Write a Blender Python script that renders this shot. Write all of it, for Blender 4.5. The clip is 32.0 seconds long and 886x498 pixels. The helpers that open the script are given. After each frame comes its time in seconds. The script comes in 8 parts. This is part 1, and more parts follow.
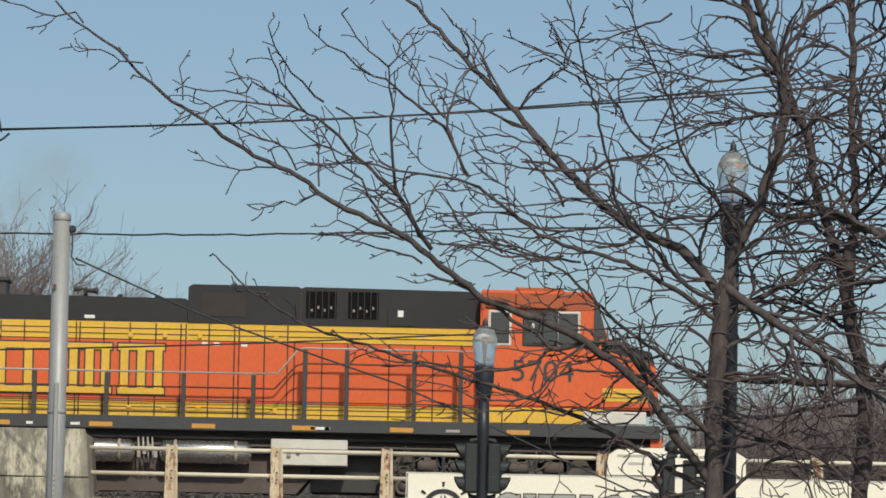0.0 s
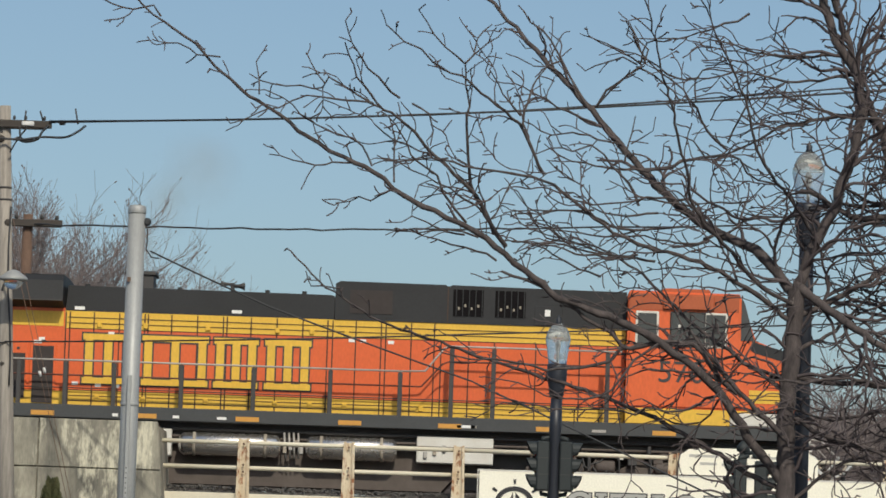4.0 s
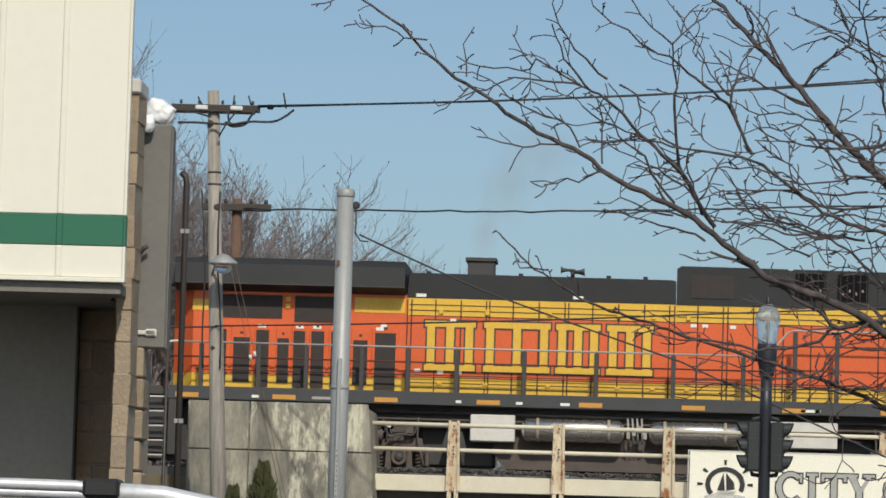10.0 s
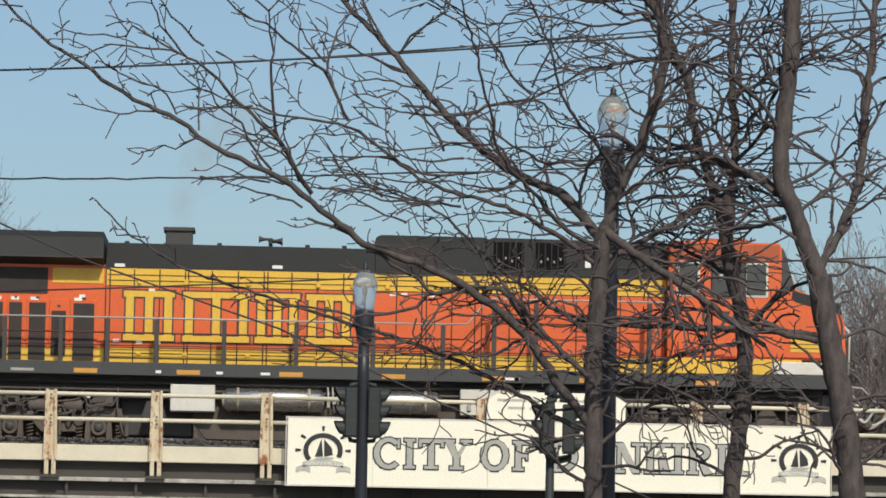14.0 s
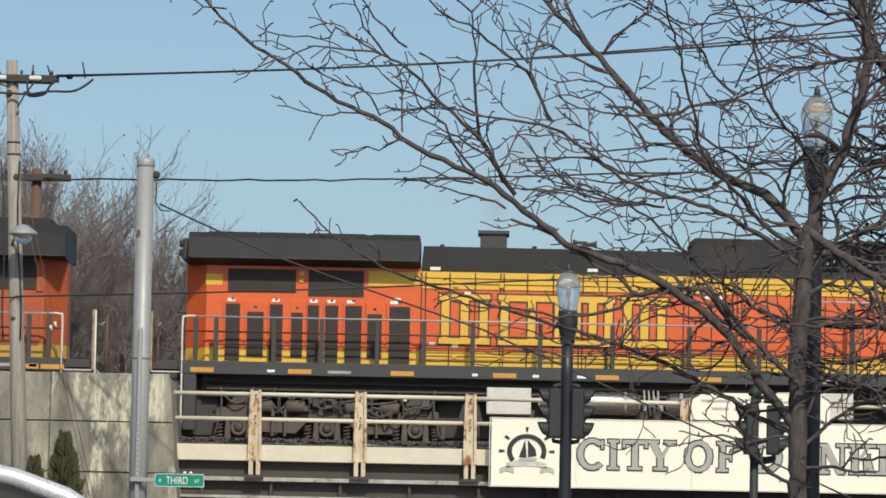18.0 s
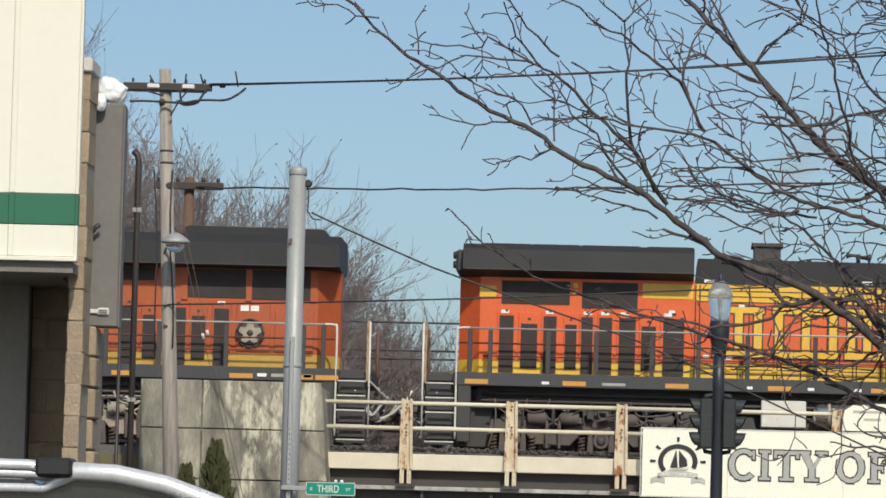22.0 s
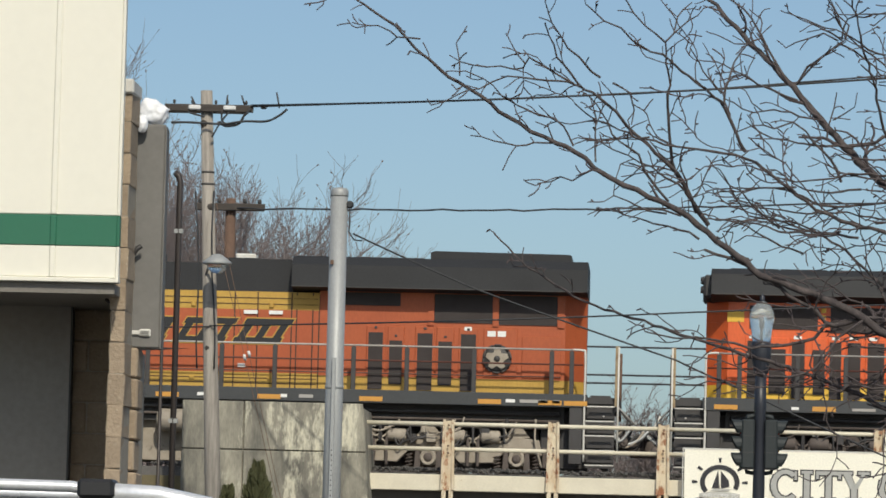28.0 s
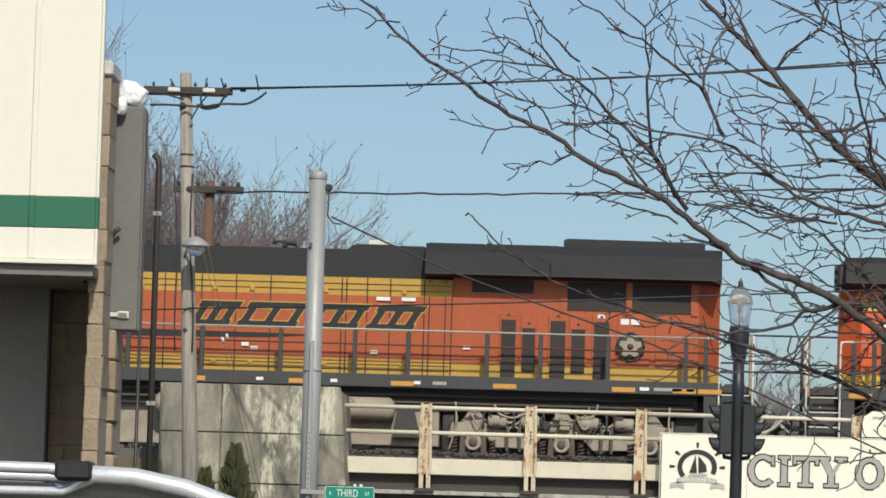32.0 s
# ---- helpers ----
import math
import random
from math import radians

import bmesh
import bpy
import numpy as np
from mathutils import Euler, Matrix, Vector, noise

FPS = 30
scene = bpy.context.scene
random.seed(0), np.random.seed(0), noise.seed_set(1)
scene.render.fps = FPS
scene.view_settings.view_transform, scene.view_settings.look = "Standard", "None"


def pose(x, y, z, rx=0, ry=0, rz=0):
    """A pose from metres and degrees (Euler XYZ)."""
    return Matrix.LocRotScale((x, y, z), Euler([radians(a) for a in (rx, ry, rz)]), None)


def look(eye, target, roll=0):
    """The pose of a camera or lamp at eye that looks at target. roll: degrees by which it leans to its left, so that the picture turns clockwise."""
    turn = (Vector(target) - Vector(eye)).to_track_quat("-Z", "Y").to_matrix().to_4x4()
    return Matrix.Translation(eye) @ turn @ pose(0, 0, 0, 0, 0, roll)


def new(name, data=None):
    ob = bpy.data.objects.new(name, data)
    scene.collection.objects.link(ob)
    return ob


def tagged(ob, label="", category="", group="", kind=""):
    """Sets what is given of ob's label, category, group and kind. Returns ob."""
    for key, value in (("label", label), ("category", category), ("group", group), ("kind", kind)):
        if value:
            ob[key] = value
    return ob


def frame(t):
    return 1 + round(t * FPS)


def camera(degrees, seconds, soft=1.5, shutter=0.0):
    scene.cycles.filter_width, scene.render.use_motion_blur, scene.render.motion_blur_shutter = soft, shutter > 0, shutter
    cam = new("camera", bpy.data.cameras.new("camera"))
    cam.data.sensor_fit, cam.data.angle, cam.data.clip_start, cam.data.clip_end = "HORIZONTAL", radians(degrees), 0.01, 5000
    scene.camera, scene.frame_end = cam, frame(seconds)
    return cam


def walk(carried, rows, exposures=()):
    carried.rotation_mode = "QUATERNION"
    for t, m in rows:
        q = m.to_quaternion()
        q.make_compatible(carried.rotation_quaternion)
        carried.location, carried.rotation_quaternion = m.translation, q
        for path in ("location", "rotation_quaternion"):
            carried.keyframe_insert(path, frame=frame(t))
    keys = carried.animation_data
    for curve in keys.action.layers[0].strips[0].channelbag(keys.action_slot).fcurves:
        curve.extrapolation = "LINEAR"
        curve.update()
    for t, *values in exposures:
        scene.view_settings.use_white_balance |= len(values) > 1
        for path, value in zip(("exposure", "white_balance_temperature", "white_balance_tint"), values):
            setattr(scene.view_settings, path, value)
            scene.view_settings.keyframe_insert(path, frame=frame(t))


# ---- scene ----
# camera: stands still beside a parked car, eye 1.4 m above the street, long lens
cam = camera(10.924, 32.0, soft=1.65)
EYE = Vector((0.0, 0.0, 1.4))


def aim(yaw, pitch, roll):
    """The camera's pose: degrees to the right of +y, degrees up, and its lean."""
    y, p = radians(yaw), radians(pitch)
    way = Vector((math.sin(y) * math.cos(p), math.cos(y) * math.cos(p), math.sin(p)))
    return look(EYE, EYE + way * 50, roll)


walk(cam, [
    (0, aim(0.520, 4.789, 1.16)), (0.5, aim(0.259, 4.660, 1.24)), (1, aim(0.004, 4.539, 1.53)), (1.5, aim(0.087, 4.442, 1.67)),
    (2, aim(0.270, 4.461, 1.83)), (2.5, aim(0.384, 4.620, 2.11)), (3, aim(0.317, 4.766, 2.15)), (3.5, aim(-0.051, 4.795, 2.08)),
    (5.5, aim(-0.921, 4.386, 1.74)), (6, aim(-1.134, 4.397, 1.74)), (6.5, aim(-1.442, 4.390, 1.74)), (7, aim(-1.790, 4.441, 1.85)),
    (7.5, aim(-2.355, 4.537, 1.72)), (8, aim(-2.697, 4.579, 1.61)), (8.5, aim(-2.799, 4.619, 1.53)), (9, aim(-2.879, 4.606, 1.57)),
    (9.5, aim(-2.920, 4.549, 1.51)), (10, aim(-2.981, 4.420, 1.69)), (10.5, aim(-3.002, 4.461, 1.63)), (11, aim(-3.100, 4.528, 1.58)),
    (11.5, aim(-3.085, 4.546, 1.36)), (12, aim(-1.658, 4.284, 1.35)), (12.5, aim(-0.869, 4.028, 1.14)), (13, aim(0.000, 4.000, 1.30)),
    (13.5, aim(1.037, 4.108, 1.21)), (14.5, aim(2.47, 4.13, 1.05)), (15.5, aim(2.220, 4.084, 0.85)), (16, aim(1.562, 4.117, 0.84)), (16.5, aim(0.974, 4.146, 0.87)),
    (17, aim(0.476, 4.181, 0.97)), (17.5, aim(-0.068, 4.142, 1.10)), (18, aim(-0.502, 4.091, 1.17)), (18.5, aim(-0.843, 4.101, 1.25)),
    (19, aim(-1.239, 4.140, 1.37)), (19.5, aim(-1.707, 4.186, 1.33)), (20, aim(-2.132, 4.186, 1.18)), (20.5, aim(-2.349, 4.162, 1.26)),
    (21, aim(-2.373, 4.105, 1.49)), (21.5, aim(-2.380, 4.130, 1.62)), (22, aim(-2.384, 4.164, 1.50)), (22.5, aim(-2.397, 4.194, 1.45)),
    (23, aim(-2.473, 4.137, 1.30)), (23.5, aim(-2.504, 4.092, 1.34)), (24, aim(-2.545, 4.088, 1.43)), (24.5, aim(-2.559, 4.055, 1.32)),
    (25, aim(-2.566, 4.068, 1.37)), (25.5, aim(-2.632, 4.096, 1.30)), (27.5, aim(-2.895, 4.392, 1.43)), (28, aim(-2.904, 4.409, 1.46)),
    (28.5, aim(-2.936, 4.355, 1.60)), (29, aim(-2.949, 4.295, 1.62)), (29.5, aim(-2.964, 4.238, 1.64)), (30, aim(-2.858, 4.223, 1.65)),
    (30.5, aim(-2.770, 4.209, 1.71)), (31, aim(-2.705, 4.204, 1.75)), (31.5, aim(-2.677, 4.194, 1.77)), (32, aim(-2.633, 4.214, 1.71)),
], exposures=((0, -0.2, 6680, 1.5), (3, -0.2, 6650, 1.5), (6, -0.18, 6550, 1.5), (11.5, -0.17, 6500, 1.5), (13.5, -0.1, 6550, 1.5), (16, 0.0, 6650, 1.5), (18, -0.02, 6580, 1.5), (20, 0.0, 6500, 1.5), (23, -0.01, 6510, 1.5), (25.5, -0.05, 6520, 1.5), (28, -0.1, 6520, 1.5), (29, -0.09, 6520, 1.5), (30.5, 0.0, 6500, 1.5), (32, 0.0, 6500, 1.5)))

# world, sun and exposure
SUN_AZ, SUN_EL = 12.0, 41.0
world = bpy.data.worlds.new("world")
scene.world = world
world.use_nodes = True
wn = world.node_tree.nodes
wl = world.node_tree.links
sky = wn.new("ShaderNodeTexSky")
sky.sky_type = "NISHITA"
sky.sun_disc = False
sky.sun_elevation = radians(SUN_EL)
sky.sun_rotation = radians(180 - SUN_AZ)
sky.air_density, sky.dust_density, sky.ozone_density, sky.altitude = 0.74, 1.9, 1.4, 200
wn["Background"].inputs["Strength"].default_value = 0.115
wl.new(sky.outputs["Color"], wn["Background"].inputs["Color"])

sun_data = bpy.data.lights.new("sun", "SUN")
sun_data.energy, sun_data.angle, sun_data.color = 3.35, radians(0.55), (1.0, 0.89, 0.785)
sun = new("sun", sun_data)
sun_way = Vector((math.sin(radians(SUN_AZ)) * math.cos(radians(SUN_EL)), -math.cos(radians(SUN_AZ)) * math.cos(radians(SUN_EL)), math.sin(radians(SUN_EL))))
sun.matrix_world = look(sun_way * 100, (0, 0, 0))
scene.view_settings.exposure = 0.0


# ---- materials ----
def material(name, colour, rough=0.6, metal=0.0, second=None, amount=0.5, scale=3.0, fine=40.0, bump=0.1, stretch=(1, 1, 1), vary=0.0, spec=0.5, spots=None, spot_scale=2.0, spot_at=0.62, grain=0.18):
    """A surface with broad patches of a second colour, fine grain, spots (rust, dirt) and relief, in metres of the object's own space."""
    m = bpy.data.materials.new(name)
    m.use_nodes = True
    n, l = m.node_tree.nodes, m.node_tree.links
    b = n["Principled BSDF"]
    b.inputs["Metallic"].default_value = metal
    b.inputs["Specular IOR Level"].default_value = spec
    tc = n.new("ShaderNodeTexCoord")
    mp = n.new("ShaderNodeMapping")
    mp.inputs["Scale"].default_value = stretch
    l.new(tc.outputs["Object"], mp.inputs["Vector"])
    big = n.new("ShaderNodeTexNoise")
    big.inputs["Scale"].default_value, big.inputs["Detail"].default_value, big.inputs["Roughness"].default_value = scale, 6, 0.6
    l.new(mp.outputs["Vector"], big.inputs["Vector"])
    small = n.new("ShaderNodeTexNoise")
    small.inputs["Scale"].default_value, small.inputs["Detail"].default_value = fine, 3
    l.new(mp.outputs["Vector"], small.inputs["Vector"])
    second = second or tuple(c * 0.72 for c in colour)
    ramp = n.new("ShaderNodeMapRange")
    ramp.inputs["From Min"].default_value, ramp.inputs["From Max"].default_value = 0.35, 0.7
    ramp.inputs["To Max"].default_value = amount
    l.new(big.outputs["Fac"], ramp.inputs["Value"])
    mix = n.new("ShaderNodeMix")
    mix.data_type = "RGBA"
    mix.inputs["A"].default_value, mix.inputs["B"].default_value = (*colour, 1), (*second, 1)
    l.new(ramp.outputs["Result"], mix.inputs["Factor"])
    out = mix.outputs["Result"]
    if spots:
        sp = n.new("ShaderNodeTexNoise")
        sp.inputs["Scale"].default_value, sp.inputs["Detail"].default_value, sp.inputs["Roughness"].default_value = spot_scale, 8, 0.7
        l.new(mp.outputs["Vector"], sp.inputs["Vector"])
        sr = n.new("ShaderNodeMapRange")
        sr.inputs["From Min"].default_value, sr.inputs["From Max"].default_value = spot_at, spot_at + 0.08
        l.new(sp.outputs["Fac"], sr.inputs["Value"])
        sm = n.new("ShaderNodeMix")
        sm.data_type = "RGBA"
        sm.inputs["B"].default_value = (*spots, 1)
        l.new(sr.outputs["Result"], sm.inputs["Factor"])
        l.new(out, sm.inputs["A"])
        out = sm.outputs["Result"]
    gr = n.new("ShaderNodeMapRange")
    gr.inputs["To Min"].default_value, gr.inputs["To Max"].default_value = 1 - grain, 1 + grain
    l.new(small.outputs["Fac"], gr.inputs["Value"])
    val = gr.outputs["Result"]
    if vary:
        oi = n.new("ShaderNodeObjectInfo")
        vr = n.new("ShaderNodeMapRange")
        vr.inputs["To Min"].default_value, vr.inputs["To Max"].default_value = 1 - vary, 1 + vary
        l.new(oi.outputs["Random"], vr.inputs["Value"])
        mu = n.new("ShaderNodeMath")
        mu.operation = "MULTIPLY"
        l.new(val, mu.inputs[0])
        l.new(vr.outputs["Result"], mu.inputs[1])
        val = mu.outputs["Value"]
    hsv = n.new("ShaderNodeHueSaturation")
    l.new(out, hsv.inputs["Color"])
    l.new(val, hsv.inputs["Value"])
    l.new(hsv.outputs["Color"], b.inputs["Base Color"])
    rr = n.new("ShaderNodeMapRange")
    rr.inputs["To Min"].default_value, rr.inputs["To Max"].default_value = max(0.03, rough - 0.12), min(1, rough + 0.12)
    l.new(big.outputs["Fac"], rr.inputs["Value"])
    l.new(rr.outputs["Result"], b.inputs["Roughness"])
    if bump:
        bp = n.new("ShaderNodeBump")
        bp.inputs["Strength"].default_value, bp.inputs["Distance"].default_value = bump, 0.01
        l.new(small.outputs["Fac"], bp.inputs["Height"])
        l.new(bp.outputs["Normal"], b.inputs["Normal"])
    return m


M = {}
M["orange"] = material("loco_orange", (0.68, 0.125, 0.034), 0.42, second=(0.58, 0.098, 0.027), scale=1.2, fine=25, bump=0.02, stretch=(1, 1, 0.35), spots=(0.36, 0.09, 0.04), spot_scale=5.0, spot_at=0.68)
M["orange_dull"] = material("loco_orange_dull", (0.40, 0.092, 0.03), 0.55, second=(0.31, 0.066, 0.024), scale=1.2, fine=25, bump=0.02, stretch=(1, 1, 0.35), spots=(0.20, 0.07, 0.035), spot_scale=4.0, spot_at=0.64)
M["yellow"] = material("loco_yellow", (0.74, 0.46, 0.055), 0.45, second=(0.62, 0.37, 0.048), scale=1.5, fine=25, bump=0.02, stretch=(1, 1, 0.4), spots=(0.36, 0.24, 0.07), spot_scale=6.0, spot_at=0.68)
M["yellow_dull"] = material("loco_yellow_dull", (0.50, 0.31, 0.058), 0.55, second=(0.37, 0.22, 0.047), scale=1.5, fine=25, bump=0.02, stretch=(1, 1, 0.4), spots=(0.2, 0.13, 0.05), spot_scale=5.0, spot_at=0.64)
M["dark"] = material("loco_dark_green", (0.030, 0.031, 0.034), 0.6, second=(0.023, 0.024, 0.026), scale=1.0, fine=20, bump=0.03, spots=(0.04, 0.038, 0.037), spec=0.3, spot_scale=3.0, spot_at=0.66)
M["sill"] = material("frame_sill_grey", (0.05, 0.054, 0.058), 0.6, second=(0.04, 0.042, 0.045), scale=1.5, fine=25, bump=0.03, spots=(0.09, 0.08, 0.07), spot_scale=5, spot_at=0.66)
M["reflector"] = material("ochre_reflective_strip", (0.60, 0.30, 0.06), 0.4, second=(0.5, 0.25, 0.05), scale=6, bump=0)
M["black"] = material("black_steel", (0.05, 0.048, 0.049), 0.6, second=(0.042, 0.038, 0.036), scale=3, fine=40, bump=0.05)
M["void"] = material("recess_shade_black", (0.010, 0.009, 0.010), 0.9, second=(0.007, 0.006, 0.007), scale=8, fine=90, bump=0.3, spec=0.1)
M["shade"] = material("screen_mesh_black", (0.042, 0.034, 0.033), 0.8, second=(0.035, 0.028, 0.027), scale=4, fine=120, bump=0.3)
M["joint"] = material("panel_seam_dark", (0.055, 0.03, 0.02), 0.7, bump=0)
M["grime"] = material("truck_grime", (0.115, 0.095, 0.085), 0.85, second=(0.06, 0.05, 0.045), scale=3, fine=50, bump=0.3, spots=(0.16, 0.13, 0.10), spot_scale=4, spot_at=0.62)
M["truck_grey"] = material("truck_grey_dust", (0.38, 0.335, 0.275), 0.85, second=(0.2, 0.17, 0.135), scale=3, fine=50, bump=0.3, spots=(0.05, 0.04, 0.035), spot_scale=4, spot_at=0.6)
M["silver"] = material("tank_silver", (0.82, 0.80, 0.77), 0.26, 0.92, second=(0.50, 0.43, 0.37), scale=2, fine=30, bump=0.03, spots=(0.22, 0.14, 0.09), spot_scale=4, spot_at=0.66)
M["white_dirty"] = material("dirty_white_paint", (0.66, 0.65, 0.61), 0.6, second=(0.5, 0.46, 0.40), scale=3, fine=40, bump=0.05, spots=(0.33, 0.22, 0.14), spot_scale=5, spot_at=0.66)
M["white"] = material("white_decal", (0.8, 0.8, 0.78), 0.5, second=(0.7, 0.7, 0.68), bump=0)
M["handrail"] = material("handrail_grey", (0.42, 0.41, 0.39), 0.5, 0.1, second=(0.26, 0.22, 0.19), scale=6, bump=0.02)
M["rail_red"] = material("rail_dark_red", (0.10, 0.035, 0.025), 0.6, scale=6, bump=0.02)
M["wheel"] = material("wheel_steel_brown", (0.10, 0.075, 0.06), 0.6, 0.4, scale=5, bump=0.1)
M["glass"] = material("cab_glass_dark", (0.02, 0.024, 0.028), 0.08, second=(0.03, 0.034, 0.038), bump=0, spec=0.8)
M["cream"] = material("cream_steel_paint", (0.70, 0.65, 0.52), 0.6, second=(0.58, 0.53, 0.42), scale=2.5, fine=40, bump=0.08, spots=(0.33, 0.17, 0.08), spot_scale=3.5, spot_at=0.665)
M["cream_rust"] = material("cream_rusted_paint", (0.66, 0.59, 0.45), 0.7, second=(0.50, 0.36, 0.22), amount=0.8, scale=5, fine=40, bump=0.15, stretch=(1, 1, 0.5), spots=(0.27, 0.105, 0.045), spot_scale=6.0, spot_at=0.53)
M["flange_pale"] = material("flaking_pale_flange_paint", (0.50, 0.49, 0.46), 0.75, second=(0.22, 0.20, 0.18), amount=0.9, scale=3.5, fine=35, bump=0.2, spots=(0.09, 0.075, 0.06), spot_scale=4, spot_at=0.56)
M["steel_dark"] = material("bridge_steel_dark", (0.06, 0.055, 0.05), 0.75, second=(0.07, 0.06, 0.05), scale=2, fine=30, bump=0.15, spots=(0.11, 0.075, 0.05), spot_scale=4, spot_at=0.62)
M["concrete"] = material("old_concrete", (0.40, 0.375, 0.30), 0.9, vary=0.14, second=(0.085, 0.083, 0.076), amount=1.0, scale=1.1, fine=22, bump=0.5, stretch=(1.5, 1, 0.42), spots=(0.60, 0.57, 0.45), spot_scale=1.3, spot_at=0.535, grain=0.3)
M["ballast"] = material("ballast_stone", (0.11, 0.105, 0.10), 0.95, second=(0.07, 0.066, 0.063), scale=14, fine=60, bump=0.8, spots=(0.34, 0.33, 0.31), spot_scale=16, spot_at=0.63)
M["galv"] = material("galvanised_steel", (0.36, 0.37, 0.37), 0.5, 0.2, second=(0.29, 0.30, 0.30), scale=4, fine=60, bump=0.03, stretch=(1, 1, 0.3))
M["sign_green"] = material("street_sign_green", (0.006, 0.25, 0.175), 0.4, second=(0.008, 0.22, 0.15), bump=0)
M["sign_cream"] = material("sign_board_cream", (0.90, 0.87, 0.75), 0.55, second=(0.84, 0.81, 0.68), scale=1.2, fine=30, bump=0.02, spots=(0.55, 0.51, 0.42), spot_scale=2.2, spot_at=0.69)
M["sign_grey"] = material("sign_letter_grey", (0.42, 0.42, 0.40), 0.6, second=(0.30, 0.30, 0.29), scale=8, bump=0.02)
M["sign_black"] = material("sign_black", (0.025, 0.025, 0.03), 0.6, bump=0)
M["sign_pale"] = material("sign_pale_grey", (0.5, 0.49, 0.45), 0.6, bump=0)
M["lamp_black"] = material("lamp_post_black", (0.02, 0.023, 0.032), 0.45, second=(0.028, 0.031, 0.042), bump=0.02)
M["signal"] = material("signal_black_green", (0.022, 0.028, 0.030), 0.65, second=(0.028, 0.034, 0.035), bump=0.02)
M["wood_pole"] = material("weathered_pole_wood", (0.37, 0.34, 0.30), 0.9, second=(0.17, 0.152, 0.135), amount=0.8, scale=5, fine=30, bump=0.5, stretch=(3, 3, 0.25), spots=(0.10, 0.08, 0.065), spot_scale=4, spot_at=0.64)
M["wood_dark"] = material("crossarm_wood", (0.065, 0.056, 0.05), 0.9, second=(0.04, 0.034, 0.03), scale=6, fine=30, bump=0.4, stretch=(0.3, 3, 3))
M["rust_brown"] = material("rusty_brown", (0.14, 0.085, 0.058), 0.85, second=(0.08, 0.052, 0.042), scale=5, bump=0.2)
M["cable"] = material("cable_black", (0.03, 0.032, 0.036), 0.6, bump=0)
M["porcelain"] = material("porcelain_white", (0.7, 0.7, 0.69), 0.3, bump=0)
M["fascia"] = material("fascia_cream_metal", (0.80, 0.775, 0.68), 0.45, second=(0.77, 0.745, 0.65), scale=0.6, fine=14, bump=0.01, grain=0.03)
M["fascia_green"] = material("fascia_green_metal", (0.028, 0.15, 0.085), 0.4, second=(0.03, 0.13, 0.078), scale=2, fine=14, bump=0.01, grain=0.05)
M["block"] = material("split_face_block", (0.36, 0.285, 0.205), 0.95, second=(0.28, 0.215, 0.155), scale=9, fine=45, bump=0.9, vary=0.12, spots=(0.45, 0.38, 0.29), spot_scale=25, spot_at=0.6)
M["mortar"] = material("mortar_grey", (0.36, 0.32, 0.26), 0.95, scale=10, bump=0.3)
M["panel_grey"] = material("grey_sheet_panel", (0.17, 0.165, 0.155), 0.6, second=(0.15, 0.145, 0.138), scale=1.5, fine=20, bump=0.03)
M["recess_panel"] = material("recess_panel_grey", (0.29, 0.27, 0.245), 0.7, second=(0.25, 0.233, 0.212), scale=1.5, fine=20, bump=0.03)
M["soffit"] = material("soffit_brown_grey", (0.20, 0.185, 0.165), 0.7, bump=0.03)
M["snow"] = material("old_snow", (0.86, 0.88, 0.92), 0.75, second=(0.78, 0.80, 0.85), scale=8, fine=40, bump=0.3)
M["pipe_brown"] = material("conduit_brown", (0.05, 0.042, 0.04), 0.5, scale=5, bump=0.02)
M["car_dark"] = material("car_dark_paint", (0.05, 0.052, 0.058), 0.25, 0.3, second=(0.045, 0.047, 0.052), bump=0)
M["car_silver"] = material("car_brushed_aluminium", (0.84, 0.85, 0.87), 0.28, 0.45, second=(0.76, 0.77, 0.8), bump=0)
M["post_brown"] = material("worn_post_paint", (0.42, 0.33, 0.20), 0.7, second=(0.22, 0.15, 0.09), amount=0.9, scale=6, bump=0.05)
M["car_glass"] = material("tinted_car_window", (0.03, 0.033, 0.038), 0.10, second=(0.025, 0.028, 0.033), scale=1.2, bump=0, spec=0.6)
M["rubber"] = material("black_rubber", (0.014, 0.014, 0.015), 0.8, bump=0.1)
M["plastic"] = material("black_plastic", (0.02, 0.02, 0.022), 0.5, bump=0.02)
M["bark"] = material("locust_bark", (0.10, 0.083, 0.081), 0.9, second=(0.038, 0.032, 0.034), amount=0.95, scale=9, fine=45, bump=0.8, stretch=(2, 2, 0.7), spots=(0.19, 0.165, 0.155), spot_scale=11, spot_at=0.63)
M["twig"] = material("bare_twig", (0.086, 0.069, 0.072), 0.8, second=(0.047, 0.038, 0.042), scale=5, bump=0.1)
# woods behind the track: haze and sky blur are mixed into a paler twig colour
M["hazed_far_twig"] = material("haze_paled_twig", (0.27, 0.23, 0.225), 0.9, second=(0.17, 0.14, 0.14), scale=2, bump=0)
M["evergreen"] = material("arborvitae_green", (0.07, 0.078, 0.032), 0.8, second=(0.11, 0.10, 0.048), scale=9, fine=60, bump=0.3)
M["asphalt"] = material("asphalt", (0.075, 0.073, 0.07), 0.9, second=(0.11, 0.107, 0.102), scale=0.4, fine=60, bump=0.4)
M["grass"] = material("dormant_grass", (0.16, 0.13, 0.075), 0.95, second=(0.10, 0.095, 0.05), scale=0.7, fine=20, bump=0.6)


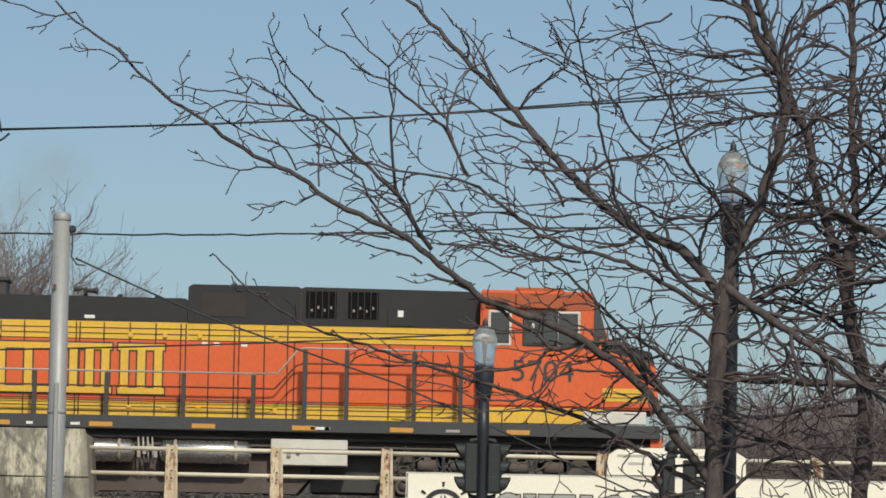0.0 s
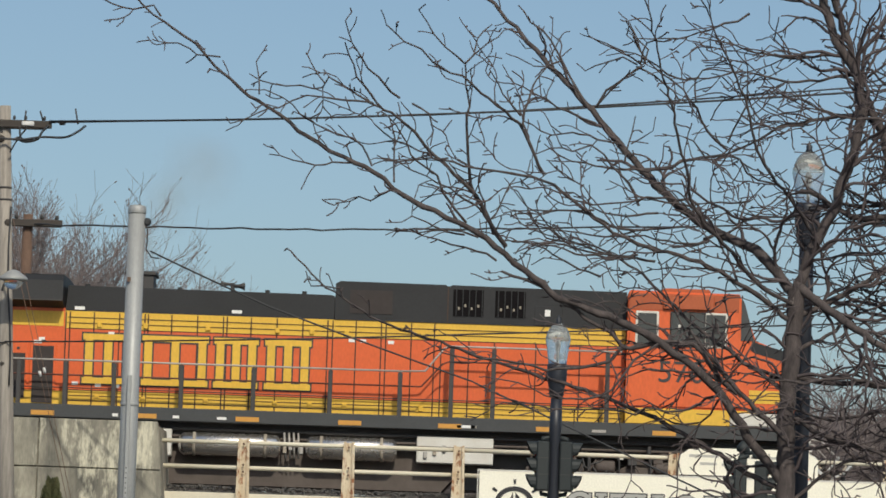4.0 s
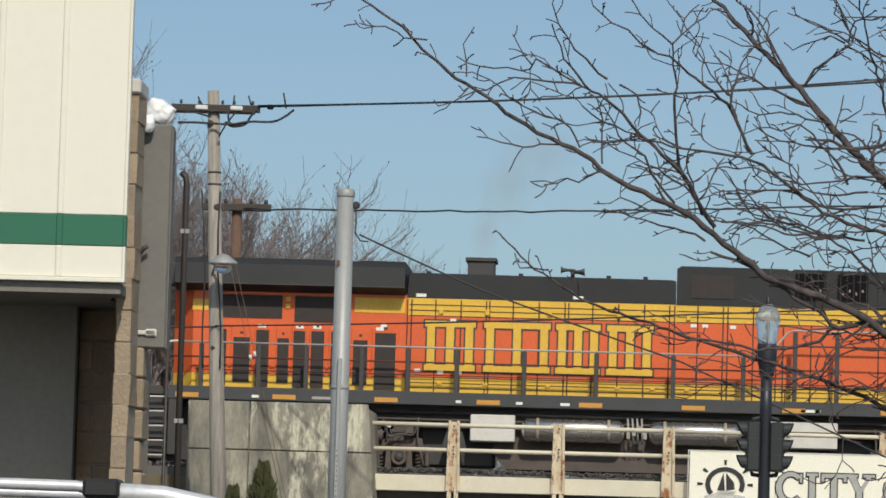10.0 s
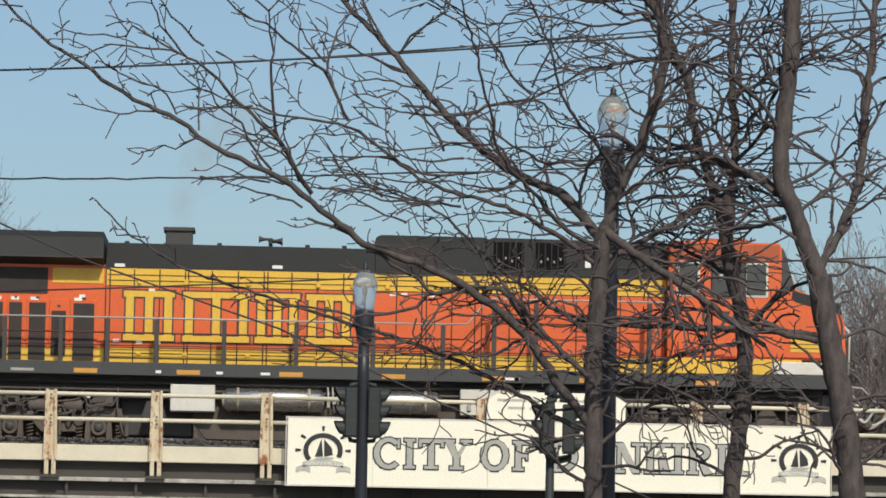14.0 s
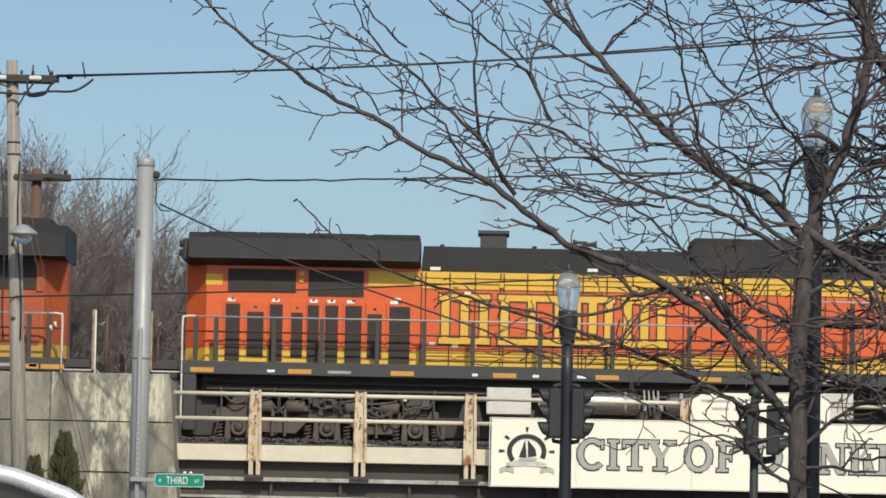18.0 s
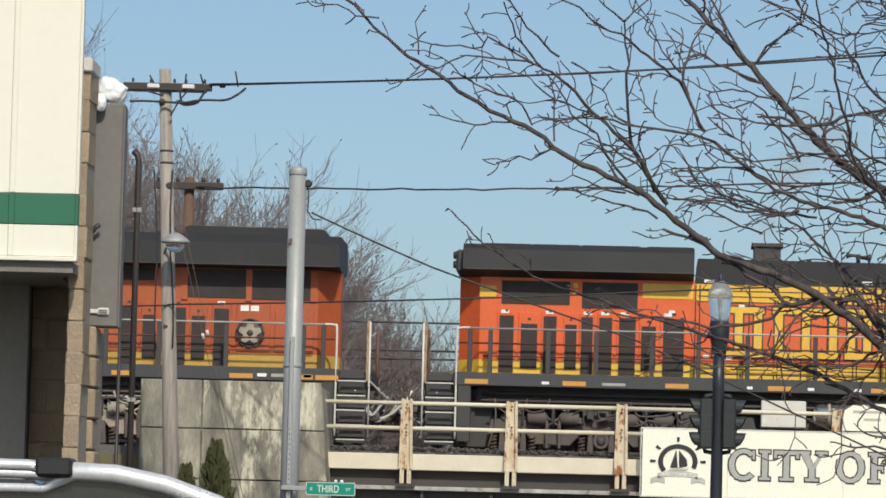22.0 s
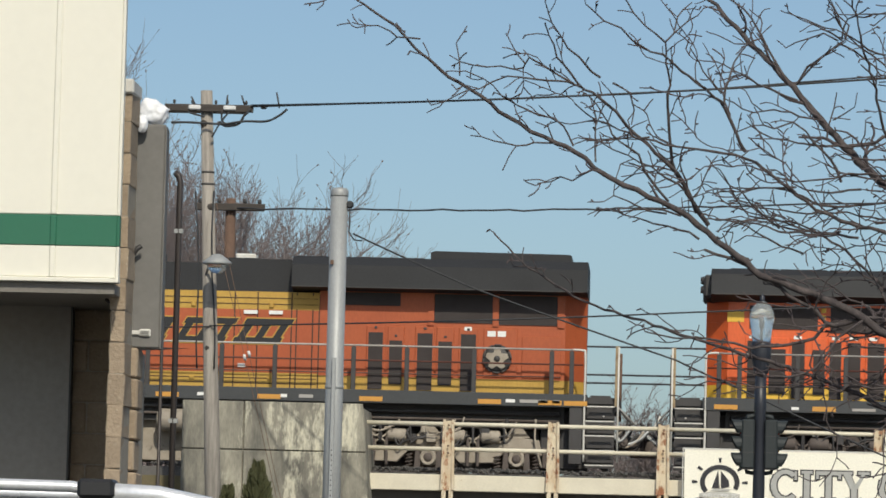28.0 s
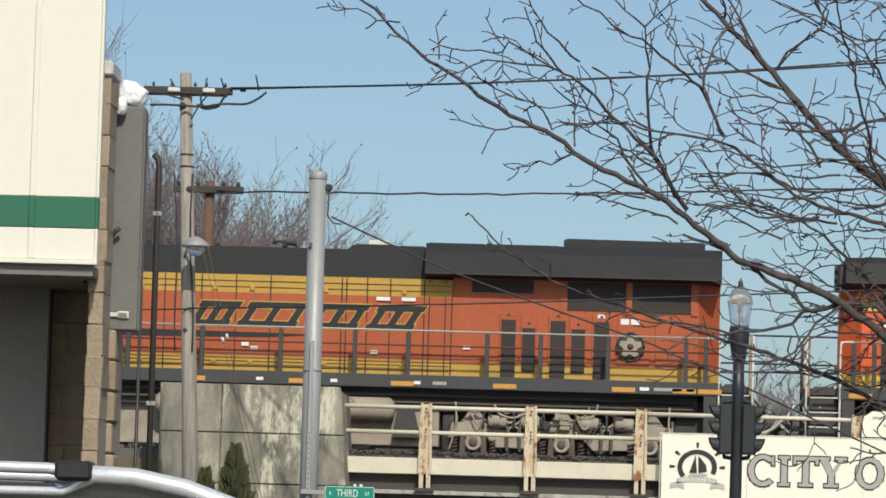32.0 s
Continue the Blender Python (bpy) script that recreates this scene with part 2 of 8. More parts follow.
# ---- mesh helpers ----
def box(bm, x0, x1, y0, y1, z0, z1, bevel=0.0):
    v = [bm.verts.new((x, y, z)) for z in (z0, z1) for y in (y0, y1) for x in (x0, x1)]
    f = [bm.faces.new([v[i] for i in q]) for q in ((0, 2, 3, 1), (4, 5, 7, 6), (0, 1, 5, 4), (2, 6, 7, 3), (0, 4, 6, 2), (1, 3, 7, 5))]
    if bevel:
        bmesh.ops.bevel(bm, geom=list({e for q in f for e in q.edges}), offset=bevel, segments=1, affect="EDGES")


def prism(bm, outline, y0, y1):
    """An outline of (x, z) points, drawn from y0 to y1."""
    a = [bm.verts.new((x, y0, z)) for x, z in outline]
    b = [bm.verts.new((x, y1, z)) for x, z in outline]
    bm.faces.new(a), bm.faces.new(b[::-1])
    for i in range(len(a)):
        j = (i + 1) % len(a)
        bm.faces.new((a[j], a[i], b[i], b[j]))


def tube(bm, points, radii, n=8, cap=True):
    """A pipe through points; radii is one number or one for each point."""
    points = [Vector(p) for p in points]
    if not hasattr(radii, "__len__"):
        radii = [radii] * len(points)
    rings, side = [], None
    for i, p in enumerate(points):
        way = (points[min(i + 1, len(points) - 1)] - points[max(i - 1, 0)]).normalized()
        side = (side or way.orthogonal()) if side is None else side
        side = (side - way * side.dot(way))
        side = side.normalized() if side.length > 1e-6 else way.orthogonal().normalized()
        up = way.cross(side)
        rings.append([bm.verts.new(p + (side * math.cos(a) + up * math.sin(a)) * radii[i]) for a in (2 * math.pi * k / n for k in range(n))])
    for a, b in zip(rings, rings[1:]):
        for k in range(n):
            f = bm.faces.new((a[k], a[(k + 1) % n], b[(k + 1) % n], b[k]))
            f.smooth = n > 4
    if cap:
        bm.faces.new(rings[0][::-1]), bm.faces.new(rings[-1])


def curve(points, n=6):
    """A smooth curve through points."""
    P = [Vector(p) for p in points]
    P = [P[0] * 2 - P[1]] + P + [P[-1] * 2 - P[-2]]
    out = []
    for a, b, c, d in zip(P, P[1:], P[2:], P[3:]):
        for k in range(n):
            t = k / n
            out.append(0.5 * ((2 * b) + (c - a) * t + (2 * a - 5 * b + 4 * c - d) * t * t + (3 * b - a - 3 * c + d) * t ** 3))
    return out + [P[-2]]


def lathe(bm, profile, n=16, at=(0, 0, 0), axis="z"):
    """A profile of (radius, height) turned about an axis through at."""
    rings = []
    for r, h in profile:
        ring = []
        for k in range(n):
            a = 2 * math.pi * k / n
            c, s = r * math.cos(a), r * math.sin(a)
            p = {"z": (c, s, h), "y": (c, h, s), "x": (h, c, s)}[axis]
            ring.append(bm.verts.new((at[0] + p[0], at[1] + p[1], at[2] + p[2])))
        rings.append(ring)
    for a, b in zip(rings, rings[1:]):
        for k in range(n):
            f = bm.faces.new((a[k], a[(k + 1) % n], b[(k + 1) % n], b[k]))
            f.smooth = True
    bm.faces.new(rings[0][::-1]), bm.faces.new(rings[-1])
    bmesh.ops.recalc_face_normals(bm, faces=bm.faces[:])


def part(name, bm, mat, parent=None, label=""):
    me = bpy.data.meshes.new(name)
    bm.to_mesh(me)
    bm.free()
    me.materials.append(mat)
    ob = new(name, me)
    ob.parent = parent
    if label:
        ob["label"] = label
    return ob


def box_part(name, parent, mat, x0, x1, y0, y1, z0, z1, bevel=0.0, label=""):
    bm = bmesh.new()
    box(bm, x0, x1, y0, y1, z0, z1, bevel)
    return part(name, bm, mat, parent, label)


def tube_part(name, parent, mat, points, radii, n=8, label=""):
    bm = bmesh.new()
    tube(bm, points, radii, n)
    return part(name, bm, mat, parent, label)


def thing(name, x, y, z, label, category, group="", kind=""):
    ob = new(name)
    ob.location = (x, y, z)
    return tagged(ob, label, category, group, kind)


def words(text, size, mat, parent, x, y, z, name="lettering", label="", deep=0.004, wide=1.0):
    """Lettering on a board that faces -y; x, z is its lower left corner."""
    cu = bpy.data.curves.new(name, "FONT")
    cu.body, cu.size, cu.extrude = text, size, deep
    tmp = bpy.data.objects.new(name, cu)
    scene.collection.objects.link(tmp)
    bpy.context.view_layer.update()
    me = bpy.data.meshes.new_from_object(tmp.evaluated_get(bpy.context.evaluated_depsgraph_get()))
    bpy.data.objects.remove(tmp)
    bpy.data.curves.remove(cu)
    me.transform(Matrix.Translation((x, y, z)) @ Matrix.Rotation(radians(90), 4, "X") @ Matrix.Diagonal((wide, 1, 1, 1)))
    me.materials.clear()
    me.materials.append(mat)
    ob = new(name, me)
    ob.parent = parent
    if label:
        ob["label"] = label
    return ob


# ---- setting: ground, track bed, abutments ----
bm = bmesh.new()
box(bm, -1600, 1600, -800, 3200, -0.5, 0.0)
tagged(part("ground", bm, M["asphalt"]), "grey asphalt street level ground running to the horizon", "ground", kind="structure")

bm = bmesh.new()
prism(bm, [(-900, 0.001), (-10.05, 0.001), (-10.05, 4.0), (-900, 4.0)], 97.2, 112)
prism(bm, [(14.2, 0.001), (900, 0.001), (900, 4.0), (14.2, 4.0)], 97.2, 112)
tagged(part("embankment", bm, M["grass"]), "earth railway embankment with dormant grass", "embankment", kind="structure")

wall = tagged(new("abutment_wall"), "weathered grey cast concrete abutment wall with formwork joints", "wall", kind="structure")
bm = bmesh.new()
prism(bm, [(-10.2, 0), (-6.0, 0), (-6.44, 5.46), (-10.2, 5.46)], 96.05, 98.6)
core = part("wall_core", bm, M["concrete"], wall)


def cast_panel(x0, x1, x1top, z0, z1, y0, name="cast_panel"):
    bm = bmesh.new()
    g = 0.012
    prism(bm, [(x0 + g, z0 + g), (x1 - g, z0 + g), (x1top - g, z1 - g), (x0 + g, z1 - g)], y0, y0 + 0.12)
    bmesh.ops.bevel(bm, geom=bm.edges[:], offset=0.012, segments=1, affect="EDGES")
    part(name, bm, M["concrete"], wall)


def wall_edge(z):
    return -6.44 + (5.5 - z) * 0.085


for z0, z1 in ((0.05, 1.35), (1.35, 2.42), (2.42, 3.49), (3.49, 4.54), (4.54, 5.56)):
    cast_panel(-10.22, -8.92, -8.92, z0, z1, 95.97)
    cast_panel(-8.92, wall_edge(z0), wall_edge(z1), z0, z1, 95.96 + 0.01 * math.sin(z0 * 3))
far_wall = tagged(new("abutment_wall_far"), "grey concrete abutment at the other end of the bridge", "wall", kind="structure")
box_part("wall_core", far_wall, M["concrete"], 13.6, 16.0, 96.2, 98.6, 0, 4.0, 0.02)

# ---- railway bridge ----
bridge = thing("railway_bridge", 0, 97, 0, "cream painted steel railway bridge with rusted railing posts over the street", "bridge")
BX0, BX1 = -6.5, 20.0
box_part("deck", bridge, M["steel_dark"], BX0, 13.8, 0.35, 13, 3.55, 3.95)
box_part("web", bridge, M["steel_dark"], BX0, 13.8, 0.20, 0.30, 2.6, 3.84)
gx = BX0
for gx1 in (-2.5, 1.9, 6.2, 10.4, 13.7):
    box_part("fascia_girder", bridge, M["cream"], gx + 0.01, gx1 - 0.01, -0.02, 0.2, 3.81, 4.15, 0.012, "cream painted plate with rust streaks")
    box_part("lower_flange", bridge, M["flange_pale"], gx + 0.004, gx1 - 0.004, -0.03, 0.34, 3.39, 3.475, 0.008)
    box_part("bottom_flange", bridge, M["flange_pale"], gx + 0.004, gx1 - 0.004, 0.02, 0.36, 3.03, 3.09, 0.008)
    gx = gx1
for k in range(14):
    x = BX0 + 0.7 + k * 1.45
    box_part("stiffener", bridge, M["steel_dark"], x - 0.03, x + 0.03, 0.06, 0.2, 3.10, 3.40)


def rail_post(x):
    """A tapered channel post with its two bolts and the forked foot on the girder."""
    bm = bmesh.new()
    for s in (-1, 1):
        prism(bm, [(x + s * 0.145, 3.83), (x + s * 0.09, 3.83), (x + s * 0.06, 5.30), (x + s * 0.115, 5.30)], -0.16, -0.04)
    prism(bm, [(x - 0.13, 3.83), (x + 0.13, 3.83), (x + 0.10, 5.28), (x - 0.10, 5.28)], -0.085, -0.05)
    bmesh.ops.recalc_face_normals(bm, faces=bm.faces[:])
    post = part("railing_post", bm, M["cream_rust"], bridge, "rusted cream channel post")
    for s in (-0.075, 0.075):
        box_part("foot_prong", post, M["cream_rust"], x + s - 0.045, x + s + 0.045, -0.13, -0.04, 3.52, 3.86, 0.008)
    for z in (4.6, 4.75, 5.18):
        bm = bmesh.new()
        lathe(bm, [(0.022, -0.18), (0.026, -0.15)], 6, (x, 0, z), "y")
        part("bolt", bm, M["rust_brown"], post)
    box_part("foot_plate", post, M["steel_dark"], x - 0.2, x + 0.2, -0.17, 0.0, 3.46, 3.525)


for x in (-4.70, -2.50, -0.20, 2.05, 4.30, 6.55, 8.80, 11.05, 13.30):
    rail_post(x)
for z, r in ((5.21, 0.045), (4.685, 0.045)):
    for a, b in ((-6.55, -0.2), (-0.2, 6.55), (6.55, 13.3), (13.3, 20.0)):
        tube_part("rail_pipe", bridge, M["cream"], [(a, 0.0, z), (b, 0.0, z - (0.02 if b > 0 else 0))], r, 8)
# ballast in the deck trough and along the near shoulder
random.seed(4)
V, F = [], []
for k in range(5200):
    x, y = random.uniform(-11, 16), random.uniform(0.28, 1.75)
    s = random.uniform(0.018, 0.045)
    z = 4.16 + 0.10 * min(1, y / 0.6) + random.uniform(0, 0.05)
    o = len(V)
    m = Euler((random.random() * 6, random.random() * 6, random.random() * 6)).to_matrix()
    for p in ((s, 0, 0), (-s, 0, 0), (0, s, 0), (0, -s, 0), (0, 0, s * 0.8), (0, 0, -s * 0.8)):
        q = m @ Vector(p)
        V.append((x + q.x, y + q.y, z + q.z))
    for f in ((0, 2, 4), (2, 1, 4), (1, 3, 4), (3, 0, 4), (2, 0, 5), (1, 2, 5), (3, 1, 5), (0, 3, 5)):
        F.append([o + i for i in f])
me = bpy.data.meshes.new("ballast")
me.from_pydata(V, [], F)
me.materials.append(M["ballast"])
ballast = tagged(new("ballast", me), "grey crushed stone ballast on the bridge deck", "ballast", kind="stuff")
ballast.location = (0, 97, 0)
bed = tagged(new("track_bed"), "grey stone ballast bed carrying the running rails", "track", kind="structure")
bm = bmesh.new()
prism_pts = [(0.25, 3.9), (0.4, 4.2), (1.9, 4.2), (2.3, 3.93), (6.8, 3.93), (7.4, 3.6), (0.25, 3.6)]
a = [bm.verts.new((-400, 97 + y, z)) for y, z in prism_pts]
b = [bm.verts.new((400, 97 + y, z)) for y, z in prism_pts]
bm.faces.new(a), bm.faces.new(b[::-1])
for i in range(len(a)):
    j = (i + 1) % len(a)
    bm.faces.new((a[j], a[i], b[i], b[j]))
bmesh.ops.recalc_face_normals(bm, faces=bm.faces[:])
part("stone_bed", bm, M["ballast"], bed)
for y in (100.23, 101.67):
    box_part("running_rail", bed, M["wheel"], -400, 400, y - 0.035, y + 0.035, 3.9, 4.06, 0.01)

# ---- welcome sign on the bridge ----
sign = thing("welcome_sign", 0, 96.62, 0, "long cream city welcome board with grey serif lettering on the bridge", "sign")
sx = 0.24
for sx1 in (2.02, 4.42, 6.85, 9.3, 11.60):
    box_part("board", sign, M["sign_cream"], sx + 0.002, sx1 - 0.002, 0.0, 0.05, 3.40, 4.79, 0.006)
    sx = sx1
for z0, z1 in ((4.79, 4.82), (3.37, 3.40)):
    box_part("edge_trim", sign, M["white_dirty"], 0.22, 11.62, -0.008, 0.055, z0, z1, 0.004)
for x in (0.2, 11.61):
    box_part("edge_trim", sign, M["white_dirty"], x, x + 0.02, -0.008, 0.055, 3.37, 4.82, 0.004)


def emblem(cx, cz, s=1.0):
    """A round badge: ring with short rays, a sail over water and a ribbon."""
    bm = bmesh.new()
    n = 28
    ring = [[bm.verts.new((cx + s * r * math.cos(t) * 1.12, y, cz + s * r * math.sin(t) * 0.98)) for t in (2 * math.pi * k / n for k in range(n))] for r, y in ((0.40, -0.004), (0.40, -0.018), (0.30, -0.018), (0.30, -0.004))]
    for a, b in zip(ring, ring[1:]):
        for k in range(n):
            if n * 0.60 < k < n * 0.90:
                continue
            bm.faces.new((a[k], a[(k + 1) % n], b[(k + 1) % n], b[k]))
    em = part("emblem_ring", bm, M["sign_black"], sign, "black round sailing emblem")
    for deg in (0, 38, 90, 142, 180):
        t = radians(deg)
        c, q = math.cos(t), math.sin(t)
        bm = bmesh.new()
        w = 0.022
        pts = [(cx + s * (1.12 * r * c - w * k * q), cz + s * (0.98 * r * q + w * k * c)) for r, k in ((0.45, -1), (0.56, -1.6), (0.56, 1.6), (0.45, 1))]
        prism(bm, pts, -0.016, -0.004)
        part("emblem_ray", bm, M["sign_black"], em)
    for pts, m in (([(-0.18, -0.14), (0.0, -0.14), (-0.04, 0.27)], "sign_black"), ([(0.03, -0.14), (0.22, -0.10), (0.20, 0.05), (0.02, 0.26)], "sign_black"), ([(-0.22, -0.2), (0.2, -0.2), (0.25, -0.15), (-0.1, -0.15)], "sign_pale")):
        bm = bmesh.new()
        prism(bm, [(cx + s * x, cz + s * z) for x, z in pts], -0.016, -0.004)
        part("sail", bm, M[m], em)
    for x0, x1, z in ((-0.42, 0.42, -0.30), (-0.56, -0.26, -0.42), (0.28, 0.58, -0.42)):
        bm = bmesh.new()
        n = 8
        for k in range(n):
            xa, xb = x0 + (x1 - x0) * k / n, x0 + (x1 - x0) * (k + 1) / n
            za, zb = z + 0.05 * (1 - (2 * k / n - 1) ** 2), z + 0.05 * (1 - (2 * (k + 1) / n - 1) ** 2)
            prism(bm, [(cx + xa, cz + za - 0.055), (cx + xb, cz + zb - 0.055), (cx + xb, cz + zb + 0.055), (cx + xa, cz + za + 0.055)], -0.014, -0.004)
        part("ribbon", bm, M["sign_pale"], em)
    words("WELCOME TO", 0.115, M["white"], em, cx - 0.36, -0.016, cz - 0.315, deep=0.003)


for x in (0.6, 2.05, 4.30, 6.55, 8.80, 11.05):
    box_part("hanger", sign, M["galv"], x - 0.04, x + 0.04, 0.045, 0.26, 4.55, 4.65)
emblem(0.985, 4.12, 0.92)
emblem(10.93, 4.10, 0.92)


def serif(ch, x, w, z=3.775, h=0.623):
    """A raised two-tone letter with slab serifs: dark edge piece below a grey face."""
    s, f = 0.12, 0.06
    P = []
    up = lambda a, b: P.append([(a, 0), (b, 0), (b, 1), (a, 1)])
    foot = lambda a, b: (P.append([(a - 0.055, 0), (b + 0.055, 0), (b + 0.055, f / h), (a - 0.055, f / h)]), P.append([(a - 0.055, 1 - f / h), (b + 0.055, 1 - f / h), (b + 0.055, 1), (a - 0.055, 1)]))
    bar = lambda a, b, z0, z1: P.append([(a, z0), (b, z0), (b, z1), (a, z1)])

    def arc(cx, cz, rx, rz, d0, d1, t=s):
        n = 14
        for k in range(n):
            a, b = radians(d0 + (d1 - d0) * k / n), radians(d0 + (d1 - d0) * (k + 1) / n)
            tz = 0.09 / h
            P.append([(cx + rx * math.cos(a), cz + rz * math.sin(a)), (cx + rx * math.cos(b), cz + rz * math.sin(b)), (cx + (rx - t) * math.cos(b), cz + (rz - tz) * math.sin(b)), (cx + (rx - t) * math.cos(a), cz + (rz - tz) * math.sin(a))])

    if ch == "I":
        up(w / 2 - s / 2, w / 2 + s / 2), foot(w / 2 - s / 2, w / 2 + s / 2)
    elif ch == "T":
        up(w / 2 - s / 2, w / 2 + s / 2), bar(0, w, 1 - 0.13, 1), bar(0, 0.06, 0.74, 1), bar(w - 0.06, w, 0.74, 1), bar(w / 2 - 0.14, w / 2 + 0.14, 0, 0.1)
    elif ch == "C":
        arc(w * 0.55, 0.5, w * 0.55, 0.53, 45, 315), bar(w * 0.88, w * 0.97, 0.68, 0.98)
    elif ch == "O":
        arc(w / 2, 0.5, w / 2, 0.53, 0, 360)
    elif ch == "Y":
        bar(w / 2 - s / 2, w / 2 + s / 2, 0, 0.48), bar(w / 2 - 0.14, w / 2 + 0.14, 0, 0.1)
        P.append([(0.02, 1), (0.19, 1), (w / 2 + 0.05, 0.42), (w / 2 - 0.07, 0.42)])
        P.append([(w - 0.10, 1), (w - 0.02, 1), (w / 2 + 0.07, 0.42), (w / 2 - 0.02, 0.42)])
        bar(-0.04, 0.24, 0.91, 1), bar(w - 0.2, w + 0.04, 0.91, 1)
    elif ch == "F":
        up(0.06, 0.06 + s), foot(0.06, 0.06 + s), bar(0.06, w, 0.88, 1), bar(w - 0.06, w, 0.7, 1), bar(0.06, w * 0.72, 0.45, 0.56), bar(w * 0.66, w * 0.74, 0.36, 0.65)
    elif ch == "D":
        up(0.06, 0.06 + s), bar(0, 0.3, 0, 0.1), bar(0, 0.3, 0.9, 1), arc(w * 0.4, 0.5, w * 0.6, 0.5, -90, 90)
    elif ch == "U":
        bar(0.06, 0.06 + s, 0.25, 1), bar(w - 0.15, w - 0.06, 0.25, 1), arc(w / 2, 0.28, w / 2 - 0.06, 0.3, 180, 360), bar(0, 0.25, 0.91, 1), bar(w - 0.22, w, 0.91, 1)
    elif ch == "N":
        bar(0.06, 0.13, 0, 1), bar(w - 0.13, w - 0.06, 0, 1), P.append([(0.03, 1), (0.2, 1), (w - 0.06, 0), (w - 0.2, 0)]), bar(-0.02, 0.22, 0, 0.1), bar(w - 0.22, w + 0.02, 0.91, 1), bar(-0.03, 0.15, 0.91, 1)
    elif ch == "K":
        up(0.06, 0.06 + s), foot(0.06, 0.06 + s), P.append([(0.2, 0.36), (0.2, 0.5), (w - 0.16, 1), (w - 0.06, 1)]), P.append([(0.3, 0.5), (0.42, 0.62), (w, 0), (w - 0.2, 0)]), bar(w - 0.26, w + 0.02, 0.91, 1), bar(w - 0.3, w + 0.05, 0, 0.1)
    elif ch == "R":
        up(0.06, 0.06 + s), foot(0.06, 0.06 + s), arc(w * 0.45, 0.73, w * 0.45, 0.27, -90, 90, 0.12), bar(0.1, w * 0.5, 0.9, 1), bar(0.1, w * 0.5, 0.46, 0.56), P.append([(w * 0.42, 0.48), (w * 0.62, 0.5), (w + 0.04, 0), (w - 0.18, 0)])
    out = None
    for grow, mat, y0, y1 in ((0.026, M["sign_black"], -0.012, -0.002), (0.0, M["sign_grey"], -0.026, -0.0125)):
        bm = bmesh.new()
        for i, o in enumerate(P):
            cx, cz = sum(p[0] for p in o) / len(o), sum(p[1] for p in o) / len(o)
            oo = []
            for px, pz in o:
                dx, dz = px - cx, (pz - cz) * h
                oo.append((x + px + math.copysign(grow, dx) * (abs(dx) > 0.01), z + pz * h + math.copysign(grow, dz) * (abs(dz) > 0.01)))
            prism(bm, oo, y0 - i * 0.0002, y1)
        bmesh.ops.recalc_face_normals(bm, faces=bm.faces[:])
        out = part("letter" if grow else "letter_face", bm, mat, out or sign)


for ch, x, w in (("C", 2.04, 0.56), ("I", 2.69, 0.20), ("T", 2.98, 0.52), ("Y", 3.49, 0.56), ("O", 4.27, 0.59), ("F", 4.94, 0.42), ("D", 5.70, 0.60), ("U", 6.40, 0.58), ("N", 7.07, 0.58), ("K", 7.70, 0.53), ("I", 8.30, 0.20), ("R", 8.59, 0.53), ("K", 9.20, 0.62)):
    serif(ch, x, w)

small = thing("sponsor_sign", 0, 96.66, 0, "smaller cream arched board with faded script fixed above the welcome board", "sign")
bm = bmesh.new()
prism(bm, [(4.39, 4.85), (7.29, 4.85), (7.29, 5.24), (7.07, 5.38), (6.47, 5.42), (5.07, 5.42), (4.59, 5.38), (4.39, 5.24)], 0.0, 0.04)
part("board", bm, M["sign_cream"], small)
for x0, x1, z in ((4.60, 5.22, 5.22), (5.30, 5.50, 5.22), (4.83, 5.18, 5.06), (5.28, 5.83, 5.05), (5.93, 6.48, 5.05), (5.88, 6.78, 5.22)):
    box_part("text_bar", small, M["sign_pale"], x0, x1, -0.006, -0.001, z, z + 0.055)

# ---- locomotives: x along the unit from its radiator end, y from the near hood side, z from the rail ----
RAIL = 4.06
NEAR = 100.0


def wheel_pair(parent, x):
    w = new("wheelset")
    w.parent = parent
    w.location = (x, 0.95, 0.53)
    for s in (-1, 1):
        bm = bmesh.new()
        lathe(bm, [(0.56, 0.71 * s), (0.53, 0.73 * s), (0.53, 0.85 * s), (0.44, 0.85 * s), (0.42, 0.81 * s), (0.2, 0.80 * s), (0.17, 0.86 * s), (0.05, 0.87 * s)][::s], 26, axis="y")
        part("wheel", bm, M["wheel"], w)
        for k in range(6):
            bm = bmesh.new()
            t = k * math.pi / 3
            lathe(bm, [(0.022, 0.86), (0.022, 0.90)] if s > 0 else [(0.022, -0.90), (0.022, -0.86)], 6, (0.11 * math.cos(t), 0, 0.11 * math.sin(t)), "y")
            part("hub_bolt", bm, M["truck_grey"], w)
    bm = bmesh.new()
    tube(bm, [(0, -0.9, 0), (0, 0.9, 0)], 0.09, 10)
    part("axle", bm, M["wheel"], w)
    return w


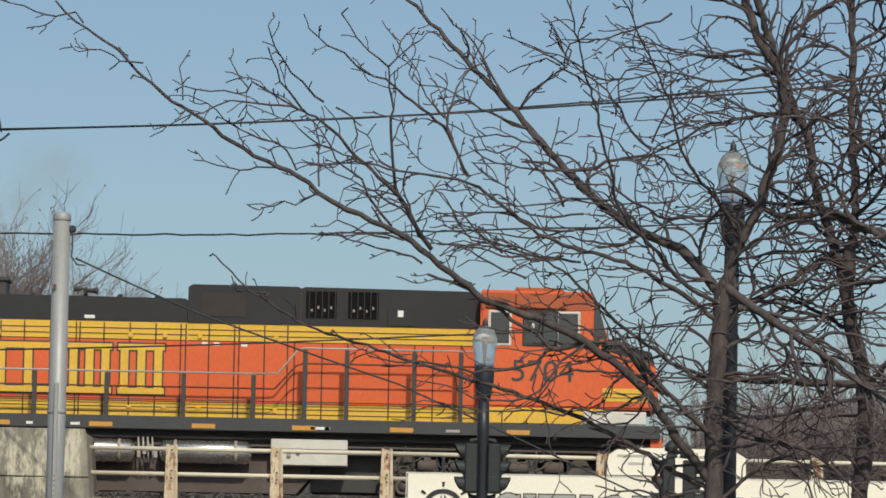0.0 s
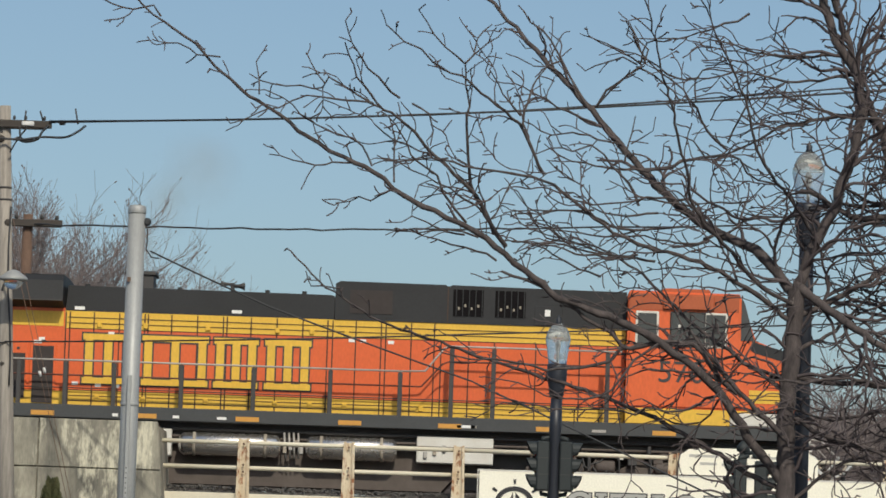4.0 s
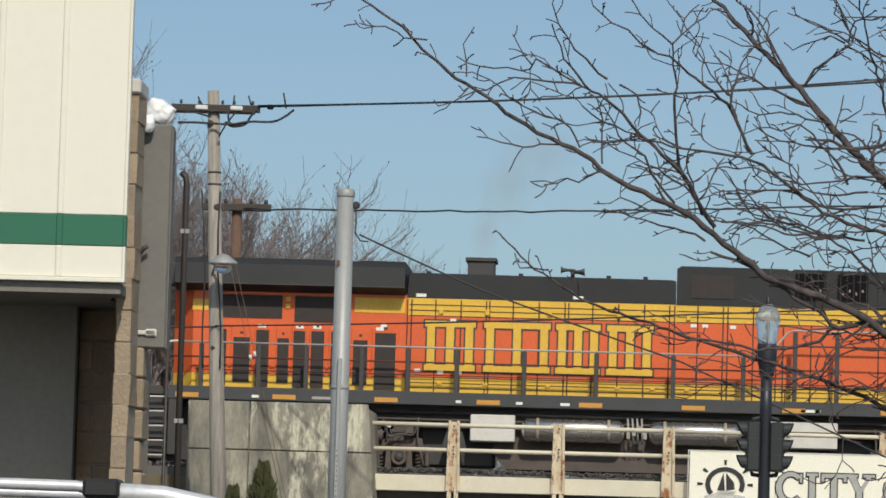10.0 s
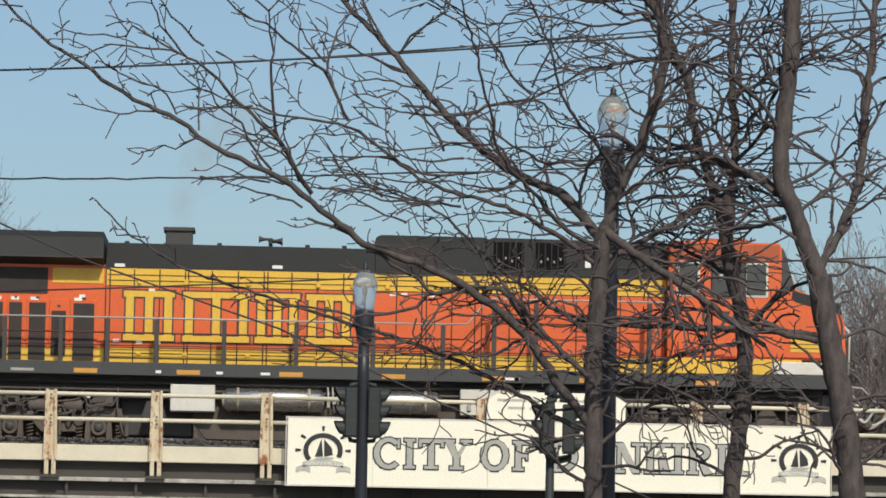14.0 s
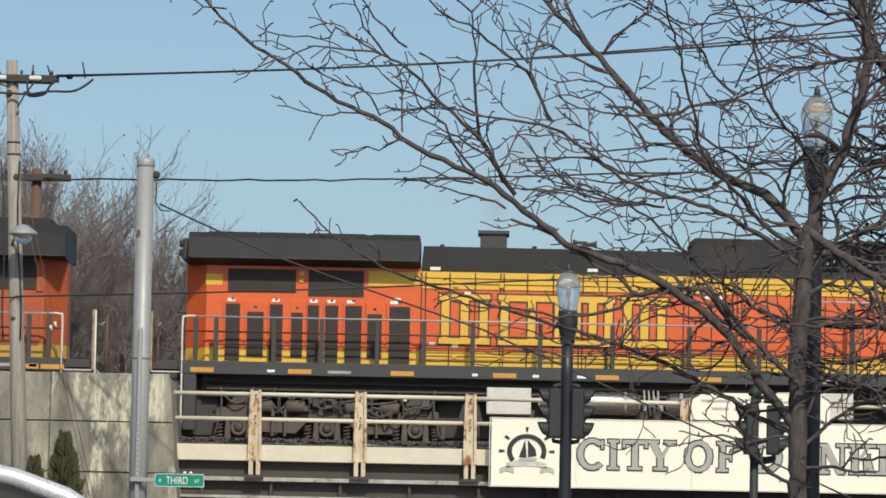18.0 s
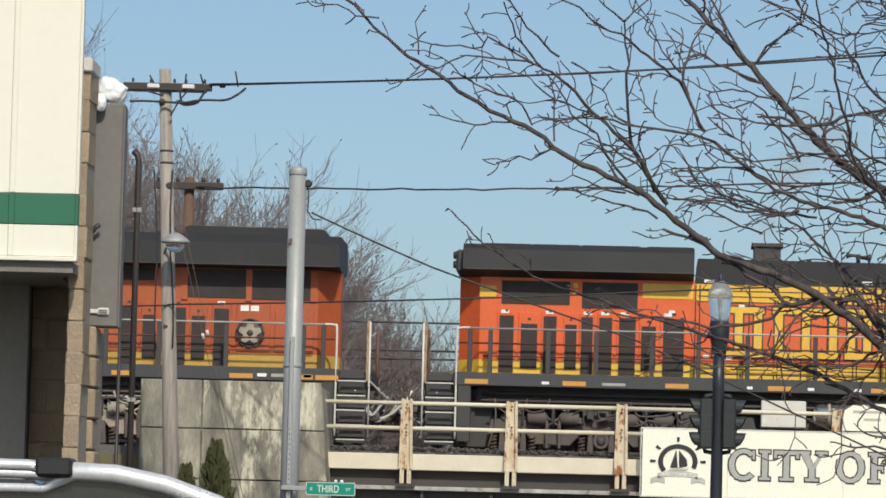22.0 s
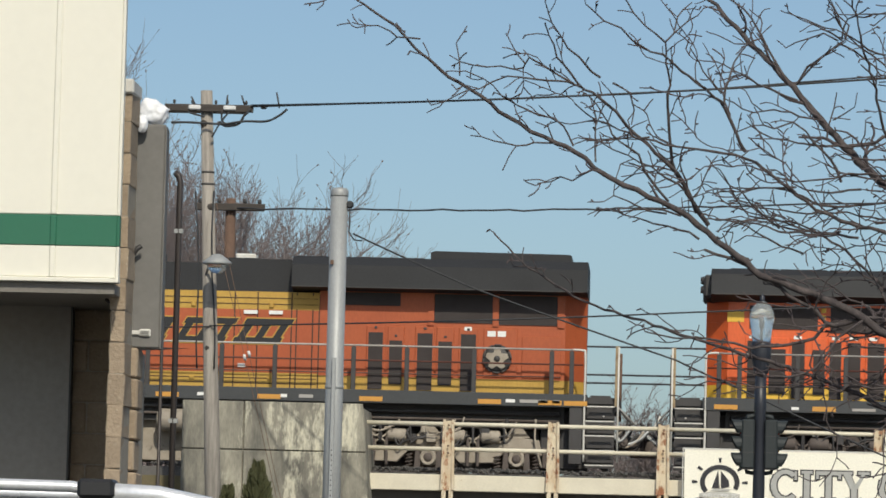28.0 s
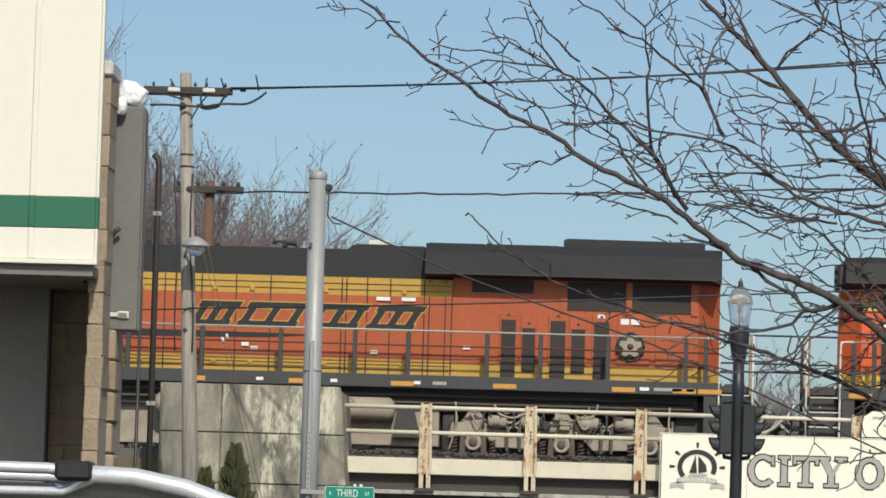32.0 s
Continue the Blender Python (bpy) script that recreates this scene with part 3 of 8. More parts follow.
def truck(parent, x, mat):
    """A three axle truck: side frame, journal boxes, springs, brake cylinders and rigging, pipes and hoses."""
    fr = None
    for y in (-0.32, 2.1):
        bm = bmesh.new()
        o = [(-2.45, 0.62), (-2.38, 0.95), (-1.78, 1.02), (-1.48, 0.88), (-0.98, 0.74), (-0.55, 0.86), (-0.3, 1.0), (0.3, 1.0), (0.55, 0.86), (0.98, 0.74), (1.48, 0.88), (1.78, 1.02), (2.38, 0.95), (2.45, 0.62), (2.2, 0.66), (1.62, 0.66), (1.42, 0.44), (0.68, 0.42), (0.45, 0.66), (-0.45, 0.66), (-0.68, 0.42), (-1.42, 0.44), (-1.62, 0.66), (-2.2, 0.66)]
        prism(bm, [(x + a, b) for a, b in o], y, y + 0.14)
        bmesh.ops.recalc_face_normals(bm, faces=bm.faces[:])
        bmesh.ops.bevel(bm, geom=[e for e in bm.edges if abs(e.verts[0].co.y - e.verts[1].co.y) < 0.01], offset=0.015, segments=1, affect="EDGES")
        p = part("truck_frame", bm, mat, parent)
        fr = fr or p
    for dx in (-1.9, 0.0, 1.9):
        for s in (-1, 1):
            bm = bmesh.new()
            prism(bm, [(x + dx + s * 0.16, 0.24), (x + dx + s * 0.30, 0.24), (x + dx + s * 0.27, 0.72), (x + dx + s * 0.19, 0.72)][::s], -0.45, -0.3)
            part("pedestal_leg", bm, M["grime"], fr)
        box_part("journal_box", fr, mat, x + dx - 0.16, x + dx + 0.16, -0.40, -0.2, 0.36, 0.72, 0.03)
        bm = bmesh.new()
        lathe(bm, [(0.10, -0.455), (0.14, -0.49), (0.165, -0.49), (0.18, -0.45), (0.18, -0.39)], 18, (x + dx, 0, 0.53), "y")
        ring = part("bearing_ring", bm, mat, fr)
        bm = bmesh.new()
        lathe(bm, [(0.03, -0.49), (0.09, -0.48), (0.105, -0.44)], 14, (x + dx, 0, 0.53), "y")
        part("bearing_cap", bm, M["black"] if mat == M["grime"] else M["grime"], ring)
        for s in (-0.42, 0.42):
            bm = bmesh.new()
            pts = [(x + dx + s + 0.075 * math.cos(k * 1.05), -0.3 + 0.075 * math.sin(k * 1.05), 0.30 + k * 0.0125) for k in range(26)]
            tube(bm, pts, 0.017, 5)
            part("spring", bm, M["grime"], fr)
        box_part("brake_shoe", fr, M["grime"], x + dx + 0.55, x + dx + 0.64, -0.2, -0.05, 0.35, 0.8, 0.02)
        bm = bmesh.new()
        prism(bm, [(x + dx - 0.28, 1.0), (x + dx + 0.28, 1.0), (x + dx + 0.12, 1.2), (x + dx - 0.12, 1.2)], -0.2, -0.12)
        part("gusset", bm, mat, fr)
    for dx, s in ((-1.35, 1), (-0.72, -1), (0.62, 1), (1.30, -1)):
        bm = bmesh.new()
        lathe(bm, [(0.05, -0.25), (0.12, -0.24), (0.145, -0.21), (0.145, 0.14), (0.10, 0.17), (0.04, 0.22)] if s > 0 else [(0.04, -0.22), (0.10, -0.17), (0.145, -0.14), (0.145, 0.21), (0.12, 0.24), (0.05, 0.25)], 14, (x + dx, -0.38, 1.0), "x")
        cyl = part("brake_cylinder", bm, mat, fr)
        tube_part("guard_pipe", cyl, M["black"], curve([(x + dx - 0.33, -0.5, 0.82), (x + dx - 0.33, -0.5, 1.12), (x + dx - 0.26, -0.5, 1.2), (x + dx + 0.26, -0.5, 1.2), (x + dx + 0.33, -0.5, 1.1), (x + dx + 0.33, -0.5, 0.85)], 4), 0.02, 6)
        tube_part("brake_rod", fr, mat, [(x + dx + s * 0.2, -0.42, 1.0), (x + dx + s * 0.42, -0.42, 0.85), (x + dx + s * 0.45, -0.42, 0.4)], 0.024, 6)
        box_part("brake_lever", fr, M["grime"], x + dx + s * 0.45 - 0.03, x + dx + s * 0.45 + 0.03, -0.47, -0.42, 0.35, 0.95, 0.012)
    rnd = random.Random(int(abs(x) * 10) + (3 if mat == M["grime"] else 8))
    for k in range(16):
        x0, z0 = x + rnd.uniform(-2.3, 1.7), rnd.uniform(0.85, 1.25)
        x1 = x0 + rnd.uniform(0.3, 0.9)
        m = (M["black"], mat, mat, M["black"])[k % 4]
        tube_part("air_hose", fr, m, curve([(x0, -0.46, z0 + 0.12), (x0 + 0.1, -0.49, z0 - rnd.uniform(0, 0.2)), ((x0 + x1) / 2, -0.5, z0 - rnd.uniform(-0.05, 0.25)), (x1 - 0.08, -0.49, z0), (x1, -0.45, z0 + rnd.uniform(0.0, 0.25))], 4), rnd.uniform(0.014, 0.026), 6)
    for k in range(9):
        x0, z0 = x + rnd.uniform(-2.3, 2.2), rnd.uniform(0.75, 1.3)
        w, h = rnd.uniform(0.05, 0.22), rnd.uniform(0.05, 0.2)
        box_part("valve_block", fr, (mat, mat, M["black"])[k % 3], x0, x0 + w, -0.5, -0.3, z0, z0 + h, 0.015)
    for k in range(2):
        x0 = x + rnd.uniform(-2.0, 1.6)
        box_part("tag_plate", fr, M["white_dirty"], x0, x0 + 0.14, -0.44, -0.42, 1.16, 1.25, 0.006)
    tube_part("brake_pipe", fr, mat, [(x - 2.4, -0.42, 1.24), (x - 0.4, -0.42, 1.27), (x + 0.5, -0.42, 1.22), (x + 2.4, -0.42, 1.26)], 0.022, 6)
    tube_part("sand_pipe", fr, mat, curve([(x - 2.3, -0.42, 1.4), (x - 2.28, -0.46, 0.9), (x - 2.42, -0.44, 0.35)]), 0.022, 6)
    tube_part("sand_pipe", fr, mat, curve([(x + 2.3, -0.42, 1.4), (x + 2.3, -0.46, 0.9), (x + 2.45, -0.44, 0.35)]), 0.022, 6)
    box_part("bolster", fr, M["black"], x - 2.35, x + 2.35, 0.25, 1.7, 0.3, 1.25)
    for dx in (-1.9, 0.0, 1.9):
        wheels.append((parent, wheel_pair(parent, x + dx)))


wheels = []


def louvre_door(parent, paint, x, w, z0, z1, wz0, wz1, screen, handle=True):
    """A raised hood door with frame, screened opening and latch."""
    bm = bmesh.new()
    box(bm, x, x + w, -0.03, 0.02, z0, z1, 0.012)
    d = part("hood_door", bm, paint, parent)
    m = w * 0.11
    box_part("door_screen", d, screen, x + m, x + w - m, -0.036, -0.031, wz0, wz1, label="black mesh screen")
    if handle:
        box_part("latch", d, M["black"], x + w * 0.42, x + w * 0.58, -0.05, -0.03, wz1 + 0.08, wz1 + 0.13, 0.006)
    return d


def seam(parent, x, z0, z1, y=-0.006, w=0.014):
    box_part("panel_seam", parent, M["joint"], x - w, x + w, y, y + 0.01, z0, z1)


def seam_h(parent, x0, x1, z, y=-0.006, w=0.009):
    box_part("panel_seam", parent, M["joint"], x0, x1, y, y + 0.01, z - w, z + w)


def decal(parent, x, z, w=0.2, h=0.09, y=-0.012, mat=None):
    box_part("decal", parent, mat or M["white"], x, x + w, y, y + 0.008, z, z + h)


def handrail(parent, x0, x1, spots, top=2.90, mid=2.58, deck=1.95, y=-0.56, heavy=True):
    tube_part("handrail", parent, M["handrail"], [(x0, y, top), (x1, y, top)], 0.021, 8, "grey steel handrail")
    tube_part("mid_rail", parent, M["rail_red"], [(x0, y, mid), (x1, y, mid)], 0.019, 6)
    for x in spots:
        bm = bmesh.new()
        box(bm, x - 0.05, x + 0.05, y - 0.02, y + 0.04, deck - 0.25, top - 0.03, 0.008)
        tube(bm, [(x, y, mid), (x, y, top + 0.02)], 0.018, 6)
        s = part("stanchion", bm, M["black"], parent)


def end_steps(parent, x, s, tall=True):
    """Step well at a unit's end: dark risers, pale treads and the tall grab posts. s: +1 when the unit lies towards +x of it."""
    lo, hi = min(x + s * 0.03, x + s * 0.65), max(x + s * 0.03, x + s * 0.65)
    for k in range(5):
        z = 0.42 + k * 0.315
        box_part("step_tread", parent, M["white_dirty"], lo, hi, -0.62, -0.56, z, z + 0.028, 0.004, "worn white step edge")
        bm = bmesh.new()
        prism(bm, [(lo + 0.02, z + 0.08), (hi - 0.02, z + 0.08), (hi - 0.1, z + 0.26), (lo + 0.1, z + 0.26)], -0.42, -0.36)
        part("step_riser", bm, M["black"], parent)
    box_part("step_back", parent, M["black"], lo, hi, -0.34, -0.2, 0.38, 1.9)
    box_part("step_plate", parent, M["black"], min(x + s * 0.72, x + s * 1.0), max(x + s * 0.72, x + s * 1.0), -0.6, -0.3, 0.45, 1.95, 0.01)
    box_part("grab_post", parent, M["post_brown"], x - 0.035, x + 0.035, -0.56, -0.50, 1.7, 3.0, 0.01)
    tube_part("grab_post", parent, M["white_dirty"], [(x - s * 0.04, -0.6, 0.5), (x - s * 0.04, -0.6, 2.98)], 0.022, 6)
    tube_part("grab_post", parent, M["white_dirty"], curve([(x + s * 0.68, -0.6, 0.5), (x + s * 0.68, -0.6, 1.8), (x + s * 0.68, -0.6, 2.78), (x + s * 0.74, -0.58, 2.89), (x + s * 0.95, -0.565, 2.905)]), 0.024, 8)
    tube_part("grab_post", parent, M["rust_brown"], [(x - s * 0.05, 2.3, 1.5), (x - s * 0.05, 2.3, 3.0)], 0.035, 8)
    tube_part("end_chain", parent, M["white_dirty"], curve([(x, -0.5, 2.9), (x + s * 0.02, 0.4, 2.78), (x + s * 0.02, 1.4, 2.78), (x, 2.3, 2.9)]), 0.012, 6)


def coupler_gear(parent, x, s):
    """Coupler, cut lever, bent levers and a tangle of hanging hoses at a unit's end. s: direction outwards."""
    bm = bmesh.new()
    box(bm, min(x, x + s * 0.75), max(x, x + s * 0.75), 0.83, 1.07, 0.75, 1.0, 0.03)
    lathe(bm, [(0.16, 0.66), (0.18, 0.7), (0.18, 1.05), (0.16, 1.1)], 12, (x + s * 0.8, 0.95, 0))
    part("coupler", bm, M["grime"], parent)
    rnd = random.Random(17 if s > 0 else 23)
    for k in range(13):
        y = rnd.uniform(-0.1, 0.6)
        top, low, reach = rnd.uniform(1.2, 1.65), rnd.uniform(0.7, 1.1), rnd.uniform(0.5, 1.0)
        pts = [(x + s * 0.05, y, top), (x + s * (0.05 + 0.2 * reach), y - 0.05, low + 0.25), (x + s * (0.05 + 0.5 * reach), y - 0.1, low), (x + s * (0.05 + 0.8 * reach), y - 0.05, low + rnd.uniform(0.05, 0.3)), (x + s * (0.05 + reach), y, rnd.uniform(1.0, 1.4))]
        tube_part("air_hose", parent, (M["black"], M["truck_grey"], M["black"], M["galv"])[k % 4], curve(pts), rnd.uniform(0.022, 0.04), 7)
    for k in range(5):
        x0, z0 = x + s * rnd.uniform(0.1, 0.7), rnd.uniform(0.9, 1.5)
        tube_part("bent_lever", parent, (M["black"], M["white_dirty"])[k % 2], [(x0, -0.15, z0 + 0.25), (x0 + rnd.uniform(-0.25, 0.25), -0.18, z0), (x0 + rnd.uniform(-0.3, 0.3), -0.15, z0 - 0.12)], 0.026, 6)
    for k in range(3):
        bm = bmesh.new()
        lathe(bm, [(0.03, -0.06), (0.08, -0.04), (0.09, 0.03), (0.05, 0.06)], 10, (x + s * rnd.uniform(0.2, 0.8), -0.12, rnd.uniform(0.75, 1.2)), "y")
        part("glad_hand", bm, M["grime"], parent)
    tube_part("cut_lever", parent, M["handrail"], [(x + s * 0.05, -0.45, 1.5), (x + s * 0.25, 0.1, 1.3), (x + s * 0.5, 0.8, 1.2)], 0.018, 6)
    for y in (-0.3, 1.9):
        tube_part("plate_brace", parent, M["handrail"], [(x + s * 0.02, y, 1.75), (x + s * 0.35, y + 0.1, 1.72), (x + s * 0.72, y + 0.15, 1.35)], 0.02, 6)


def frame_and_deck(parent, x0, x1, markers):
    box_part("frame_sill", parent, M["sill"], x0, x1, -0.62, 2.52, 1.66, 1.945, 0.012)
    box_part("underframe", parent, M["black"], x0 + 0.5, x1 - 0.5, -0.2, 2.1, 1.2, 1.66)
    tube_part("train_pipe", parent, M["black"], [(x0 + 0.6, -0.35, 1.52), (x1 - 0.6, -0.35, 1.52)], 0.045, 8)
    tube_part("train_pipe", parent, M["grime"], [(x0 + 0.6, -0.30, 1.36), (x1 - 0.6, -0.30, 1.36)], 0.03, 8)
    for x in markers:
        box_part("reflector", parent, M["reflector"], x, x + 0.5, -0.632, -0.6185, 1.70, 1.80, label="yellow reflective strip")


def horn(parent, x, z, face=1):
    bm = bmesh.new()
    for k, (dy, dz, s) in enumerate(((0.8, 0.12, 1), (0.95, 0.16, -1), (1.1, 0.12, 1))):
        prof = [(0.03, -0.05), (0.032, 0.12), (0.05, 0.2), (0.085, 0.26)]
        lathe(bm, [(r, s * h) for r, h in prof][::s], 10, (x, dy, z + dz), "x")
    tube(bm, [(x, 0.95, z - 0.03), (x, 0.95, z + 0.12)], 0.045, 8)
    tube(bm, [(x, 0.75, z + 0.08), (x, 1.15, z + 0.08)], 0.03, 8)
    part("horn", bm, M["black"], parent, "black three-chime air horn")


def block_mark(parent, x0, x1, z0, z1, face, edge, lean=0.0, bar=0.17, tie=0.13, rim=0.035):
    """A plain painted mark: three uprights between slab ends, each with a thin outline."""
    w, h = x1 - x0, z1 - z0
    pieces = ((0.05, 0.05 + bar, 0, h), (w - bar - 0.05, w - 0.05, 0, h), (0, w, 0, tie), (0, w, h - tie, h), ((w - bar) / 2, (w + bar) / 2, 0.05, h - 0.05))
    back, front = bmesh.new(), bmesh.new()
    for bm, g, y0, y1 in ((back, rim, -0.010, 0.0), (front, 0.0, -0.014, -0.0105)):
        for k, (a, b, p, q) in enumerate(pieces):
            o = [(a - g, p - g), (b + g, p - g), (b + g, q + g), (a - g, q + g)]
            prism(bm, [(x0 + x + lean * z, z0 + z) for x, z in o], y0 - 0.0004 * k, y1)
        bmesh.ops.recalc_face_normals(bm, faces=bm.faces[:])
    e = part("painted_mark", back, edge, parent)
    part("mark_face", front, face, e)


def end_hood(parent, name, mat, x0, x1, z0, z1):
    """The radiator end of the hood, with its two corners cut away; x0 is the end."""
    s = 1 if x1 > x0 else -1
    bm = bmesh.new()
    plan = [(x0, 0.55), (x0 + s * 0.46, 0.0), (x1, 0.0), (x1, 1.9), (x0 + s * 0.46, 1.9), (x0, 1.35)]
    a = [bm.verts.new((x, y, z0)) for x, y in plan]
    b = [bm.verts.new((x, y, z1)) for x, y in plan]
    bm.faces.new(a), bm.faces.new(b)
    for i in range(6):
        j = (i + 1) % 6
        bm.faces.new((a[i], a[j], b[j], b[i]))
    bmesh.ops.recalc_face_normals(bm, faces=bm.faces[:])
    return part(name, bm, mat, parent)


# leading unit, bright orange
loco = thing("locomotive", -15.5, NEAR, RAIL, "bright orange and yellow diesel locomotive rolling over the bridge", "locomotive", "coupled locomotives")
O, Y, K = M["orange"], M["yellow"], M["dark"]
frame_and_deck(loco, 0.0, 21.2, (0.25, 2.35, 4.55, 6.75, 8.95, 11.15, 13.3, 15.4, 17.9))
# hood in bands
for z0, z1, mat, nm in ((1.95, 2.29, Y, "lower_band"), (2.29, 3.62, O, "hood_side"), (3.62, 4.00, Y, "upper_band")):
    box_part(nm, loco, mat, 5.15, 17.28, 0.0, 1.9, z0 + 0.001, z1 - 0.001)
end_hood(loco, "lower_band", Y, 0.06, 5.15, 1.951, 2.26)
end_hood(loco, "hood_side", O, 0.06, 5.15, 2.261, 3.62)
end_hood(loco, "hood_side", O, 0.06, 5.15, 3.621, 4.06)
bm = bmesh.new()
prism(bm, [(5.15, 4.0), (10.97, 4.0), (10.97, 4.50), (10.9, 4.53), (5.2, 4.55)], 0.0, 1.9)
part("hood_roof", bm, K, loco)
bm = bmesh.new()
prism(bm, [(10.98, 4.0), (17.28, 4.0), (17.28, 4.80), (13.5, 4.83), (13.46, 4.80), (13.40, 4.80), (13.36, 4.83), (11.08, 4.84), (10.98, 4.78)], -0.02, 1.92)
part("inverter_roof", bm, K, loco)
# radiator wing
bm = bmesh.new()
for y0, y1 in ((-0.02, 1.92),):
    prof = [(-0.52, 4.18), (-0.47, 4.62), (-0.30, 4.74), (2.2, 4.74), (2.37, 4.62), (2.42, 4.18), (1.95, 4.05), (-0.05, 4.05)]
    a = [bm.verts.new((0.14, y, z)) for y, z in prof]
    b = [bm.verts.new((5.12, y, z)) for y, z in prof]
    bm.faces.new(a), bm.faces.new(b[::-1])
    for i in range(len(a)):
        j = (i + 1) % len(a)
        bm.faces.new((a[j], a[i], b[i], b[j]))
bmesh.ops.recalc_face_normals(bm, faces=bm.faces[:])
wing = part("radiator_wing", bm, K, loco, "dark overhanging radiator housing")
for x0, x1 in ((0.55, 1.6), (1.62, 2.65), (2.68, 3.95), (4.1, 5.1)):
    box_part("roof_hatch", wing, K, x0, x1, 0.1, 1.8, 4.73, 4.79, 0.015)
box_part("wing_seam", wing, M["black"], 0.2, 5.12, -0.53, -0.50, 4.175, 4.2)
box_part("rear_number_box", loco, M["black"], -0.02, 0.22, -0.12, 2.0, 4.12, 4.62, 0.05)
for z in (4.3, 4.5):
    bm = bmesh.new()
    lathe(bm, [(0.07, -0.06), (0.09, 0.0), (0.09, 0.05)], 12, (-0.03, 0.05, z), "x")
    part("rear_lamp", bm, M["black"], loco)
# upper screens under the wing
box_part("radiator_screen", loco, M["shade"], 0.98, 2.45, -0.02, 0.01, 3.48, 3.98, label="black radiator screen")
box_part("radiator_screen", loco, M["shade"], 2.72, 3.92, -0.02, 0.01, 3.42, 3.98, label="black radiator screen")
box_part("upper_band", loco, Y, 0.5, 0.86, -0.012, 0.0, 3.62, 3.86)
box_part("upper_band", loco, Y, 4.02, 5.12, -0.012, 0.0, 3.66, 3.98)
for z in (3.7, 3.85):
    box_part("marker_lamp", loco, Y, 2.52, 2.62, -0.04, 0.0, z, z + 0.1, 0.01)
for x, w, tall in ((0.90, 0.40, 1), (1.36, 0.46, 0), (1.86, 0.36, 1), (2.33, 0.32, 0), (2.68, 0.32, 1), (3.06, 0.36, 1), (3.48, 0.46, 1), (3.97, 0.40, 0), (4.42, 0.58, 1)):
    louvre_door(loco, O, x, w, 2.28, 3.30, 1.99 + (0.0 if tall else 0.09), 3.22 if tall else 3.05, M["shade"])
    if tall:
        decal(loco, x + 0.08, 3.27 if x != 2.33 else 3.2, 0.17, 0.07, -0.045)
# hood panel seams, hinges and ribs
for x in (5.17, 5.26, 5.78, 6.33, 6.88, 6.95, 7.46, 8.02, 8.58, 8.66, 9.18, 9.74, 10.3, 10.84, 10.95, 11.45, 12.0, 12.1, 12.65, 13.15, 13.3, 13.9, 14.45, 15.35, 15.9, 16.3, 16.9):
    seam(loco, x, 1.97, 3.98 if x < 13.3 else 3.62)
for x0, x1 in ((5.2, 10.95), (11.0, 17.25)):
    for z in (2.06, 2.17, 3.74, 3.86):
        seam_h(loco, x0, x1, z, -0.012, 0.008)
    seam_h(loco, x0, x1, 2.29)
    seam_h(loco, x0, x1, 3.62)
for x in (5.9, 6.9, 8.25, 9.75, 10.5, 11.25, 12.9):
    for z in (2.07, 3.66):
        box_part("door_latch", loco, Y, x - 0.05, x + 0.05, -0.04, 0.0, z, z + 0.12, 0.012)
for x, z in ((5.35, 2.4), (5.85, 2.37), (6.25, 2.37), (5.35, 4.03), (8.75, 4.06), (6.1, 3.5), (11.3, 3.52), (11.55, 3.52), (12.15, 3.51), (4.6, 3.34), (16.2, 4.3)):
    decal(loco, x, z, 0.22 if z > 4 else 0.13, 0.07)
# word mark as plain blocks
for x0, x1 in ((5.56, 6.66), (6.84, 8.28), (8.40, 9.36), (9.50, 10.50)):
    block_mark(loco, x0, x1, 2.44, 3.52, M["yellow"], M["black"])
# roof equipment
bm = bmesh.new()
box(bm, 6.42, 7.0, 0.55, 1.35, 4.5, 4.93, 0.015)
stack = part("exhaust_pipe", bm, M["black"], loco, "black square exhaust outlet")
box_part("rim", stack, M["black"], 6.37, 7.05, 0.5, 1.4, 4.87, 4.955, 0.01)
horn(loco, 8.70, 4.60)
for x in (5.6, 7.6, 9.5, 10.3):
    box_part("lifting_lug", loco, K, x - 0.05, x + 0.05, 0.1, 0.2, 4.53, 4.60, 0.01)
# inverter side: intake panel and two blower openings with slats
box_part("intake_panel", loco, M["shade"], 11.3, 12.22, -0.035, -0.02, 4.15, 4.66, label="black intake mesh")
for x0 in (13.55, 14.46):
    # flat plate on the roof side; the opening's inner shade is its near-black colour
    box_part("blower_opening", loco, M["void"], x0 - 0.02, x0 + 0.64, -0.03, -0.02, 4.16, 4.74)
    for k in range(5):
        box_part("blower_slat", loco, K, x0 + 0.04 + k * 0.14, x0 + 0.06 + k * 0.14, -0.05, -0.03, 4.16, 4.74)
    for k in range(4):
        box_part("vent_plate", loco, M["truck_grey"], x0 + 0.085 + k * 0.14, x0 + 0.125 + k * 0.14, -0.045, -0.031, 4.30 + 0.06 * (k % 2), 4.36 + 0.06 * (k % 2), 0.006)
box_part("side_hatch", loco, K, 15.3, 15.9, -0.035, -0.02, 4.02, 4.44, 0.006)
decal(loco, 15.52, 4.22, 0.12, 0.14, -0.045)
for x, w, m in ((1.9, 0.16, "white"), (3.2, 0.5, "handrail"), (7.6, 0.14, "white"), (6.3, 0.12, "white"), (8.55, 0.2, "white"), (13.7, 0.4, "white"), (14.0, 0.12, "handrail"), (16.6, 0.3, "handrail")):
    decal(loco, x, 1.72, w, 0.06, -0.632, M[m])
seam(loco, 13.42, 4.0, 4.8, -0.03)
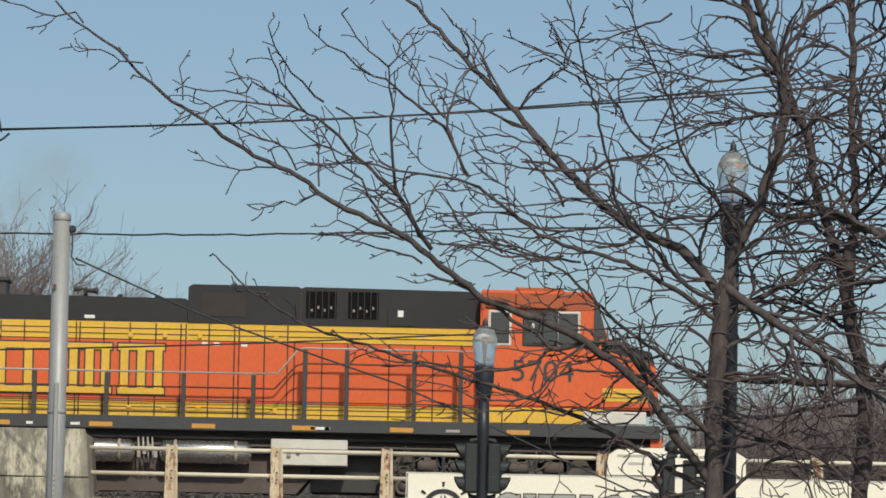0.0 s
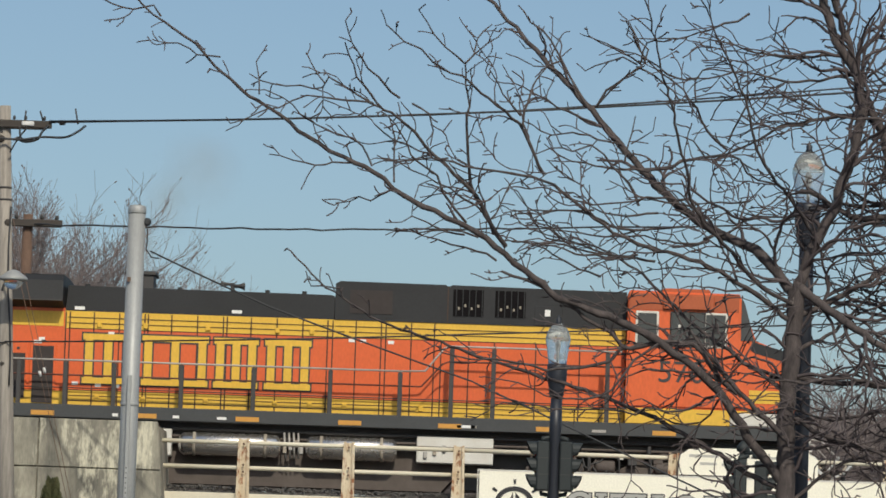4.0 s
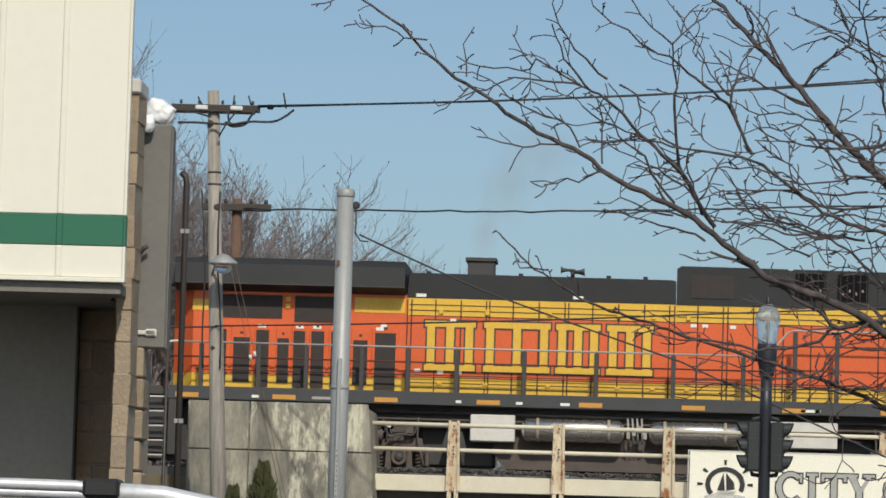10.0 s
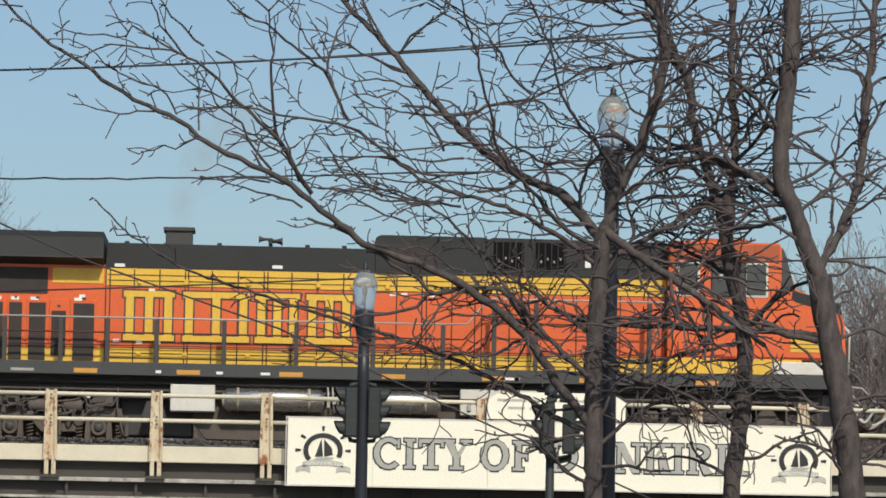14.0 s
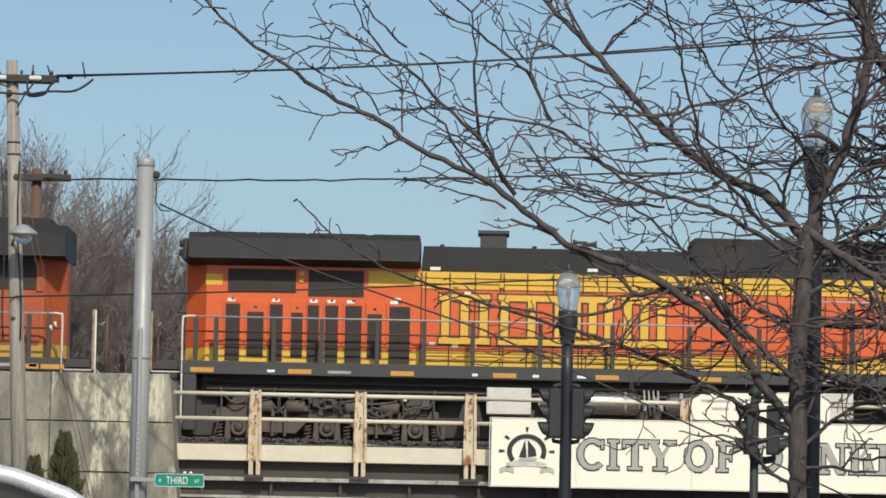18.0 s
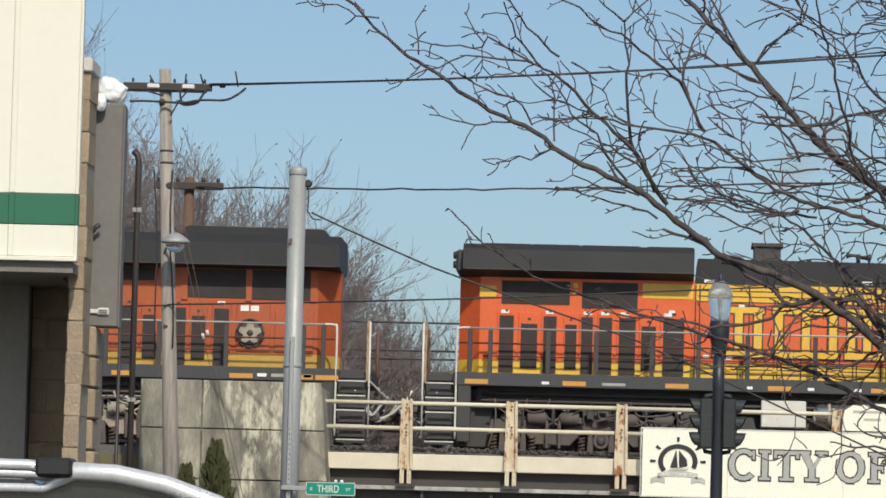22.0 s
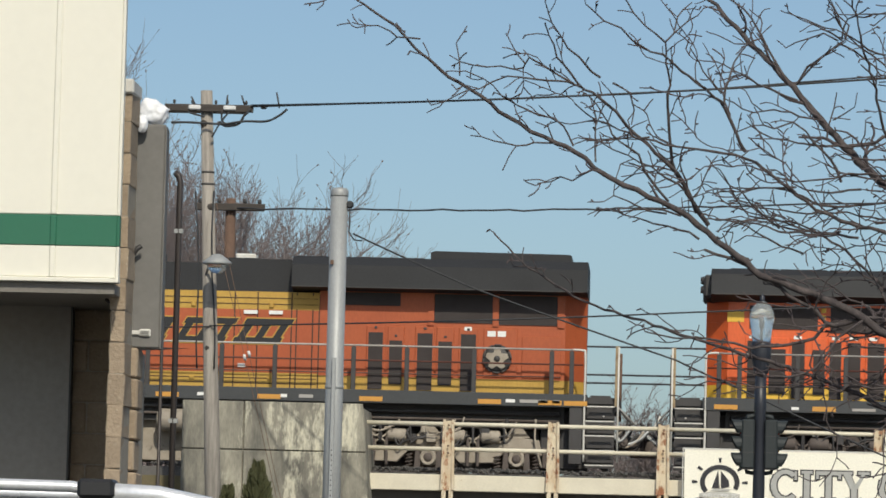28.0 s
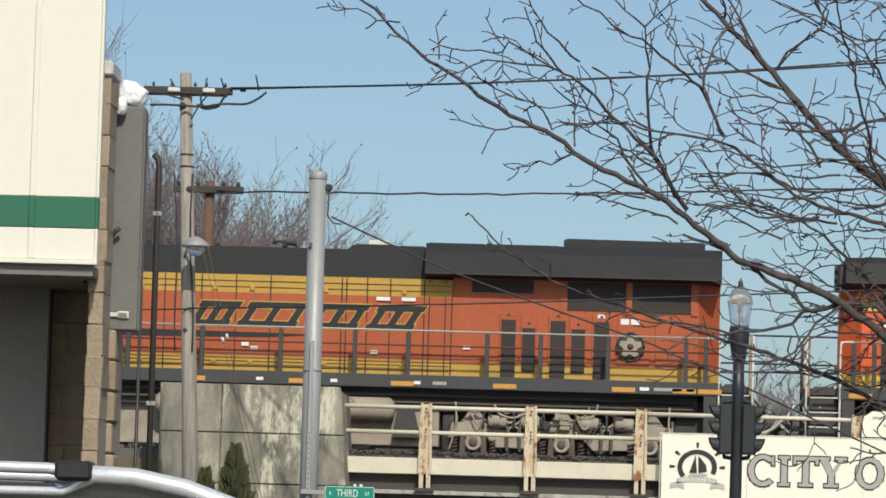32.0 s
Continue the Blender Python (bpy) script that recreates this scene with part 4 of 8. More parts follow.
# cab and nose
CX0, CX1 = 17.30, 19.86
bm = bmesh.new()
prof = [(CX0, 2.29), (21.16, 2.29), (21.12, 3.10), (20.98, 3.52), (20.10, 3.74), (CX1 + 0.16, 3.78), (CX1 - 0.10, 4.62), (CX1 - 0.16, 4.80), (CX0 + 0.04, 4.82), (CX0, 4.76)]
prism(bm, prof, -0.54, 2.44)
bmesh.ops.bevel(bm, geom=[e for e in bm.edges if abs(e.verts[0].co.y - e.verts[1].co.y) < 0.01], offset=0.05, segments=2, affect="EDGES")
cab = part("cab", bm, O, loco, "orange cab and nose")
bm = bmesh.new()
prism(bm, [(CX1 + 0.12, 3.795), (20.12, 3.75), (20.99, 3.53), (21.06, 3.30), (20.9, 3.31), (20.05, 3.54), (CX1 + 0.10, 3.60)], -0.548, 2.448)
bmesh.ops.recalc_face_normals(bm, faces=bm.faces[:])
part("nose_top", bm, K, cab, "black anti-glare nose top")
box_part("cab_skirt", loco, Y, CX0, 20.2, -0.545, 2.445, 1.951, 2.288, 0.01)
box_part("nose_stripe", cab, Y, 19.95, 20.95, -0.552, -0.541, 2.46, 2.74)
for z in (2.54, 2.63):
    seam_h(cab, 19.95, 20.95, z, -0.558, 0.008)
box_part("upper_panel", cab, M["orange_dull"], CX0 + 0.02, CX1 - 0.17, -0.552, -0.535, 4.40, 4.76, 0.006, "dull orange panel over the windows")
box_part("grab_iron_panel", cab, M["orange_dull"], 18.05, 19.15, -0.62, -0.54, 4.42, 4.74, 0.02)
box_part("step_box", loco, M["white_dirty"], 19.55, 20.9, -0.60, -0.5, 1.96, 2.24, 0.02)
for x0, x1 in ((17.52, 17.92), (18.26, 18.62), (18.66, 18.94), (18.98, 19.40)):
    bm = bmesh.new()
    box(bm, x0 - 0.05, x1 + 0.05, -0.565, -0.54, 3.62, 4.38, 0.02)
    fr = part("window_frame", bm, M["white_dirty"] if x0 in (17.52, 18.98) else M["black"], cab)
    box_part("pane", fr, M["glass"], x0, x1, -0.575, -0.566, 3.67, 4.33)
box_part("mirror", cab, M["white_dirty"], 18.38, 18.46, -0.66, -0.60, 3.98, 4.10, 0.01)
bm = bmesh.new()
prism(bm, [(CX1 + 0.14, 3.84), (CX1 + 0.18, 3.84), (CX1 - 0.04, 4.60), (CX1 - 0.10, 4.60)], -0.4, 2.3)
part("windshield", bm, M["glass"], cab)
bm = bmesh.new()
prism(bm, [(CX1 - 0.12, 3.80), (CX1 + 0.17, 3.80), (CX1 - 0.05, 4.60), (CX1 - 0.12, 4.72)], -0.556, -0.541)
part("windshield_side", bm, M["sill"], cab)
words("5704", 0.66, M["black"], cab, 17.96, -0.548, 2.86, "road_number", "dark green painted road number", 0.003, 1.05)
for z in (4.78,):
    box_part("roof_unit", cab, M["orange_dull"], 18.06, 19.12, 0.5, 1.4, 4.79, 4.96, 0.04)
tube_part("antenna", cab, M["black"], [(19.0, 0.95, 4.8), (19.0, 0.95, 5.05)], 0.02, 6)
for y in (-0.45, 2.35):
    tube_part("nose_grab", cab, M["white_dirty"], [(21.22, y, 2.0), (21.24, y, 2.9), (21.1, y, 3.05)], 0.022, 6)
# handrails: low along the engine room, stepping up by the blower room
handrail(loco, 0.1, 12.5, (0.34, 0.78, 2.02, 3.05, 4.25, 5.25, 6.3, 7.75, 9.3, 10.95, 12.45))
tube_part("handrail", loco, M["handrail"], [(12.5, -0.56, 2.90), (12.98, -0.56, 2.92), (13.38, -0.56, 3.42), (13.5, -0.56, 3.47), (17.2, -0.56, 3.47)], 0.021, 8)
tube_part("mid_rail", loco, M["rail_red"], [(12.5, -0.56, 2.58), (12.9, -0.56, 2.58), (13.35, -0.56, 3.08), (13.5, -0.56, 3.14), (17.2, -0.56, 3.14)], 0.019, 6)
for x in (13.55, 14.45, 15.9, 16.9):
    bm = bmesh.new()
    box(bm, x - 0.05, x + 0.05, -0.58, -0.52, 1.7, 3.44, 0.008)
    part("stanchion", bm, M["black"], loco)
tube_part("walkway_pipe", loco, M["black"], [(0.6, -0.10, 2.33), (17.2, -0.10, 2.33)], 0.012, 6)
# underframe: reservoirs, boxes, fuel tank, trucks
bm = bmesh.new()
prism(bm, [(7.4, 0.35), (13.4, 0.35), (13.7, 0.7), (13.7, 1.3), (7.1, 1.3), (7.1, 0.7)], -0.02, 1.9)
part("fuel_tank", bm, M["grime"], loco)
for x0, x1 in ((7.72, 9.95), (10.45, 12.45)):
    bm = bmesh.new()
    r = 0.25
    lathe(bm, [(0.05, 0), (0.17, 0.03), (r, 0.12), (r, x1 - x0 - 0.12), (0.17, x1 - x0 - 0.03), (0.05, x1 - x0)], 18, (x0, -0.38, 1.20), "x")
    tank = part("air_reservoir", bm, M["silver"], loco, "silver air reservoir with rust streaks")
    for k in (0.35, (x1 - x0) - 0.35):
        bm = bmesh.new()
        lathe(bm, [(0.262, -0.03), (0.262, 0.03)], 18, (x0 + k, -0.38, 1.20), "x")
        part("strap", bm, M["truck_grey"], tank)
box_part("battery_box", loco, M["white_dirty"], 6.62, 7.58, -0.45, 0.2, 0.92, 1.50, 0.02, "dirty white equipment box")
box_part("filter_box", loco, M["white_dirty"], 12.85, 14.5, -0.45, 0.2, 0.95, 1.52, 0.02, "dirty white equipment box")
seam_h(loco, 12.85, 14.5, 1.3, -0.458)
for k in range(4):
    tube_part("valve_pipe", loco, M["handrail"], [(10.0 + k * 0.1, -0.42, 1.5), (10.02 + k * 0.1, -0.46, 1.2), (10.05 + k * 0.09, -0.4, 0.95)], 0.022, 6)
for k in range(7):
    x = 13.0 + k * 0.2 if k < 3 else 9.98 + (k - 3) * 0.12
    box_part("valve", loco, M["truck_grey"] if k % 2 else M["handrail"], x, x + 0.08, -0.5, -0.42, 1.05 + 0.07 * (k % 3), 1.2 + 0.07 * (k % 3), 0.01)
bm = bmesh.new()
prism(bm, [(6.0, 0.75), (6.12, 1.12), (6.45, 1.12), (6.55, 0.75)], -0.44, -0.2)
part("sand_box", bm, M["black"], loco)
for x0, x1 in ((5.55, 7.1), (13.7, 15.3)):
    box_part("equipment_box", loco, M["black"], x0, x1, 0.2, 1.7, 0.4, 1.25, 0.02)
truck(loco, 3.2, M["grime"])
truck(loco, 17.6, M["grime"])
end_steps(loco, -0.62, 1)
coupler_gear(loco, -0.3, -1)
box_part("end_platform", loco, M["dark"], -0.7, 0.0, 0.0, 1.9, 1.6, 1.9, 0.01)
box_part("end_plate", loco, M["black"], 0.0, 0.85, 0.0, 1.9, 0.35, 1.62, 0.02)
box_part("pilot", loco, M["black"], -0.45, -0.3, -0.25, 2.15, 0.35, 1.55, 0.02)
bm = bmesh.new()
prism(bm, [(21.0, 0.3), (21.35, 0.3), (21.25, 1.66), (21.0, 1.66)], -0.5, 2.4)
part("pilot", bm, M["orange"], loco)
coupler_gear(loco, 21.2, 1)

# trailing unit, darker and dirtier; its x grows towards the lead unit, radiator end at 0
loco2 = thing("locomotive", -17.9, NEAR, RAIL, "dull dirty orange diesel locomotive with dark roof coupled behind", "locomotive", "coupled locomotives")
O2, Y2 = M["orange_dull"], M["yellow_dull"]
frame_and_deck(loco2, -21.2, 0.0, (-1.05, -0.5, -2.35, -4.9, -7.1, -9.3, -11.6, -14.0))
for z0, z1, mat, nm in ((1.95, 2.29, Y2, "lower_band"), (2.29, 3.66, O2, "hood_side"), (3.66, 4.05, Y2, "upper_band")):
    box_part(nm, loco2, mat, -17.2, -5.85, 0.0, 1.9, z0 + 0.001, z1 - 0.001)
end_hood(loco2, "lower_band", Y2, -0.06, -5.85, 1.951, 2.26)
end_hood(loco2, "hood_side", O2, -0.06, -5.85, 2.261, 4.11)
box_part("upper_band", loco2, Y2, -6.44, -5.86, -0.012, 0.0, 3.68, 3.98)
bm = bmesh.new()
prism(bm, [(-17.2, 4.05), (-6.45, 4.05), (-6.45, 4.72), (-6.5, 4.76), (-8.05, 4.76), (-8.15, 4.66), (-17.2, 4.66)], 0.0, 1.9)
part("hood_roof", bm, K, loco2)
prof = [(-0.52, 4.15), (-0.50, 4.63), (-0.25, 4.82), (2.15, 4.82), (2.4, 4.63), (2.42, 4.15), (1.95, 4.1), (-0.05, 4.1)]
bm = bmesh.new()
a = [bm.verts.new((-6.44, y, z)) for y, z in prof]
b = [bm.verts.new((-0.05, y, z)) for y, z in prof]
bm.faces.new(a), bm.faces.new(b[::-1])
for i in range(len(a)):
    j = (i + 1) % len(a)
    bm.faces.new((a[j], a[i], b[i], b[j]))
bmesh.ops.recalc_face_normals(bm, faces=bm.faces[:])
wing2 = part("radiator_wing", bm, K, loco2, "dark overhanging radiator housing")
bm = bmesh.new()
prism(bm, [(-3.48, 4.81), (-0.42, 4.81), (-0.42, 4.98), (-0.5, 5.0), (-3.4, 5.02), (-3.48, 4.98)], 0.1, 1.8)
part("roof_hatch", bm, K, wing2)
for x0, x1 in ((-6.4, -5.2), (-5.15, -3.6)):
    box_part("roof_hatch", wing2, K, x0, x1, 0.0, 1.9, 4.815, 4.85, 0.01)
box_part("wing_seam", wing2, M["black"], -6.44, -0.14, -0.53, -0.50, 4.145, 4.165)
for x0, x1, z0 in ((-5.43, -4.1, 3.80), (-3.36, -2.1, 3.46), (-1.96, -0.70, 3.44)):
    box_part("radiator_screen", loco2, M["shade"], x0, x1, -0.02, 0.01, z0, 4.08, label="black radiator screen")
for x0, x1 in ((-3.5, -3.37), (-2.09, -1.97), (-0.69, -0.55)):
    box_part("screen_post", loco2, O2, x0, x1, -0.04, 0.0, 3.4, 4.08)
for x, w, tall in ((-4.82, 0.40, 1), (-4.36, 0.36, 0), (-3.76, 0.42, 1), (-3.30, 0.38, 0), (-2.82, 0.42, 1)):
    louvre_door(loco2, O2, x, w, 2.28, 3.36, 1.99 if tall else 2.10, 3.22 if tall else 3.05, M["shade"])
bm = bmesh.new()
box(bm, -2.28, -1.55, -0.03, 0.0, 2.3, 3.36, 0.012)
sq = part("access_panel", bm, O2, loco2)
decal(loco2, -2.2, 3.18, 0.18, 0.12, -0.04)
decal(loco2, -1.98, 3.18, 0.18, 0.12, -0.04)
bm = bmesh.new()
lathe(bm, [(0.02, -0.06), (0.29, -0.055), (0.315, -0.03)], 22, (-1.98, 0, 2.70), "y")
cover = part("round_cover", bm, M["black"], loco2, "round dark cover with a dusty star wheel")
bm = bmesh.new()
star = [(-1.98 + r * math.cos(t), 2.70 + r * math.sin(t)) for k in range(5) for r, t in ((0.25, k * 2 * math.pi / 5 + 1.35), (0.25, k * 2 * math.pi / 5 + 1.75), (0.15, k * 2 * math.pi / 5 + 2.18))]
prism(bm, star, -0.085, -0.058)
bmesh.ops.recalc_face_normals(bm, faces=bm.faces[:])
part("star_wheel", bm, M["truck_grey"], cover)
for k in range(10):
    t0 = k * math.pi / 5
    bm = bmesh.new()
    tube(bm, [(-1.98 + 0.30 * math.cos(t0 + q), -0.075, 2.70 + 0.30 * math.sin(t0 + q)) for q in (0.0, 0.17, 0.34, 0.5)], 0.022, 6)
    part("ring_segment", bm, M["black"] if k % 4 else M["grime"], cover)
bm = bmesh.new()
lathe(bm, [(0.02, -0.12), (0.05, -0.11), (0.07, -0.085)], 14, (-1.98, 0, 2.70), "y")
part("hub", bm, M["black"], cover)
box_part("access_panel", loco2, O2, -1.45, -0.6, -0.03, 0.0, 2.3, 3.2, 0.012)
seam(loco2, -5.86, 1.97, 4.0)
for x in (-6.0, -6.35, -6.46, -7.2, -7.7, -8.15, -8.25, -9.0, -9.8, -10.55, -11.3, -12.1, -13.0, -14.0):
    seam(loco2, x, 1.97, 4.04)
for z in (2.06, 2.17, 3.78, 3.91):
    seam_h(loco2, -17.2, -5.9, z, -0.012, 0.008)
for x in (-6.9, -8.6, -10.2, -11.0, -12.6):
    for z in (2.07, 3.70):
        box_part("door_latch", loco2, Y2, x - 0.05, x + 0.05, -0.04, 0.0, z, z + 0.12, 0.012)
for x, z in ((-6.95, 3.56), (-7.5, 3.56), (-7.6, 2.4), (-5.6, 2.55), (-10.4, 2.5), (-10.2, 2.42), (-2.7, 3.3)):
    decal(loco2, x, z, 0.3 if z > 3.5 else 0.16, 0.08, -0.045)
for x0, x1 in ((-11.62, -10.72), (-10.56, -9.26), (-9.06, -7.94), (-7.76, -6.72)):
    block_mark(loco2, x0, x1, 2.92, 3.46, M["dark"], M["yellow_dull"], lean=0.62, bar=0.17, tie=0.13, rim=0.025)
bm = bmesh.new()
prism(bm, [(-13.2, 2.66), (-9.9, 2.70), (-8.7, 2.78), (-9.9, 2.80), (-13.2, 2.82)], -0.012, 0.0)
part("painted_stripe", bm, M["dark"], loco2)
horn(loco2, -9.6, 4.70)
for x, w, m in ((-1.75, 0.2, "white"), (-1.45, 0.6, "handrail"), (-0.75, 0.16, "handrail"), (-6.6, 0.14, "white"), (-6.2, 0.3, "handrail"), (-8.4, 0.15, "white"), (-10.0, 0.15, "white")):
    decal(loco2, x, 1.74, w, 0.07, -0.632, M[m])
box_part("roof_beacon", loco2, M["white_dirty"], -7.75, -7.3, 0.4, 0.9, 4.76, 4.90, 0.03)
box_part("roof_unit", loco2, K, -8.0, -7.2, 0.3, 1.2, 4.75, 4.80, 0.01)
for x in (-14.0, -12.5, -11.0):
    box_part("lifting_lug", loco2, K, x - 0.05, x + 0.05, 0.1, 0.2, 4.66, 4.73, 0.01)
handrail(loco2, -17.0, -0.1, (-0.35, -0.78, -2.45, -3.9, -5.05, -6.75, -7.9, -9.5, -11.2, -12.8, -14.5, -16.2))
tube_part("walkway_pipe", loco2, M["black"], [(-17.0, -0.10, 2.33), (-0.6, -0.10, 2.33)], 0.012, 6)
bm = bmesh.new()
prof = [(-17.2, 2.29), (-21.1, 2.29), (-21.05, 3.1), (-20.9, 3.7), (-20.0, 3.8), (-19.8, 4.6), (-19.6, 4.8), (-17.4, 4.8), (-17.2, 4.7)]
prism(bm, prof, -0.54, 2.44)
bmesh.ops.recalc_face_normals(bm, faces=bm.faces[:])
part("cab", bm, O2, loco2, "dull orange cab and nose")
bm = bmesh.new()
prism(bm, [(-13.4, 0.35), (-7.6, 0.35), (-7.2, 0.7), (-7.2, 1.3), (-13.7, 1.3), (-13.7, 0.7)], -0.02, 1.9)
part("fuel_tank", bm, M["truck_grey"], loco2)
for x0, x1 in ((-9.3, -7.0), (-12.2, -9.6)):
    bm = bmesh.new()
    lathe(bm, [(0.05, 0), (0.17, 0.03), (0.25, 0.12), (0.25, x1 - x0 - 0.12), (0.17, x1 - x0 - 0.03), (0.05, x1 - x0)], 18, (x0, -0.38, 1.20), "x")
    part("air_reservoir", bm, M["truck_grey"], loco2, "dusty grey air reservoir")
bm = bmesh.new()
prism(bm, [(-7.05, 0.6), (-6.95, 1.25), (-6.6, 1.25), (-6.45, 0.6)], -0.44, -0.2)
part("sand_box", bm, M["black"], loco2)
for x0, x1, y0, m in ((-8.2, -6.06, -0.16, "truck_grey"), (-15.3, -13.7, 0.2, "black")):
    box_part("equipment_box", loco2, M[m], x0, x1, y0, 1.7, 0.42, 1.26, 0.02)
truck(loco2, -3.4, M["truck_grey"])
truck(loco2, -17.6, M["truck_grey"])
end_steps(loco2, 0.62, -1)
coupler_gear(loco2, 0.3, 1)
box_part("end_platform", loco2, M["dark"], 0.0, 0.7, 0.0, 1.9, 1.6, 1.9, 0.01)
box_part("end_plate", loco2, M["black"], -1.0, 0.0, 0.0, 1.9, 0.35, 1.62, 0.02)
box_part("pilot", loco2, M["black"], 0.3, 0.45, -0.25, 2.15, 0.35, 1.55, 0.02)

# ---- street furniture ----
pole = thing("signal_pole", -5.073, 69, 0, "round galvanised steel pole with a perforated sign post strapped on", "pole")
tube_part("shaft", pole, M["galv"], [(0, 0, 0), (0, 0, 7.5)], [0.14, 0.128], 20)
bm = bmesh.new()
lathe(bm, [(0.132, 7.48), (0.136, 7.5), (0.136, 7.56), (0.12, 7.6), (0.05, 7.615)], 20)
part("cap", bm, M["galv"], pole)
bm = bmesh.new()
lathe(bm, [(0.035, -0.05), (0.06, -0.03), (0.06, 0.03), (0.035, 0.05)], 12, (0.16, -0.02, 7.36), "y")
part("clamp", bm, M["cable"], pole)
tube_part("tether", pole, M["cable"], [(0.16, -0.04, 7.32), (0.17, -0.04, 7.1), (0.16, -0.04, 6.95), (0.24, -0.04, 6.83), (0.36, -0.04, 6.82)], 0.011, 6)
for z in (0.6, 2.2, 4.6):
    bm = bmesh.new()
    lathe(bm, [(0.139, z), (0.143, z + 0.01), (0.143, z + 0.04), (0.139, z + 0.05)], 20)
    part("band", bm, M["galv"], pole)
box_part("hand_hole_tag", pole, M["rust_brown"], -0.10, -0.05, -0.138, -0.13, 6.45, 6.52)
# perforated square post in front of the shaft
bm = bmesh.new()
box(bm, -0.03, 0.03, -0.205, -0.145, 0.0, 5.06, 0.005)
post = part("sign_post", bm, M["galv"], pole, "perforated square sign post")
for k in range(46):
    z = 0.3 + k * 0.075
    bm = bmesh.new()
    lathe(bm, [(0.011, -0.2065), (0.011, -0.2055)], 6, (0, 0, z), "y")
    part("hole", bm, M["black"], post)

street = thing("street_sign", -4.44, 68.75, 2.80, "green street name blade with white lettering on the pole", "sign")
bm = bmesh.new()
box(bm, -0.37, 0.37, -0.004, 0.004, -0.10, 0.10)
bmesh.ops.bevel(bm, geom=[e for e in bm.edges if abs(e.verts[0].co.y - e.verts[1].co.y) > 0.005], offset=0.02, segments=3, affect="EDGES")
part("blade", bm, M["sign_green"], street)
for z0, z1, x0, x1 in ((0.088, 0.096, -0.36, 0.36), (-0.096, -0.088, -0.36, 0.36), (-0.09, 0.09, -0.366, -0.358), (-0.09, 0.09, 0.358, 0.366)):
    box_part("border", street, M["white"], x0, x1, -0.0065, -0.0042, z0, z1)
words("THIRD", 0.155, M["white"], street, -0.20, -0.0065, -0.053, deep=0.001, wide=0.72)
words("E", 0.07, M["white"], street, -0.305, -0.0065, -0.03, deep=0.001)
words("ST", 0.07, M["white"], street, 0.225, -0.0065, -0.03, deep=0.001)
box_part("bracket", street, M["galv"], -0.72, -0.355, -0.016, 0.016, -0.03, 0.03, 0.004)
box_part("clamp", street, M["galv"], -0.74, -0.56, 0.0, 0.14, -0.035, 0.035, 0.006)
for x in (0.05, 0.14):
    box_part("snow_lump", street, M["snow"], x, x + 0.05, -0.02, 0.02, 0.10, 0.135, 0.012)

# glass for the lamp globes
gm = bpy.data.materials.new("acrylic_globe")
gm.use_nodes = True
gb = gm.node_tree.nodes["Principled BSDF"]
gb.inputs["Base Color"].default_value = (0.70, 0.75, 0.77, 1)
gb.inputs["Roughness"].default_value = 0.12
gb.inputs["IOR"].default_value = 1.14
gb.inputs["Transmission Weight"].default_value = 0.76


def street_lamp(x, y, top, s, label):
    """A dark fluted post with an acorn globe; top is the finial's tip, s the globe's scale."""
    lamp = thing("street_lamp", x, y, 0, label, "street lamp", "acorn street lamps")
    bm = bmesh.new()
    r = 0.089 * s
    zc = top - 1.13 * s
    lathe(bm, [(0.26, 0), (0.26, 0.12), (0.20, 0.2), (0.19, 0.75), (0.12, 0.9), (r * 1.15, 1.05), (r, 1.3), (r * 0.86, zc - 0.5 * s), (r * 0.95, zc - 0.46 * s), (r * 0.85, zc)], 16)
    part("post", bm, M["lamp_black"], lamp)
    bm = bmesh.new()
    lathe(bm, [(r * 0.9, zc), (r * 1.15, zc + 0.04 * s), (r * 1.2, zc + 0.12 * s), (r * 1.4, zc + 0.20 * s), (r * 1.5, zc + 0.24 * s), (r * 1.56, zc + 0.42 * s), (r * 1.45, zc + 0.46 * s)], 18)
    part("fitter", bm, M["lamp_black"], lamp)
    g = zc + 0.46 * s
    bm = bmesh.new()
    outer = [(0.125, 0.0), (0.132, 0.06), (0.142, 0.15), (0.158, 0.25), (0.172, 0.32), (0.170, 0.36), (0.152, 0.42), (0.125, 0.48), (0.09, 0.52), (0.05, 0.55)]
    lathe(bm, [(a * s, g + b * s) for a, b in outer], 22)
    globe = part("globe", bm, gm, lamp, "clear ribbed acorn globe")
    bm = bmesh.new()
    lathe(bm, [(0.014 * s, g - 0.01), (0.016 * s, g + 0.16 * s), (0.03 * s, g + 0.2 * s), (0.032 * s, g + 0.3 * s), (0.012 * s, g + 0.34 * s)], 10)
    part("bulb", bm, M["handrail"], lamp)
    bm = bmesh.new()
    lathe(bm, [(0.05 * s, g + 0.545 * s), (0.03 * s, g + 0.58 * s), (0.036 * s, g + 0.61 * s), (0.012 * s, g + 0.64 * s), (0.006 * s, g + 0.67 * s)], 10)
    part("finial", bm, M["lamp_black"], lamp)
    for k in range(4):
        t = k * math.pi / 2 + 0.4
        tube_part("globe_rib", globe, M["galv"], [(0.167 * s * math.cos(t), 0.167 * s * math.sin(t), g + 0.345 * s), (0.167 * s * math.cos(t + 1.6), 0.167 * s * math.sin(t + 1.6), g + 0.345 * s)], 0.004, 4)
    return lamp


street_lamp(1.15, 62, 5.69, 0.98, "black ornamental street lamp with clear acorn globe beside traffic signals")
street_lamp(3.225, 45, 6.30, 0.92, "tall black ornamental street lamp with acorn globe among bare branches")


